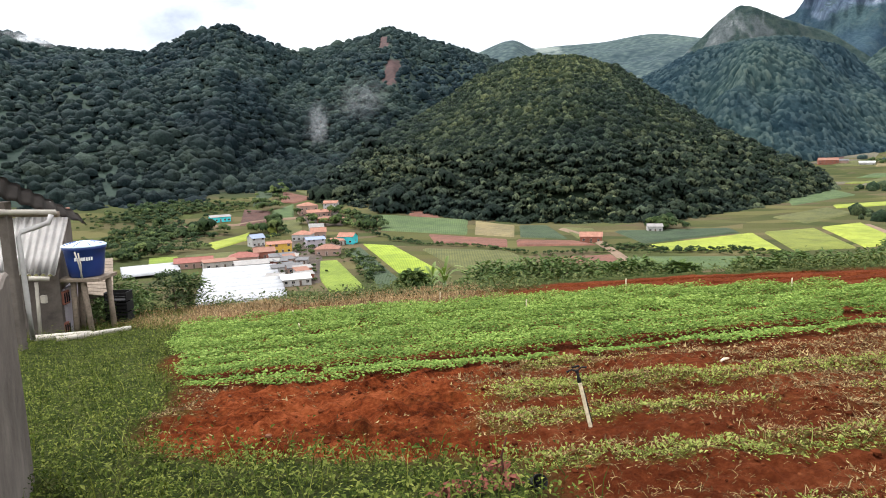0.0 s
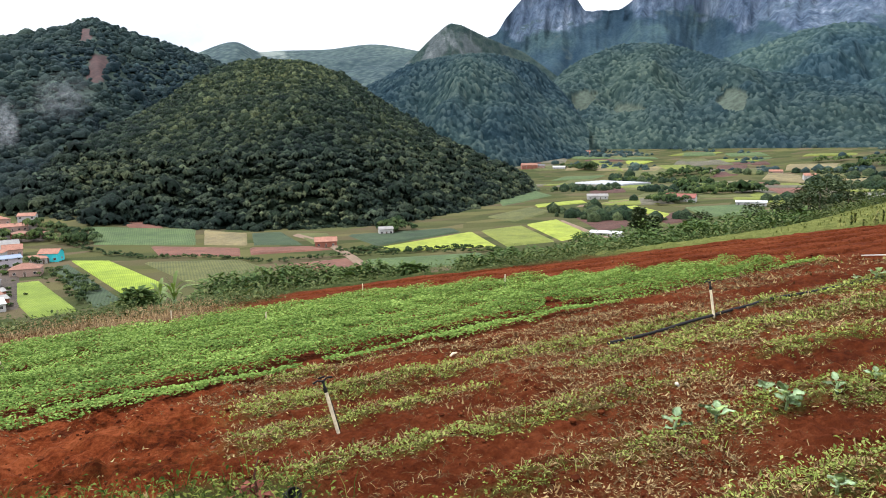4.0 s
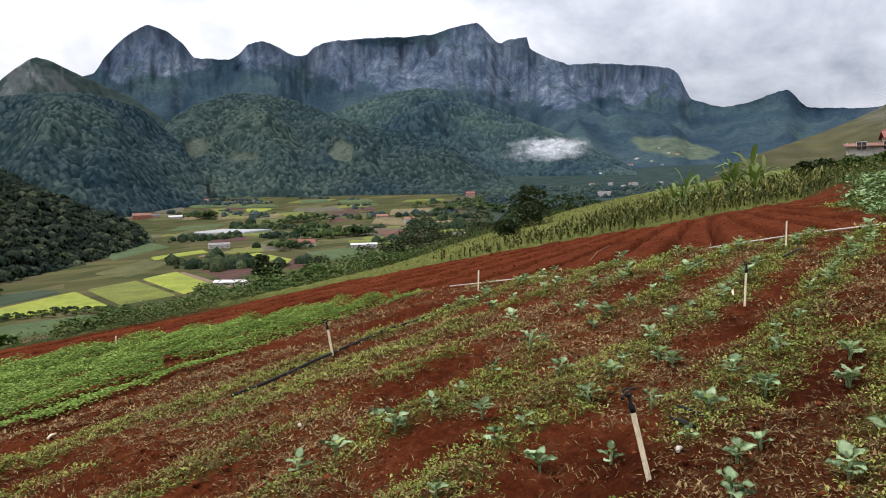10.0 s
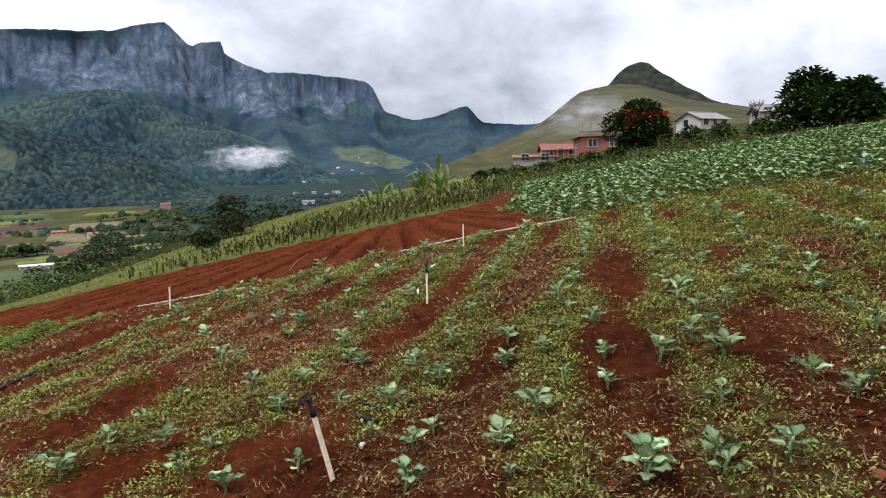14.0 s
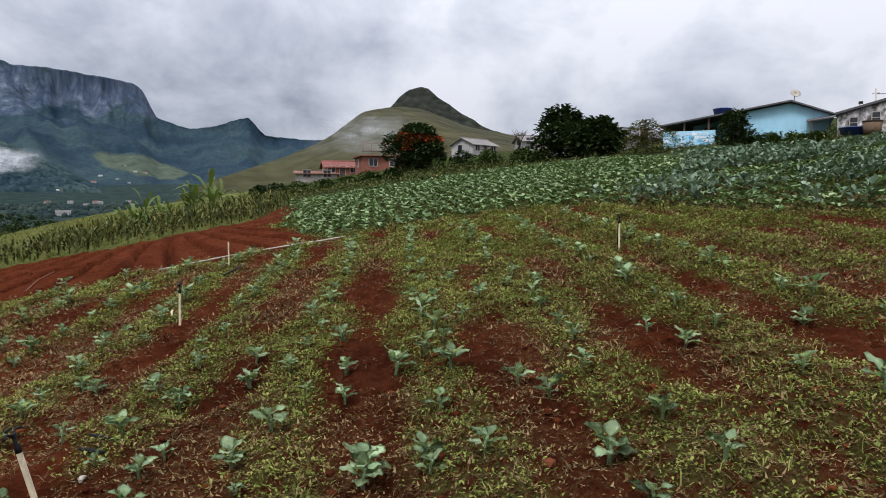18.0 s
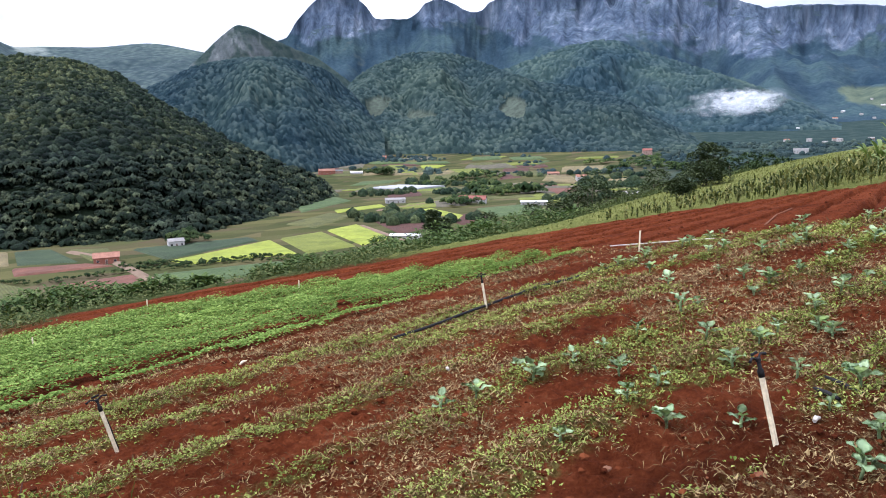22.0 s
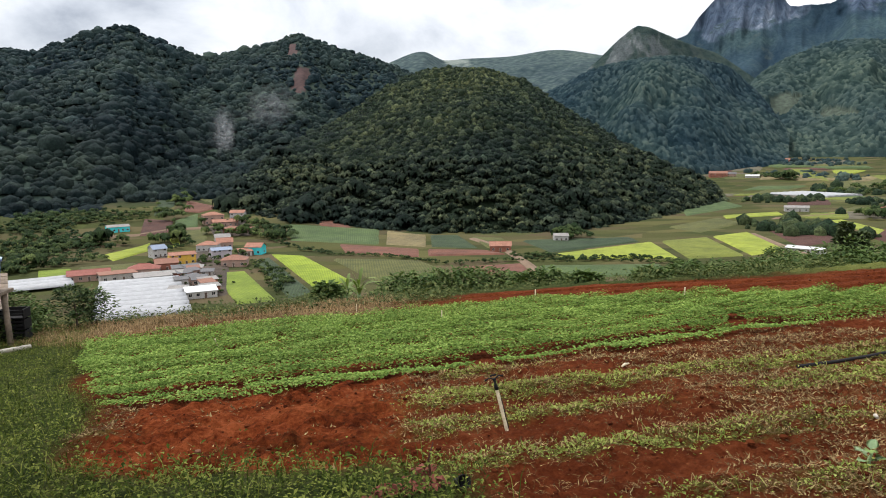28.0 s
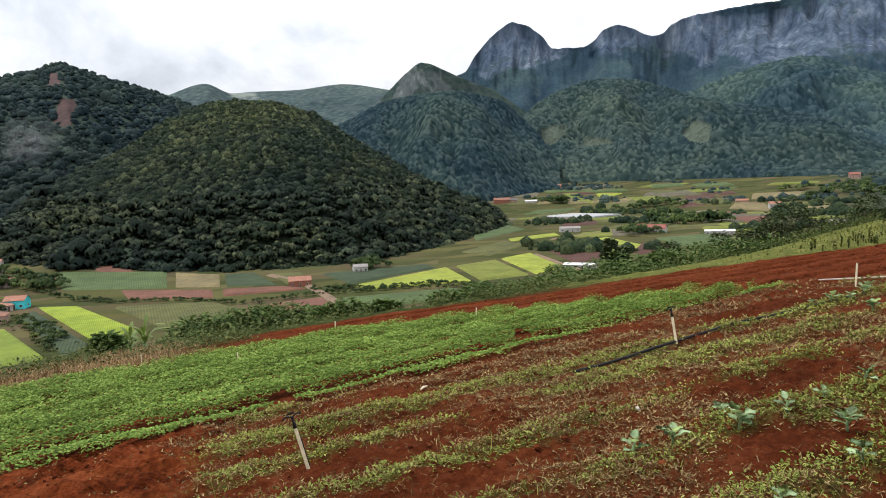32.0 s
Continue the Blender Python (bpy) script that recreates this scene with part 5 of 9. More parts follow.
CORN_LEAF = leaf_mat("corn_leaves", (0.026, 0.037, 0.011), (0.062, 0.074, 0.021), (0.22, 0.20, 0.075), 0.75, 0.08, 0.4, 0.15)
SCRUB_LEAF = leaf_mat("scrub_leaves", (0.028, 0.042, 0.014), (0.056, 0.074, 0.024), (0.12, 0.13, 0.05), 0.8, 0.08, 0.3, 0.12)
LEA_GRASS = leaf_mat("slope_grass_blades", (0.060, 0.070, 0.018), (0.115, 0.125, 0.034), (0.20, 0.195, 0.065), 0.8, 0.05, 0.3, 0.12)
DRY_GRASS = leaf_mat("dry_brow_grass", (0.10, 0.060, 0.031), (0.21, 0.135, 0.070), (0.34, 0.24, 0.13), 0.85, 0.15, 0.5, 0.08)
CABBAGE_LEAF = leaf_mat("cabbage_leaves", (0.052, 0.095, 0.034), (0.125, 0.190, 0.078), (0.28, 0.35, 0.19), 0.65, 0.12, 0.5, 0.10)
KALE_LEAF = leaf_mat("kale_leaves", (0.058, 0.092, 0.060), (0.120, 0.170, 0.118), (0.24, 0.31, 0.225), 0.65, 0.12, 0.5, 0.10)


def build_crop():
    x, y, g = sow(500000, -8.6, 12.0, 8.6, 20.8, lambda x, y: crop_mask(x, y) * np.clip(1.3 - (y - 9) / 11, 0.35, 1) * (fbm(x * 1.3, y * 1.3, 3, 61) > 0.22), 71)
    lane = np.abs(((y - 0.06 * x + 0.10 * np.sin(x * 0.9) + 0.14 * (vnoise(x * 0.8, y * 0.5, 63) - 0.5)) / 0.88) % 1 - 0.5) * 2
    keep = g.uniform(0, 1, len(x)) < 0.02 + 0.98 * sstep(0.16, 0.55, lane)
    x, y, lane = x[keep], y[keep], lane[keep]
    n = len(x)
    z = ground_z(x, y) + 0.02 + (0.01 + 0.19 * sstep(0.12, 0.80, lane) * np.clip((y - 8.7 - 0.08 * x) / 0.8, 0.35, 1) * (0.6 + 0.7 * vnoise(x * 2.2, y * 2.2, 62))) * g.uniform(0.45, 1.1, n)
    L = g.uniform(0.030, 0.060, n) * (1 + (y - 9) / 26)
    V, F = leaf_verts(np.stack([x, y, z], 1), g.uniform(0, 2 * np.pi, n), g.uniform(-0.3, 0.6, n), L, L * g.uniform(0.6, 0.9, n), 0.15)
    stuff("bean_crop", V, F, CROP_LEAF, "bed of bright green bushy bean plants in close rows", "crop")


def build_weeds():
    x, y, g = sow(62000, 0.4, 24, -15, 9.6, lambda x, y: weed_cover(x, y) * (1 - 0.85 * cabbage_zone(x, y)), 72)
    V, F = clump(x, y, g, 17, 0.068, 0.056, 0.0080, 0.021, grow=0.15, wide=0.5)
    stuff("field_weeds", V, F, WEED_LEAF, "low green weeds growing in strips over the red soil", "weeds")
    x, y, g = sow(90000, -3, 18, -9, 9.6, lambda x, y: np.clip(sstep(0.40, 0.56, fbm(x * 0.7, y * 1.0, 4, 53) + 0.05 * row_at(y, x)) * open_field(x, y) * np.clip(1.5 / (1 + (np.hypot(x, y) / 7.0) ** 2) + 0.06, 0, 1), 0, 1), 73)
    V, F = clump(x, y, g, 10, 0.075, 0.02, 0.0065, 0.019, (-0.4, 0.9), 0.40, True, 0.24)
    stuff("withered_weeds", V, F, DRY_LEAF, "withered straw-coloured weeds lying on the soil", "weeds")
    x, y, g = sow(6000, 0.4, 14, -7, 8.8, lambda x, y: weed_cover(x, y) * 0.8, 74)
    k = np.repeat(np.arange(len(x)), 6)
    px, py = x[k] + g.normal(0, 0.06, len(k)), y[k] + g.normal(0, 0.06, len(k))
    V, F = blade_verts(np.stack([px, py, ground_z(px, py) - 0.01], 1), g.uniform(0, 6.28, len(k)), g.uniform(0.2, 1.1, len(k)), g.uniform(0.05, 0.13, len(k)), g.uniform(0.004, 0.008, len(k)))
    stuff("field_grass", V, F, WEED_LEAF, "thin green grass tufts among the weeds", "grass")
    x, y, g = sow(7500, 0.4, 13, -6, 8.6, lambda x, y: np.clip(open_field(x, y) * (0.25 + 0.75 * sstep(0.42, 0.55, fbm(x * 1.1, y * 1.4, 3, 57))) * sstep(13, 7, np.hypot(x, y)), 0, 1), 83)
    k = np.repeat(np.arange(len(x)), 9)
    px, py = x[k] + g.normal(0, 0.05, len(k)), y[k] + g.normal(0, 0.05, len(k))
    V, F = blade_verts(np.stack([px, py, ground_z(px, py) - 0.004], 1), g.uniform(0, 6.28, len(k)), g.uniform(0.7, 1.5, len(k)), g.uniform(0.04, 0.12, len(k)), g.uniform(0.003, 0.006, len(k)))
    stuff("withered_grass", V, F, DRY_LEAF, "withered curling grass stems lying on the soil", "grass")


def build_verge():
    cover = lambda x, y: verge_mask(x, y) * np.clip(1.6 / (1 + (np.hypot(x, y) / 8) ** 2) + 0.10, 0, 1) * (np.hypot(x, y) > 1.4) * (x > -2.0 - 0.61 * (y - 3.3) - 0.3)
    x, y, g = sow(52000, -16, 1.2, 1.2, 27, cover, 75)
    V, F = clump(x, y, g, 12, 0.14, 0.30, 0.018, 0.050, (-0.3, 1.0), 0.5)
    stuff("verge_weeds", V, F, VERGE_LEAF, "rank knee-high green weeds beside the wall", "weeds")
    x, y, g = sow(30000, -16, 1.2, 1.2, 27, cover, 76)
    V, F = blade_verts(np.stack([x, y, ground_z(x, y) - 0.02], 1), g.uniform(0, 6.28, len(x)), g.uniform(0.1, 0.8, len(x)), g.uniform(0.15, 0.42, len(x)), g.uniform(0.005, 0.011, len(x)))
    stuff("verge_grass", V, F, VERGE_LEAF, "long grass among the verge weeds", "grass")


def build_brow():
    def cover(x, y):
        r = np.hypot(x, y)
        az = np.degrees(np.arctan2(x, y))
        b = smooth_keys(BROW, az)
        return sstep(-5.6, -4.2, r - b) * sstep(9, 3, r - b) * (1 - crop_mask(x, y)) * (1 - furrow_mask(x, y)) * sstep(7, 1, az) * (0.35 + 0.65 * (fbm(x * 0.5, y * 0.5, 3, 66) > 0.45))
    x, y, g = sow(120000, -17, 9, 15, 31, cover, 77)
    V, F = blade_verts(np.stack([x, y, ground_z(x, y) - 0.03], 1), g.uniform(0, 6.28, len(x)), g.uniform(0.05, 0.9, len(x)), g.uniform(0.10, 0.32, len(x)), g.uniform(0.008, 0.018, len(x)))
    stuff("brow_grass", V, F, DRY_GRASS, "reddish brown dry grass along the brow of the field", "grass")
    x, y, g = sow(26000, -17, 60, 3, 34, lambda x, y: (lambda r, b: sstep(-2.2, 0.5, r - b) * sstep(16, 6, r - b) * (1 - furrow_mask(x, y)) * (fbm(x * 0.3, y * 0.3, 3, 64) > 0.50))(np.hypot(x, y), smooth_keys(BROW, np.degrees(np.arctan2(x, y)))), 78)
    V, F = clump(x, y, g, 9, 0.35, 0.55, 0.07, 0.17, (-0.2, 0.9), 0.5)
    stuff("brow_scrub", V, F, SCRUB_LEAF, "low green scrub on the slope below the brow", "scrub")


def kale_zone(x, y):
    """Taller, greyer kale among and behind the cabbages."""
    r, az = np.hypot(x, y), np.degrees(np.arctan2(x, y))
    tufts = sum(np.exp(-((x - cx) ** 2 + (y - cy) ** 2) / q) for cx, cy, q in ((16.0, -7.4, 2.2), (10.14, -8.40, 0.9), (14.84, -11.18, 2.0)))
    return np.clip(tufts * 1.2 + sstep(113, 117, az) * sstep(17, 20, r) * sstep(0.40, 0.55, fbm(x * 0.35, y * 0.35, 3, 88)), 0, 1)


def build_cabbages():
    gx, gy = np.meshgrid(np.arange(8, 56, 0.33), np.arange(-30, 8, 0.42))
    g = np.random.default_rng(79)
    x, y = gx.ravel() + g.normal(0, 0.08, gx.size), gy.ravel() + g.normal(0, 0.06, gx.size)
    y = y + 0.02 * x
    k = (g.uniform(0, 1, len(x)) < cabbage_zone(x, y) * 0.95)
    x, y = x[k], y[k]
    kale = g.uniform(0, 1, len(x)) < kale_zone(x, y)
    for pick, name, mat, per, grow, rise, label in ((~kale, "cabbage_crop", CABBAGE_LEAF, 9, 1.0, (0.0, 0.75), "field of grey-green cabbages in close rows"), (kale, "kale_crop", KALE_LEAF, 13, 1.1, (0.1, 1.2), "tall blue-grey kale standing above the cabbages")):
        px0, py0 = x[pick], y[pick]
        n = len(px0)
        i = np.repeat(np.arange(n), per)
        size = np.repeat(g.uniform(0.75, 1.25, n), per) * grow
        yaw = np.tile(np.arange(per) * 2.4, n) + g.normal(0, 0.3, len(i))
        px, py = px0[i] + 0.04 * np.cos(yaw), py0[i] + 0.04 * np.sin(yaw)
        pz = ground_z(px, py) + 0.07 * size + (g.uniform(0, 0.30, len(i)) if mat is KALE_LEAF else 0)
        L = g.uniform(0.085, 0.155, len(i)) * size * (1 + 0.012 * np.hypot(px, py))
        V, F = leaf_verts(np.stack([px, py, pz], 1), yaw, g.uniform(*rise, len(i)), L, L * 0.74, 0.2)
        stuff(name, V, F, mat, label, "crop")
    x, y, g = sow(22000, 8, 56, -30, 6, lambda x, y: cabbage_zone(x, y) * 0.9, 80)
    V, F = clump(x, y, g, 6, 0.24, 0.11, 0.05, 0.11)
    stuff("cabbage_weeds", V, F, SCRUB_LEAF, "green weeds between the cabbage rows", "weeds")


def build_clods():
    def cover(x, y):
        return np.clip(0.75 * open_field(x, y) * sstep(11, 5, np.hypot(x, y)) + 0.9 * clearing_mask(x, y) + 0.22 * furrow_mask(x, y), 0, 1)
    x, y, g = sow(38000, -3.2, 22, -5, 19, cover, 81)
    S = np.clip(g.lognormal(-4.5, 0.6, len(x)), 0, 0.034)
    P = np.stack([x, y, ground_z(x, y) + S * 0.2], 1)
    V, F = scatter(LOW_CROWNS, P, S, S * 0.8, 82)
    m = Mat("soil_clods", 1.0, 0.02)
    m.color(m.ramp(m.island(), (0.0, (0.036, 0.009, 0.004)), (0.6, (0.078, 0.021, 0.008)), (0.98, (0.120, 0.036, 0.014)), (1.0, (0.15, 0.075, 0.045))))
    m.bump(m.noise(40, 5), 0.6, 0.02)
    stuff("soil_clods", V, F, m.m, "red earth clods and small stones on the bare soil", "soil")


def build_bank():
    def cover(x, y):
        r, az = np.hypot(x, y), np.degrees(np.arctan2(x, y))
        edge = np.interp(az, [78, 86, 92, 100, 108, 113, 120, 130], [36, 40, 42.5, 47, 47, 42, 40, 36])
        return sstep(-1, 1.5, r - edge) * sstep(80, 60, r) * sstep(79, 83, az) * sstep(128, 122, az) * (1 - furrow_mask(x, y)) * sstep(0.36, 0.52, fbm(x * 0.22, y * 0.22, 3, 94))
    x, y, g = sow(9000, 30, 80, -46, 14, cover, 95)
    for part_of, mat, label in ((0, SCRUB_LEAF, "green scrub on the bank below the houses"), (1, CORN_LEAF, "yellowing weeds on the bank below the houses")):
        k = np.arange(len(x)) % 3 // 2 == part_of
        V, F = clump(x[k], y[k], g, 9, 0.34, 0.55, 0.10, 0.24, (-0.2, 1.0), 0.5)
        stuff("bank_weeds", V, F, mat, label, "weeds")


build_crop()
build_bank()
build_weeds()
build_verge()
build_brow()
build_cabbages()
build_clods()


# ---------- parts and tools for things ----------
def part(name, bm, mat, parent, label=""):
    """Links a bmesh as one mesh object under a thing or a part."""
    me = bpy.data.meshes.new(name)
    bm.to_mesh(me)
    bm.free()
    me.materials.append(mat)
    ob = new(name, me)
    ob.parent = parent
    if label:
        tagged(ob, label)
    return ob


def thing(name, m, label, category, group=""):
    ob = new(name)
    ob.matrix_world = m
    ob.empty_display_size = 0.1
    return tagged(ob, label, category, group)


def box(bm, cx, cy, cz, sx, sy, sz, bevel=0.0, turn=None):
    """A box by its centre and size, edges softened."""
    r = bmesh.ops.create_cube(bm, size=1.0)["verts"]
    M = Matrix.Translation((cx, cy, cz)) @ (turn or Matrix()) @ Matrix.Diagonal((sx, sy, sz, 1))
    bmesh.ops.transform(bm, matrix=M, verts=r)
    if bevel:
        es = list({e for v in r for e in v.link_edges})
        bmesh.ops.bevel(bm, geom=es, offset=bevel, segments=1, affect="EDGES")
    return bm


def boxes(*rows, bevel=0.0):
    bm = bmesh.new()
    for r in rows:
        box(bm, *r, bevel=bevel)
    return bm


def tube(bm, pts, radii, sides=8, cap=True):
    """A swept round bar along points."""
    pts = [Vector(p) for p in pts]
    rings = []
    for i, p in enumerate(pts):
        d = (pts[min(i + 1, len(pts) - 1)] - pts[max(i - 1, 0)]).normalized()
        s = d.cross(Vector((0.013, 0.021, 1)) if abs(d.z) < 0.95 else Vector((1, 0.01, 0))).normalized()
        u = s.cross(d)
        rad = radii[i] if isinstance(radii, (list, tuple)) else radii
        rings.append([bm.verts.new(p + (s * math.cos(a) + u * math.sin(a)) * rad) for a in [2 * math.pi * k / sides for k in range(sides)]])
    for a, b in zip(rings, rings[1:]):
        for k in range(sides):
            bm.faces.new((a[k], a[(k + 1) % sides], b[(k + 1) % sides], b[k])).smooth = True
    if cap:
        bm.faces.new(rings[0][::-1])
        bm.faces.new(rings[-1])
    return bm


WOOD = plain("pale_stake_wood", (0.66, 0.56, 0.38), 0.75, 0.25, scale=30, vary=0.3, bump=0.3)
OLD_WOOD = plain("weathered_wood", (0.20, 0.155, 0.115), 0.85, 0.2, scale=14, vary=0.4, bump=0.4)
BLACK = plain("black_plastic", (0.014, 0.013, 0.013), 0.7, 0.12, scale=20)
WHITE_PVC = plain("white_pvc", (0.40, 0.36, 0.30), 0.7, 0.15, scale=3, vary=0.25)
BARK = plain("bark", (0.12, 0.09, 0.065), 0.9, 0.2, scale=8, vary=0.45, bump=0.6)
STALK = plain("green_stalk", (0.16, 0.22, 0.10), 0.6, 0.3, scale=20)


# ---------- sprinklers and marker stakes ----------
def sprinkler(seed):
    """A wooden stake with a black riser and two-armed sprinkler head."""
    g = random.Random(seed)
    ob = thing("sprinkler_stake", Matrix(), "pale wooden stake carrying a black irrigation sprinkler", "sprinkler", "irrigation sprinklers")
    part("stake", boxes((0, 0, 0.16, 0.034, 0.026, 0.60), bevel=0.003), WOOD, ob)
    bm = tube(bmesh.new(), [(0.022, 0.018, 0.02), (0.022, 0.016, 0.30), (0.012, 0.01, 0.44), (0, 0, 0.50)], 0.009, 8)
    part("riser", bm, BLACK, ob, "black riser pipe")
    bm = tube(bmesh.new(), [(0, 0, 0.46), (0, 0, 0.50), (0, 0, 0.52), (0, 0, 0.56)], [0.020, 0.022, 0.013, 0.012], 10)
    box(bm, 0, 0, 0.575, 0.032, 0.024, 0.03, bevel=0.004)
    head = part("sprinkler_head", bm, BLACK, ob, "black sprinkler head")
    for s in (-1, 1):
        bm = tube(bmesh.new(), [(0, 0, 0.575), (0.05 * s, 0.01, 0.60), (0.10 * s, 0.0, 0.588)], [0.009, 0.008, 0.011], 6)
        part("arm", bm, BLACK, head)
    part("hammer", boxes((0.0, 0.02, 0.615, 0.075, 0.012, 0.018), bevel=0.003), BLACK, head)
    return ob


def stake(h):
    ob = thing("marker_stake", Matrix(), "pale wooden marker stake driven into the field", "stake", "field stakes")
    bm = boxes((0, 0, h / 2 - 0.12, 0.036, 0.024, h + 0.24), bevel=0.003)
    for v in bm.verts:
        if v.co.z > h - 0.02:
            v.co.x *= 0.86
    part("shaft", bm, WOOD, ob)
    part("cut_top", boxes((0, 0, h + 0.006, 0.030, 0.021, 0.012), bevel=0.002), WOOD, ob, "fresh sawn top")
    return ob


def plant_at(src, x, y, turn, lean=(0, 0), s=1.0):
    z = float(ground_z(np.array([x]), np.array([y]))[0])
    m = pose(x, y, z, lean[0], lean[1], turn)
    ob = copy_thing(src, m)
    ob.scale = (s, s, s)
    return ob


sp = sprinkler(1)
spots = [((3.65, 1.46), 0, (-12, -5)), ((1.27, 5.76), 30, (-3, -13)), ((6.52, 6.96), 50, (-6, -6)), ((8.55, 2.15), 80, (1, 1)), ((9.82, -3.80), 20, (0, 1))]
for k, ((x, y), turn, lean) in enumerate(spots):
    if k == 0:
        sp.matrix_world = pose(x, y, float(ground_z(np.array([x]), np.array([y]))[0]), -12, -5, 0)
        sp.scale = (0.84, 0.84, 0.84)
    else:
        plant_at(sp, x, y, turn * 0, lean, 0.84)
st = stake(0.42)
marks = [((11.78, 8.13), 0.5), ((13.84, 2.72), 0.5), ((4.68, 17.41), 0.5), ((7.12, 14.04), 0.5), ((-2.62, 13.22), 0.5), ((1.80, 14.41), 0.5), ((-0.01, 18.11), 0.4), ((-3.66, 17.14), 0.4)]
for k, ((x, y), h) in enumerate(marks):
    lean = ((1, 2), (0, -1), (0, 1), (2, 0), (0, -14), (1, 1), (0, 2), (0, -6))[k]
    if k == 0:
        st.matrix_world = pose(x, y, float(ground_z(np.array([x]), np.array([y]))[0]), 1, 2, 10)
    else:
        plant_at(st, x, y, 10 * k, lean, (1, 1.1, 0.8, 0.8, 0.75, 0.7, 0.7, 0.6)[k])


def ground_line(name, keys, radius, mat, label, lift=0.0, wob=0.0, seed=1):
    g = random.Random(seed)
    pts = []
    for a, b in zip(keys, keys[1:]):
        n = max(2, int(math.dist(a, b) / 0.35))
        pts += [(a[0] + (b[0] - a[0]) * k / n + g.uniform(-wob, wob), a[1] + (b[1] - a[1]) * k / n + g.uniform(-wob, wob)) for k in range(n)]
    pts.append(keys[-1])
    p3 = [(x, y, gz(x, y) + 0.02 + radius + lift) for x, y in pts]
    me = bpy.data.meshes.new(name)
    bm = tube(bmesh.new(), p3, radius, 8)
    bm.to_mesh(me)
    bm.free()
    me.materials.append(mat)
    return tagged(new(name, me), label, "pipe")


ground_line("irrigation_hose", [(4.69, 6.64), (5.59, 6.77), (6.53, 7.00), (7.66, 7.22), (8.82, 7.16), (10.28, 7.21)], 0.020, BLACK, "black irrigation hose lying along the weed strip", 0.02, 0.03)
ground_line("water_pipe", [(12.40, 9.33), (12.50, 8.63), (12.68, 7.59), (12.70, 7.03)], 0.013, WHITE_PVC, "white plastic water pipe lying at the edge of the field", 0.03)
ground_line("water_pipe", [(14.95, 4.41), (15.32, 3.78), (15.70, 3.11), (15.98, 2.14), (16.12, 1.06), (16.30, 0.55)], 0.016, WHITE_PVC, "white plastic water pipe lying at the edge of the field", 0.02)
ground_line("feed_hose", [(14.6, 2.72), (13.5, 2.40), (12.5, 2.50), (12.4, 2.95)], 0.018, BLACK, "short black feed hose curled beside a stake", 0.02)
ground_line("thin_hose", [(14.49, 6.91), (16.58, 7.66), (17.95, 7.93)], 0.016, plain("brown_hose", (0.16, 0.07, 0.04), 0.9, 0.05), "thin brown hose across the ploughed soil", 0.03)

# ---------- young brassica plants ----------
BRASSICA = []


def brassica_leaf(length, width, seed):
    """A cupped, wavy cabbage leaf with a stalk, thick enough to be solid."""
    g = random.Random(seed)
    bm = bmesh.new()
    nu, nv = 7, 4
    grid = []
    for i in range(nu + 1):
        t = i / nu
        w = width * (0.10 + 0.90 * math.sin(math.pi * min(1, max(0, (t - 0.30) / 0.74)) ** 0.80)) if t > 0.30 else width * 0.09
        row = []
        for j in range(nv + 1):
            s = (j / nv - 0.5) * 2
            x = t * length
            z = 0.20 * length * t - 0.42 * length * t * t + abs(s) ** 2 * w * 0.10 + 0.13 * width * math.sin(13 * t + 3 * s + seed) * abs(s) ** 1.5
            row.append(bm.verts.new((x, s * w / 2, z + g.uniform(-1, 1) * 0.006 * width)))
        grid.append(row)
    for i in range(nu):
        for j in range(nv):
            bm.faces.new((grid[i][j], grid[i + 1][j], grid[i + 1][j + 1], grid[i][j + 1])).smooth = True
    r = bmesh.ops.solidify(bm, geom=bm.faces[:], thickness=0.004)
    return bm


def brassica_mat():
    m = Mat("brassica_leaf", 0.55, 0.25)
    c = m.ramp(m.object_random(), (0.0, (0.25, 0.34, 0.20)), (0.5, (0.37, 0.465, 0.30)), (1.0, (0.50, 0.59, 0.42)))
    vein = m.ramp(m.voro(26, "Distance", (1, 0.7, 1)), (0.02, (1.25, 1.25, 1.2)), (0.25, (0.95, 0.97, 0.95)))
    c = m.mix(1.0, c, vein, "MULTIPLY")
    c = m.mix(1.0, c, m.ramp(m.noise(9, 4), (0.35, (0.78, 0.8, 0.76)), (0.65, (1.15, 1.12, 1.1))), "MULTIPLY")
    m.color(c)
    m.bump(m.noise(30, 4), 0.4, 0.01)
    tr = m.n("ShaderNodeBsdfTranslucent")
    m.link(m.mix(1.0, c, (1.1, 1.1, 0.6), "MULTIPLY"), tr.inputs[0])
    ms = m.n("ShaderNodeMixShader")
    ms.inputs[0].default_value = 0.42
    m.link(m.b.outputs[0], ms.inputs[1])
    m.link(tr.outputs[0], ms.inputs[2])
    m.link(ms.outputs[0], m.nt.nodes["Material Output"].inputs[0])
    return m.m


BR_LEAF = brassica_mat()


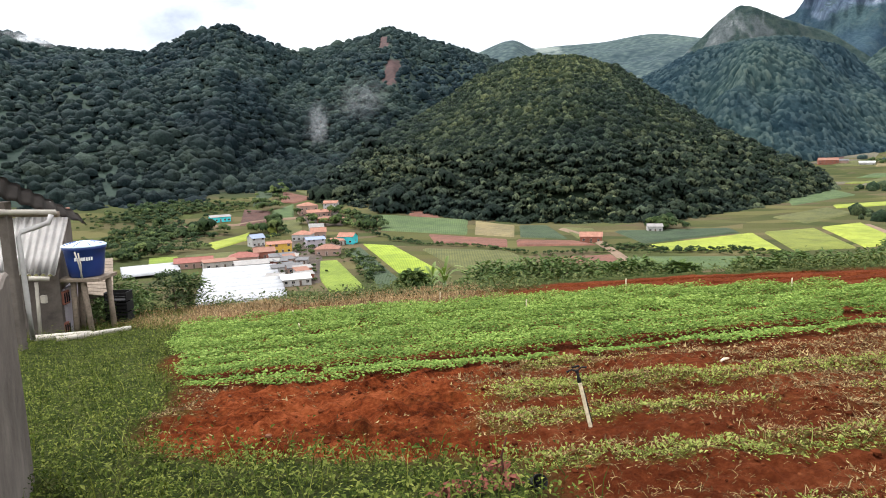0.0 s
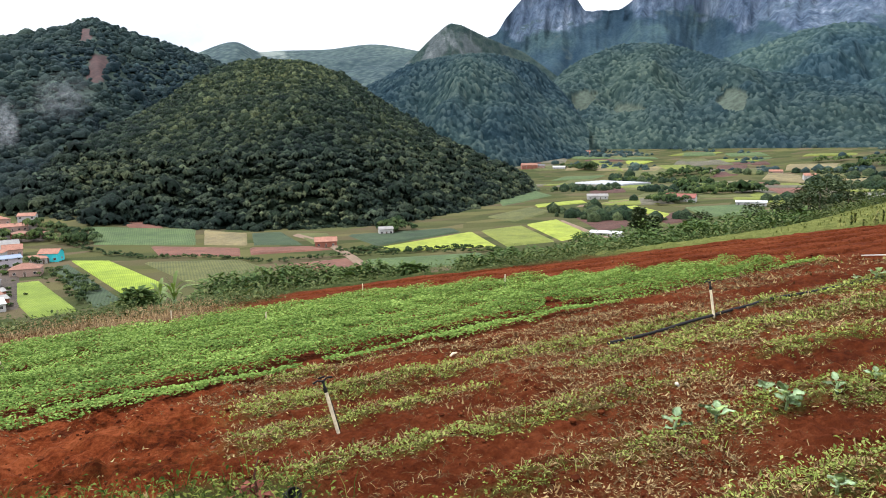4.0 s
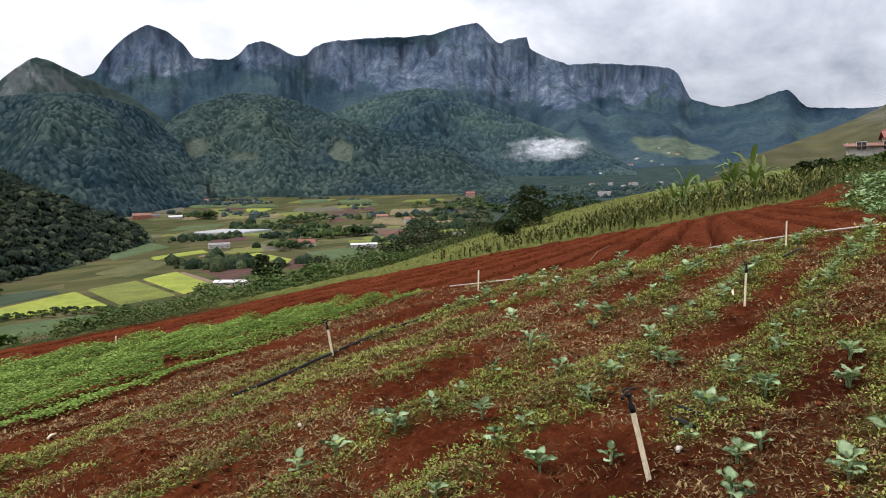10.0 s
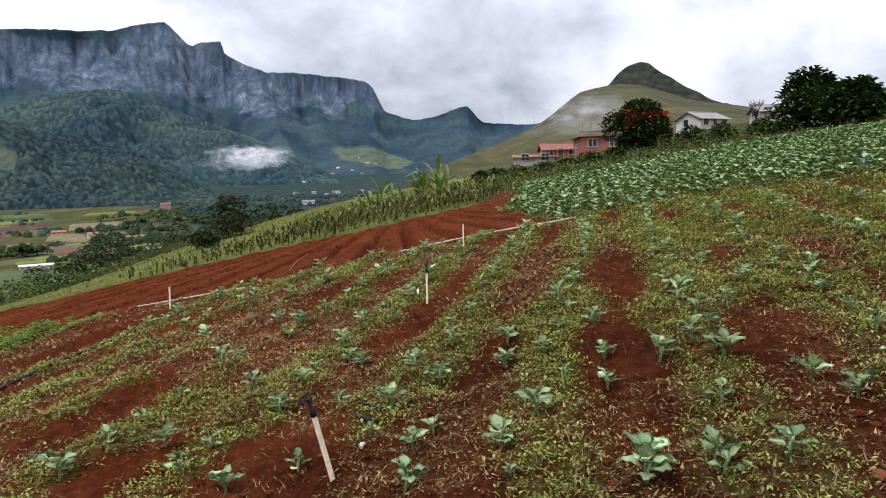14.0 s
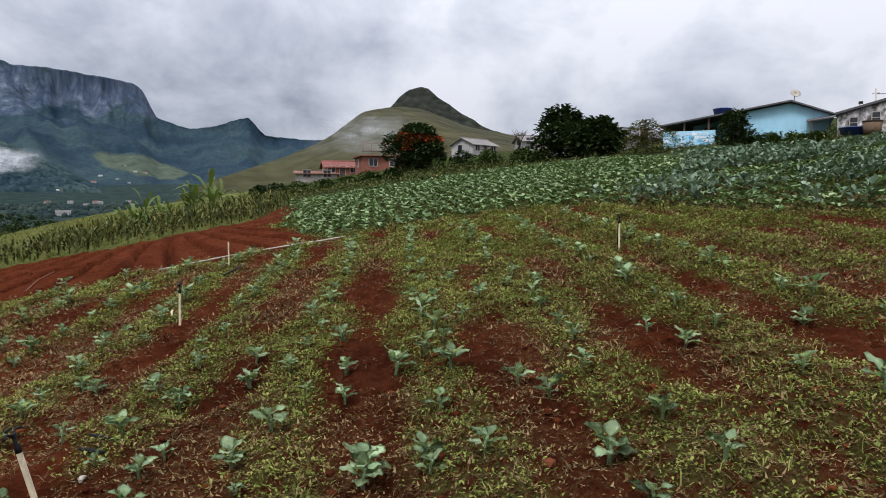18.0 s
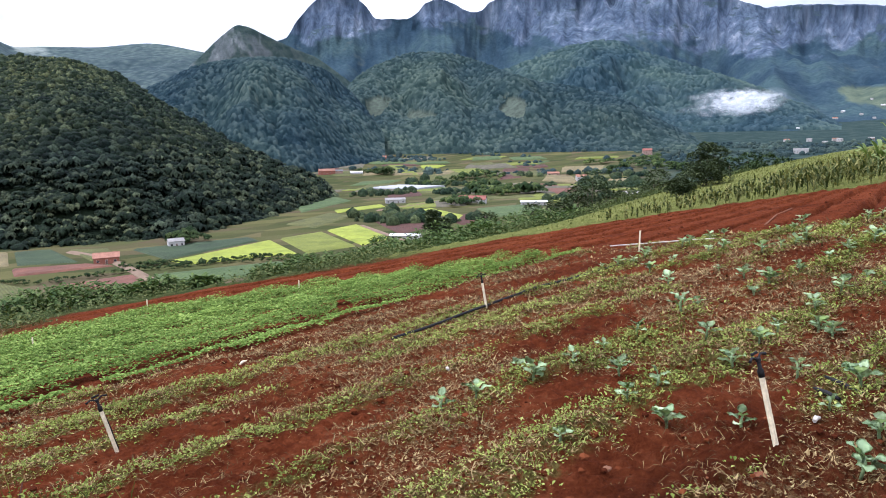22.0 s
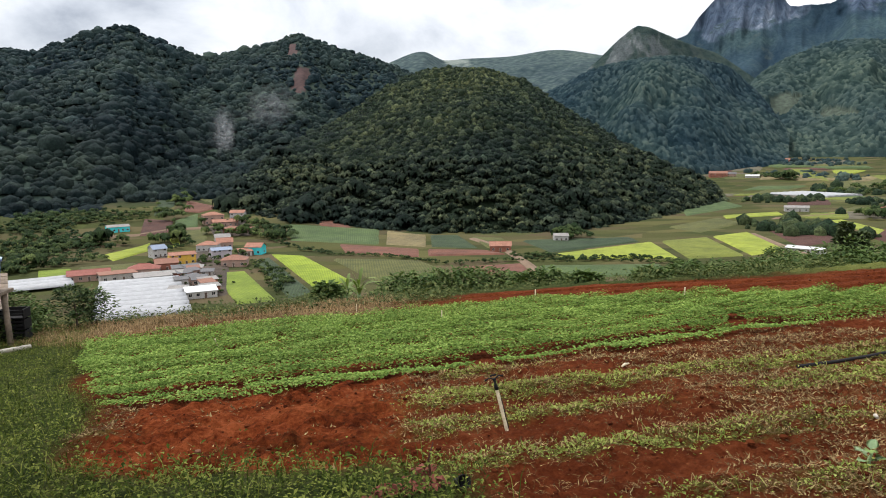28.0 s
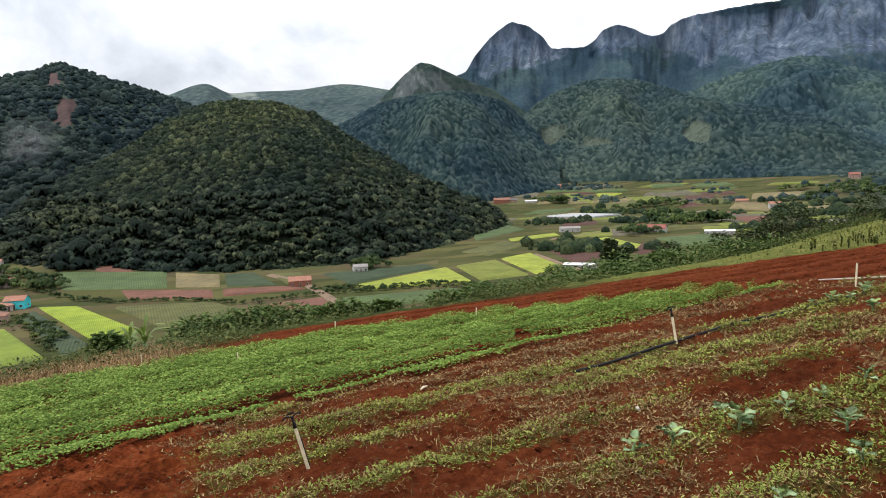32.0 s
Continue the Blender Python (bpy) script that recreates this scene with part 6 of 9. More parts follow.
def brassica(seed, leaves, size):
    g = random.Random(seed)
    ob = thing("broccoli_plant", Matrix(), "young grey-green broccoli plant in red soil", "plant", "broccoli plants")
    h = 0.105 * size
    part("stem", tube(bmesh.new(), [(0, 0, -0.03), (0.01, 0.0, h * 0.6), (0.0, 0.01, h)], [0.012, 0.011, 0.008], 6), STALK, ob)
    for k in range(leaves):
        a = k * 137.5 + g.uniform(-20, 20)
        L = size * g.uniform(0.085, 0.145) * (0.75 + 0.25 * (k < leaves - 2))
        bm = brassica_leaf(L, L * g.uniform(0.62, 0.84), seed * 10 + k)
        leaf = part("leaf", bm, BR_LEAF, ob)
        leaf.matrix_local = pose(0, 0, h * (0.35 + 0.65 * k / leaves), 0, -g.uniform(14, 52) - 22 * k / leaves, a)
    return ob


for k, (n, s) in enumerate(((5, 1.05), (7, 1.10), (8, 1.25), (5, 0.86), (6, 1.18))):
    b = brassica(300 + k, n, s)
    BRASSICA.append(b)
seen_plants = [(4.62, 3.72), (4.48, 3.12), (6.13, 2.17), (6.11, 2.63), (5.06, 2.47), (4.88, 1.90), (8.80, 4.35), (7.66, 2.71), (7.95, 2.37), (5.32, 1.23), (6.37, 1.36), (5.51, 0.72), (4.00, 0.55), (4.36, 1.04), (4.10, 1.11), (3.91, 1.79), (3.73, 2.19), (3.63, 1.03), (5.49, -0.04), (8.49, 0.30), (6.73, 0.05), (5.35, -0.44), (3.68, -0.57), (4.29, 4.08), (4.94, -0.06), (5.67, 3.80), (3.61, -0.23), (8.25, 5.14), (7.71, 3.66), (5.71, 3.08)]
more_plants = [(3.52, -0.60), (3.50, -0.24), (3.40, -1.53), (3.01, -1.97), (2.94, -1.58), (5.55, -0.05), (4.83, -1.32), (4.42, -1.46), (5.52, 0.74), (5.37, 1.24), (6.64, 1.43), (6.28, 0.82), (6.35, 2.38), (8.48, 0.32), (6.66, 0.06), (5.59, -2.58), (5.03, -2.67), (5.18, -3.73), (4.94, -4.24), (4.71, -1.77), (6.89, -1.15), (7.84, -1.45), (9.20, -1.24), (10.98, -0.77), (6.19, -4.13), (16.28, -7.96)]
big = {(5.35, -0.44), (3.01, -1.97), (3.40, -1.53), (3.61, -0.23)}
places = [(p, 1.25 if p in big else 1.0) for p in seen_plants + more_plants]
g = random.Random(5)
for row in range(-6, 5):
    for col in range(38):
        x, y = 3.2 + col * 0.41 + g.uniform(-0.12, 0.12), 2.65 - 1.15 * 0 + row * 1.15 + g.uniform(-0.14, 0.14)
        if math.hypot(x, y) < 3.4 or g.random() > 0.74 or math.hypot(x, y) > 16:
            continue
        if float(open_field(np.array([x]), np.array([y]))[0]) < 0.5 or (y > 4.4 and x < 9) or any(math.dist((x, y), p) < 0.34 for p, _ in places):
            continue
        places.append(((x, y), g.uniform(0.7, 1.25)))
for k, ((x, y), s) in enumerate(places):
    src = BRASSICA[k % 5]
    z = float(ground_z(np.array([x]), np.array([y]))[0])
    m = pose(x, y, z, g.uniform(-6, 6), g.uniform(-6, 6), g.uniform(0, 360))
    ob = src if k < 5 else copy_thing(src, m)
    if k < 5:
        ob.matrix_world = m
    s *= 0.86 + 0.14 * float(sstep(4.5, 8.0, math.hypot(x, y)))
    ob.scale = (s, s, s)


# ---------- trees and tall plants ----------
def leaf_cloud(centres, radii, n, leaf, g, wide=0.5, droop=0.0):
    """Leaves over several lumps of a crown, in its own space."""
    C, Rd = np.array(centres, float), np.array(radii, float)
    w = Rd[:, 0] ** 2
    i = g.choice(len(C), n, p=w / w.sum())
    d = g.normal(0, 1, (n, 3))
    d /= np.linalg.norm(d, axis=1)[:, None]
    d[:, 2] = np.where(d[:, 2] < -0.45, -d[:, 2], d[:, 2])
    P = C[i] + d * Rd[i] * (g.uniform(0.35, 1.08, n) ** 0.45)[:, None]
    yaw = np.arctan2(d[:, 1], d[:, 0]) + g.normal(0, 0.8, n)
    L = leaf * g.uniform(0.6, 1.4, n)
    return leaf_verts(P, yaw, g.uniform(-0.5, 0.7, n) - droop, L, L * wide * g.uniform(0.8, 1.2, n))


def tree(name, x, y, h, spread, mat, label, n=1500, leaf=0.22, bole=0.35, lumps=9, seed=1, group="", category="tree", wide=0.5, thin=1.0, sink=0.1):
    """A tapered trunk with limbs, and a crown of leaves in uneven lumps."""
    g = np.random.default_rng(seed)
    ob = thing(name, pose(x, y, gz(x, y) - sink, 0, 0, float(g.uniform(0, 360))), label, category, group)
    t = max(0.03, 0.022 * h) * thin
    bm = tube(bmesh.new(), [(0, 0, 0), (0.02 * h, 0.01 * h, 0.25 * h), (0.0, 0.03 * h, 0.55 * h), (0.02 * h, 0.02 * h, 0.85 * h)], [t * 1.25, t, t * 0.7, t * 0.25], 7)
    cs, rs = [], []
    for k in range(lumps):
        a, f = k * 2.4 + g.uniform(-0.5, 0.5), (k + 0.5) / lumps
        zc = h * (bole + (0.93 - bole) * f)
        out = spread * (0.62 * math.sin(math.pi * min(1, 0.18 + 0.85 * f)) + 0.05) * g.uniform(0.6, 1.15)
        c = (math.cos(a) * out, math.sin(a) * out, zc)
        rr = spread * g.uniform(0.34, 0.55)
        cs.append(c)
        rs.append((rr, rr, rr * g.uniform(0.6, 0.95)))
        z0 = h * max(0.12, bole * 0.7) + (zc - h * bole) * 0.5
        tube(bm, [(0.01 * h, 0.015 * h, z0), (c[0] * 0.5, c[1] * 0.5, (z0 + zc) / 2), (c[0] * 0.9, c[1] * 0.9, zc)], [t * 0.5, t * 0.33, t * 0.14], 5)
    part("trunk", bm, BARK, ob, "brown trunk and limbs")
    V, F = leaf_cloud(cs, rs, n, leaf, g, wide)
    cr = new("crown", mesh_np("crown", V, F, [mat], False))
    cr.parent = ob
    return ob


BUSH_LEAF = leaf_mat("bush_leaves", (0.030, 0.055, 0.016), (0.058, 0.092, 0.026), (0.11, 0.145, 0.05), 0.75, 0.1, 0.5, 0.1)
TREE_LEAF = leaf_mat("dark_tree_leaves", (0.014, 0.028, 0.010), (0.028, 0.050, 0.016), (0.06, 0.085, 0.03), 0.75, 0.1, 0.4, 0.08)
GUM_LEAF = leaf_mat("grey_tree_leaves", (0.022, 0.034, 0.015), (0.040, 0.055, 0.024), (0.075, 0.092, 0.042), 0.75, 0.1, 0.4, 0.1)
FLOWER = leaf_mat("orange_red_blossom", (0.16, 0.030, 0.012), (0.34, 0.065, 0.022), (0.52, 0.13, 0.045), 0.6, 0.25, 1.0, 0.15)
BANANA_LEAF = leaf_mat("banana_leaves", (0.070, 0.105, 0.030), (0.14, 0.185, 0.052), (0.27, 0.31, 0.11), 0.6, 0.2, 0.6, 0.2)
EYE = -0.1


def by_top(name, key, r, spread, mat, label, **kw):
    """A tree whose top shows at a bearing and elevation, standing at range r."""
    az, el = key
    x, y = spot(az, r=r)
    h = max(0.8, r * math.tan(radians(el)) + EYE - gz(x, y))
    return tree(name, x, y, h, spread, mat, label, **kw)


for k, (key, r, sp_) in enumerate((((29.81, -9.75), 34, 1.7), ((32.28, -8.80), 35, 1.9), ((34.78, -8.27), 36, 2.0), ((37.09, -7.69), 37, 2.0), ((40.11, -7.60), 37, 2.1), ((42.95, -6.86), 39, 2.2), ((45.57, -6.28), 41, 2.1), ((47.71, -5.73), 43, 2.2), ((49.83, -5.54), 44, 2.0),
                                   ((33.69, -7.29), 42, 2.2), ((38.75, -6.61), 46, 2.4), ((41.56, -6.25), 48, 2.3), ((44.87, -5.65), 50, 2.4), ((42.44, -8.25), 34, 1.8), ((26.98, -10.57), 32, 1.3), ((24.47, -10.85), 31, 1.0), ((18.98, -10.90), 31, 0.9), ((14.32, -10.91), 31, 0.9),
                                   ((4.53, -10.49), 33, 1.9), ((6.66, -10.23), 34, 1.9), ((9.01, -9.96), 34, 2.0), ((11.55, -9.77), 35, 2.0), ((13.60, -10.29), 34, 1.6), ((-2.41, -11.09), 27, 0.7), ((16.06, -10.52), 32, 1.4))):
    by_top("hillside_shrub", key, r, sp_, BUSH_LEAF, "leafy green shrub on the slope below the field", n=1150, leaf=0.27, bole=0.12, lumps=9, seed=500 + k, group="hillside shrubs", category="shrub")
for k, (key, r, sp_) in enumerate((((37.90, -4.71), 52, 0.8), ((38.89, -5.31), 53, 0.8), ((42.54, -5.11), 58, 1.8), ((46.32, -4.61), 60, 2.4), ((48.45, -4.33), 58, 2.2), ((50.99, -1.90), 72, 3.4), ((52.23, -2.87), 70, 3.0), ((53.62, -3.50), 74, 2.4), ((49.88, -3.10), 66, 2.6), ((55.71, -2.00), 90, 3.2), ((55.01, -3.06), 84, 2.8))):
    by_top("slender_tree", key, r, sp_, GUM_LEAF, "slender grey-green tree rising behind the brow", n=2200, leaf=0.36, bole=0.3, lumps=11, seed=540 + k, group="slender trees", thin=0.8)
for k, (key, r, sp_) in enumerate((((59.80, -0.14), 47, 1.5), ((59.55, -1.90), 45, 1.5), ((57.90, -3.55), 37, 0.9), ((56.20, -1.70), 100, 3.2), ((56.9, -2.6), 98, 2.6), ((61.30, -0.42), 150, 4.6), ((62.5, -0.30), 150, 4.6), ((63.7, -0.45), 155, 4.8), ((64.9, -0.85), 150, 4.2), ((62.96, -1.01), 140, 5.0))):
    by_top("hillside_tree", key, r, sp_, GUM_LEAF if k < 5 else TREE_LEAF, "dark olive-green tree on the grassy hillside", n=2600, leaf=0.26 * r / 60, bole=0.25, lumps=9, seed=560 + k, group="hillside trees")
for k, (key, r, sp_) in enumerate((((-21.23, -9.17), 25, 1.0), ((-20.12, -9.44), 25.5, 0.9), ((-25.00, -9.11), 24, 1.1), ((-23.89, -10.09), 25, 0.8), ((-25.93, -10.72), 22, 0.8))):
    by_top("garden_tree", key, r, sp_, BUSH_LEAF if k != 0 else TREE_LEAF, "small leafy tree at the edge of the field", n=1100, leaf=0.13, bole=0.22, lumps=8, seed=580 + k, group="garden trees")


def banana(x, y, h, seed, leaves=14):
    g = random.Random(seed)
    ob = thing("banana_plant", pose(x, y, gz(x, y) - 0.05, 0, 0, g.uniform(0, 360)), "banana plant with long torn green leaves", "banana plant", "banana plants")
    part("trunk", tube(bmesh.new(), [(0, 0, 0), (0.02, 0, 0.2 * h), (0, 0.02, 0.40 * h)], [0.10, 0.08, 0.05], 8), STALK, ob, "pale green stalk")
    for k in range(leaves):
        a, L = k * 2.4 + g.uniform(-0.3, 0.3), h * g.uniform(0.55, 0.85)
        rise = g.uniform(0.55, 1.4)
        bm = bmesh.new()
        rows = []
        for i in range(9):
            t = i / 8
            px = L * t * math.cos(rise) * (0.8 + 0.5 * t) + 0.04
            pz = (0.16 + 0.03 * k) * h + L * (math.sin(rise) * t - (0.20 + 0.35 * math.cos(rise)) * t ** 2.4)
            w = L * 0.075 * math.sin(math.pi * min(1, max(0.0, (t - 0.12) / 0.86))) ** 0.6 * (1 if i % 2 else 0.72) + 0.012
            rows.append([bm.verts.new((px * math.cos(a) - q * w * math.sin(a), px * math.sin(a) + q * w * math.cos(a), pz + abs(q) * w * (0.45 if rise > 1 else 0.15))) for q in (-1, 0, 1)])
        for p, q in zip(rows, rows[1:]):
            for j in (0, 1):
                bm.faces.new((p[j], p[j + 1], q[j + 1], q[j]))
        part("leaf", bm, BANANA_LEAF, ob)
    return ob


def banana_top(key, r, seed):
    x, y = spot(key[0], r=r)
    banana(x, y, max(1.2, (r * math.tan(radians(key[1])) + EYE - gz(x, y)) / 0.80), seed)


for k, (key, r) in enumerate((((0.25, -9.85), 27), ((-0.71, -10.20), 28), ((76.70, 1.83), 38), ((75.59, 1.13), 37), ((77.63, 1.32), 39), ((77.00, 0.79), 36.5), ((74.98, 0.78), 38), ((72.05, 0.33), 35), ((71.28, -0.18), 34), ((73.77, -0.17), 36), ((73.00, 0.12), 37), ((70.52, -0.51), 34), ((94.44, 2.98), 62), ((95.47, 2.85), 62), ((98.04, 3.09), 60))):
    banana_top(key, r, 600 + k)


def build_corn():
    def zone(x, y):
        az, r = np.degrees(np.arctan2(x, y)), np.hypot(x, y)
        return (1 - furrow_mask(x, y)) * upper_land(x, y) * sstep(50, 55, az) * sstep(1.5, -1.5, r - np.interp(az, [50, 56, 61, 65, 70, 80], [24.5, 28, 31.5, 35, 39, 40]))
    gx, gy = np.meshgrid(np.arange(15, 46, 0.42), np.arange(2, 27, 0.55))
    g = np.random.default_rng(83)
    x, y = gx.ravel() + g.normal(0, 0.14, gx.size), gy.ravel() + g.normal(0, 0.14, gx.size)
    k = g.uniform(0, 1, len(x)) < zone(x, y) * 0.95
    x, y = x[k], y[k]
    per = 9
    i = np.repeat(np.arange(len(x)), per)
    h = np.repeat(g.uniform(0.6, 1.15, len(x)) * (0.34 + 0.44 * sstep(58, 71, np.degrees(np.arctan2(x, y)))), per)
    lv = np.tile(np.linspace(0.15, 0.9, per), len(x))
    z = ground_z(x, y)[i]
    V1, F1 = blade_verts(np.stack([x[i], y[i], z + lv * h], 1), g.uniform(0, 6.28, len(i)), g.uniform(0.3, 1.0, len(i)), h * g.uniform(0.35, 0.55, len(i)), g.uniform(0.05, 0.085, len(i)))
    V2, F2 = blade_verts(np.stack([x, y, ground_z(x, y) - 0.05], 1), g.uniform(0, 6.28, len(x)), np.full(len(x), 0.03), h[::per] * 1.15, np.full(len(x), 0.04))
    stuff("corn_crop", np.concatenate([V1, V2]), np.concatenate([F1, F2 + len(V1)]), CORN_LEAF, "rows of yellowing corn above the ploughed field", "crop")
    # rough grass of the slope beyond the corn
    x, y, g = sow(34000, 13, 84, 2, 46, lambda x, y: (1 - furrow_mask(x, y)) * upper_land(x, y) * sstep(3, -3, np.hypot(x, y) - smooth_keys(BROW, np.degrees(np.arctan2(x, y)))), 84)
    V, F = blade_verts(np.stack([x, y, ground_z(x, y) - 0.03], 1), g.uniform(0, 6.28, len(x)), g.uniform(0.1, 0.9, len(x)), g.uniform(0.08, 0.24, len(x)), g.uniform(0.03, 0.07, len(x)))
    stuff("slope_grass", V, F, LEA_GRASS, "rough yellow-green grass on the hillside", "grass")


build_corn()

# ---------- buildings ----------
PLASTER = {
    "white": plain("white_plaster", (0.37, 0.355, 0.335), 0.9, 0.15, scale=1.5, vary=0.2, bump=0.2),
    "yellow": plain("yellow_plaster", (0.55, 0.34, 0.06), 0.85, 0.2, scale=1.5),
    "cyan": plain("turquoise_plaster", (0.06, 0.48, 0.52), 0.85, 0.2, scale=1.5),
    "pink": plain("pink_plaster", (0.30, 0.20, 0.16), 0.9, 0.15, scale=1.5),
    "grey": plain("grey_render", (0.34, 0.31, 0.28), 0.92, 0.15, scale=2.0, vary=0.3, bump=0.3),
    "brick": plain("hollow_brick", (0.24, 0.095, 0.065), 0.92, 0.15, scale=3.0, vary=0.3),
    "blue": plain("light_blue_paint", (0.36, 0.62, 0.74), 0.8, 0.2, scale=1.2, vary=0.15),
    "lilac": plain("pale_lilac_plaster", (0.36, 0.32, 0.34), 0.9, 0.15, scale=1.5),
}
ROOFS = {
    "tile": plain("clay_tile", (0.24, 0.115, 0.078), 0.85, 0.2, scale=2.5, vary=0.35, bump=0.4),
    "red": plain("red_roof", (0.20, 0.075, 0.058), 0.85, 0.2, scale=2.5, vary=0.3, bump=0.4),
    "fibre": plain("fibre_cement", (0.22, 0.205, 0.19), 0.9, 0.15, scale=2.0, vary=0.3, bump=0.3),
    "dark": plain("dark_roof", (0.10, 0.095, 0.095), 0.8, 0.25, scale=2.0, vary=0.3),
    "brown": plain("brown_roof", (0.20, 0.10, 0.07), 0.88, 0.2, scale=2.0, vary=0.3),
    "blue": plain("blue_grey_roof", (0.17, 0.20, 0.26), 0.7, 0.3, scale=2.0, vary=0.2),
    "white": plain("white_roof", (0.46, 0.45, 0.44), 0.7, 0.3, scale=2.0, vary=0.15),
}
GLASS = plain("dark_window_glass", (0.02, 0.022, 0.026), 0.15, 0.6, scale=2)
FRAME = plain("window_frame", (0.45, 0.40, 0.36), 0.7, 0.3, scale=6)
DOOR = plain("door_leaf", (0.10, 0.065, 0.05), 0.7, 0.3, scale=6)


def slab(bm, pts, th):
    """A thick sheet: the outline pts, thickened downward."""
    top = [bm.verts.new(p) for p in pts]
    bot = [bm.verts.new((p[0], p[1], p[2] - th)) for p in pts]
    bm.faces.new(top)
    bm.faces.new(bot[::-1])
    for i in range(len(pts)):
        j = (i + 1) % len(pts)
        bm.faces.new((top[j], top[i], bot[i], bot[j]))
    return bm


def house(x, y, yaw, w, d, h, rise, wall, roof, label, windows=3, door=True, kind="gable", over=0.4, sink=1.2, wh=1.0):
    """A house, ridge along its local x axis, front to local -y, on its footing."""
    z = min(gz(x + dx, y + dy) for dx in (-w / 3, w / 3) for dy in (-d / 3, d / 3))
    z = max(z, gz(x, y) - 0.8)
    ob = thing("house", pose(x, y, z, 0, 0, yaw), label, "house", "houses")
    bm = bmesh.new()
    b = -sink
    if kind == "gable":
        ring = lambda sx: [(sx, -d / 2, b), (sx, d / 2, b), (sx, d / 2, h), (sx, 0, h + rise), (sx, -d / 2, h)]
    elif kind == "shed":
        ring = lambda sx: [(sx, -d / 2, b), (sx, d / 2, b), (sx, d / 2, h + rise), (sx, 0, h + rise / 2), (sx, -d / 2, h)]
    else:
        ring = lambda sx: [(sx, -d / 2, b), (sx, d / 2, b), (sx, d / 2, h), (sx, 0, h + 0.01), (sx, -d / 2, h)]
    A, B = [bm.verts.new(p) for p in ring(-w / 2)], [bm.verts.new(p) for p in ring(w / 2)]
    bm.faces.new(A[::-1])
    bm.faces.new(B)
    for i in range(5):
        bm.faces.new((A[i], A[(i + 1) % 5], B[(i + 1) % 5], B[i]))
    bmesh.ops.recalc_face_normals(bm, faces=bm.faces)
    part("wall", bm, PLASTER[wall], ob)
    e, o = over, 0.10
    X = w / 2 + e
    if kind == "hip":
        Y = d / 2 + e
        bm = bmesh.new()
        lo = [bm.verts.new(p) for p in ((-X, -Y, h + o), (X, -Y, h + o), (X, Y, h + o), (-X, Y, h + o))]
        hi = [bm.verts.new((q * max(0.6, X - Y), 0, h + rise + o)) for q in (-1, 1)]
        for q in ((lo[0], lo[1], hi[1], hi[0]), (lo[1], lo[2], hi[1]), (lo[2], lo[3], hi[0], hi[1]), (lo[3], lo[0], hi[0]), lo[::-1]):
            bm.faces.new(q)
        part("roof", bm, ROOFS[roof], ob)
        part("ridge_cap", tube(bmesh.new(), [hi_co for hi_co in ((-max(0.6, X - Y), 0, h + rise + o), (max(0.6, X - Y), 0, h + rise + o))], 0.14, 8), ROOFS[roof], ob)
    elif kind == "gable":
        k = rise / (d / 2)
        for s in (-1, 1):
            pts = [(-X, 0, h + rise + o), (X, 0, h + rise + o), (X, s * (d / 2 + e), h + o - k * e), (-X, s * (d / 2 + e), h + o - k * e)]
            bm = slab(bmesh.new(), pts if s < 0 else pts[::-1], 0.09)
            bmesh.ops.recalc_face_normals(bm, faces=bm.faces)
            part("roof_slope", bm, ROOFS[roof], ob)
        part("ridge_cap", tube(bmesh.new(), [(-X, 0, h + rise + o), (X, 0, h + rise + o)], 0.12, 8), ROOFS[roof], ob)
    elif kind == "shed":
        k = rise / d
        bm = slab(bmesh.new(), [(-X, -d / 2 - e, h + o - k * e), (X, -d / 2 - e, h + o - k * e), (X, d / 2 + e, h + rise + o + k * e), (-X, d / 2 + e, h + rise + o + k * e)], 0.09)
        part("roof_slope", bm, ROOFS[roof], ob)
    else:
        part("roof", boxes((0, 0, h + 0.12, w + 2 * e, d + 2 * e, 0.2), bevel=0.02), ROOFS[roof], ob)
    n = windows + (1 if door else 0)
    for i in range(n):
        px = -w / 2 + w * (i + 0.5) / n
        if door and i == n // 2:
            dr = part("door", boxes((px, -d / 2 - 0.02, 1.0, 0.85, 0.06, 2.0), bevel=0.01), DOOR, ob, "dark door")
            part("door_frame", boxes((px - 0.47, -d / 2 - 0.03, 1.02, 0.08, 0.1, 2.1), (px + 0.47, -d / 2 - 0.03, 1.02, 0.08, 0.1, 2.1), (px, -d / 2 - 0.03, 2.08, 1.0, 0.1, 0.08)), FRAME, dr)
            continue
        floors = [1.45] if h < 4.2 else [1.45, 4.2]
        for zc in floors:
            wn = part("window", boxes((px, -d / 2 - 0.015, zc, 1.1, 0.03, wh), bevel=0.004), GLASS, ob, "dark window pane")
            part("window_frame", boxes((px - 0.58, -d / 2 - 0.03, zc, 0.07, 0.09, wh + 0.1), (px + 0.58, -d / 2 - 0.03, zc, 0.07, 0.09, wh + 0.1), (px, -d / 2 - 0.03, zc + wh / 2 + 0.03, 1.2, 0.09, 0.07), (px, -d / 2 - 0.03, zc - wh / 2 - 0.03, 1.2, 0.09, 0.07), (px, -d / 2 - 0.025, zc, 0.05, 0.05, wh)), FRAME, wn)
    for s in (-1, 1):
        wn = part("window", boxes((s * (w / 2 + 0.015), 0.1 * d, 1.45, 0.03, 1.0, 1.0), bevel=0.004), GLASS, ob, "dark window pane")
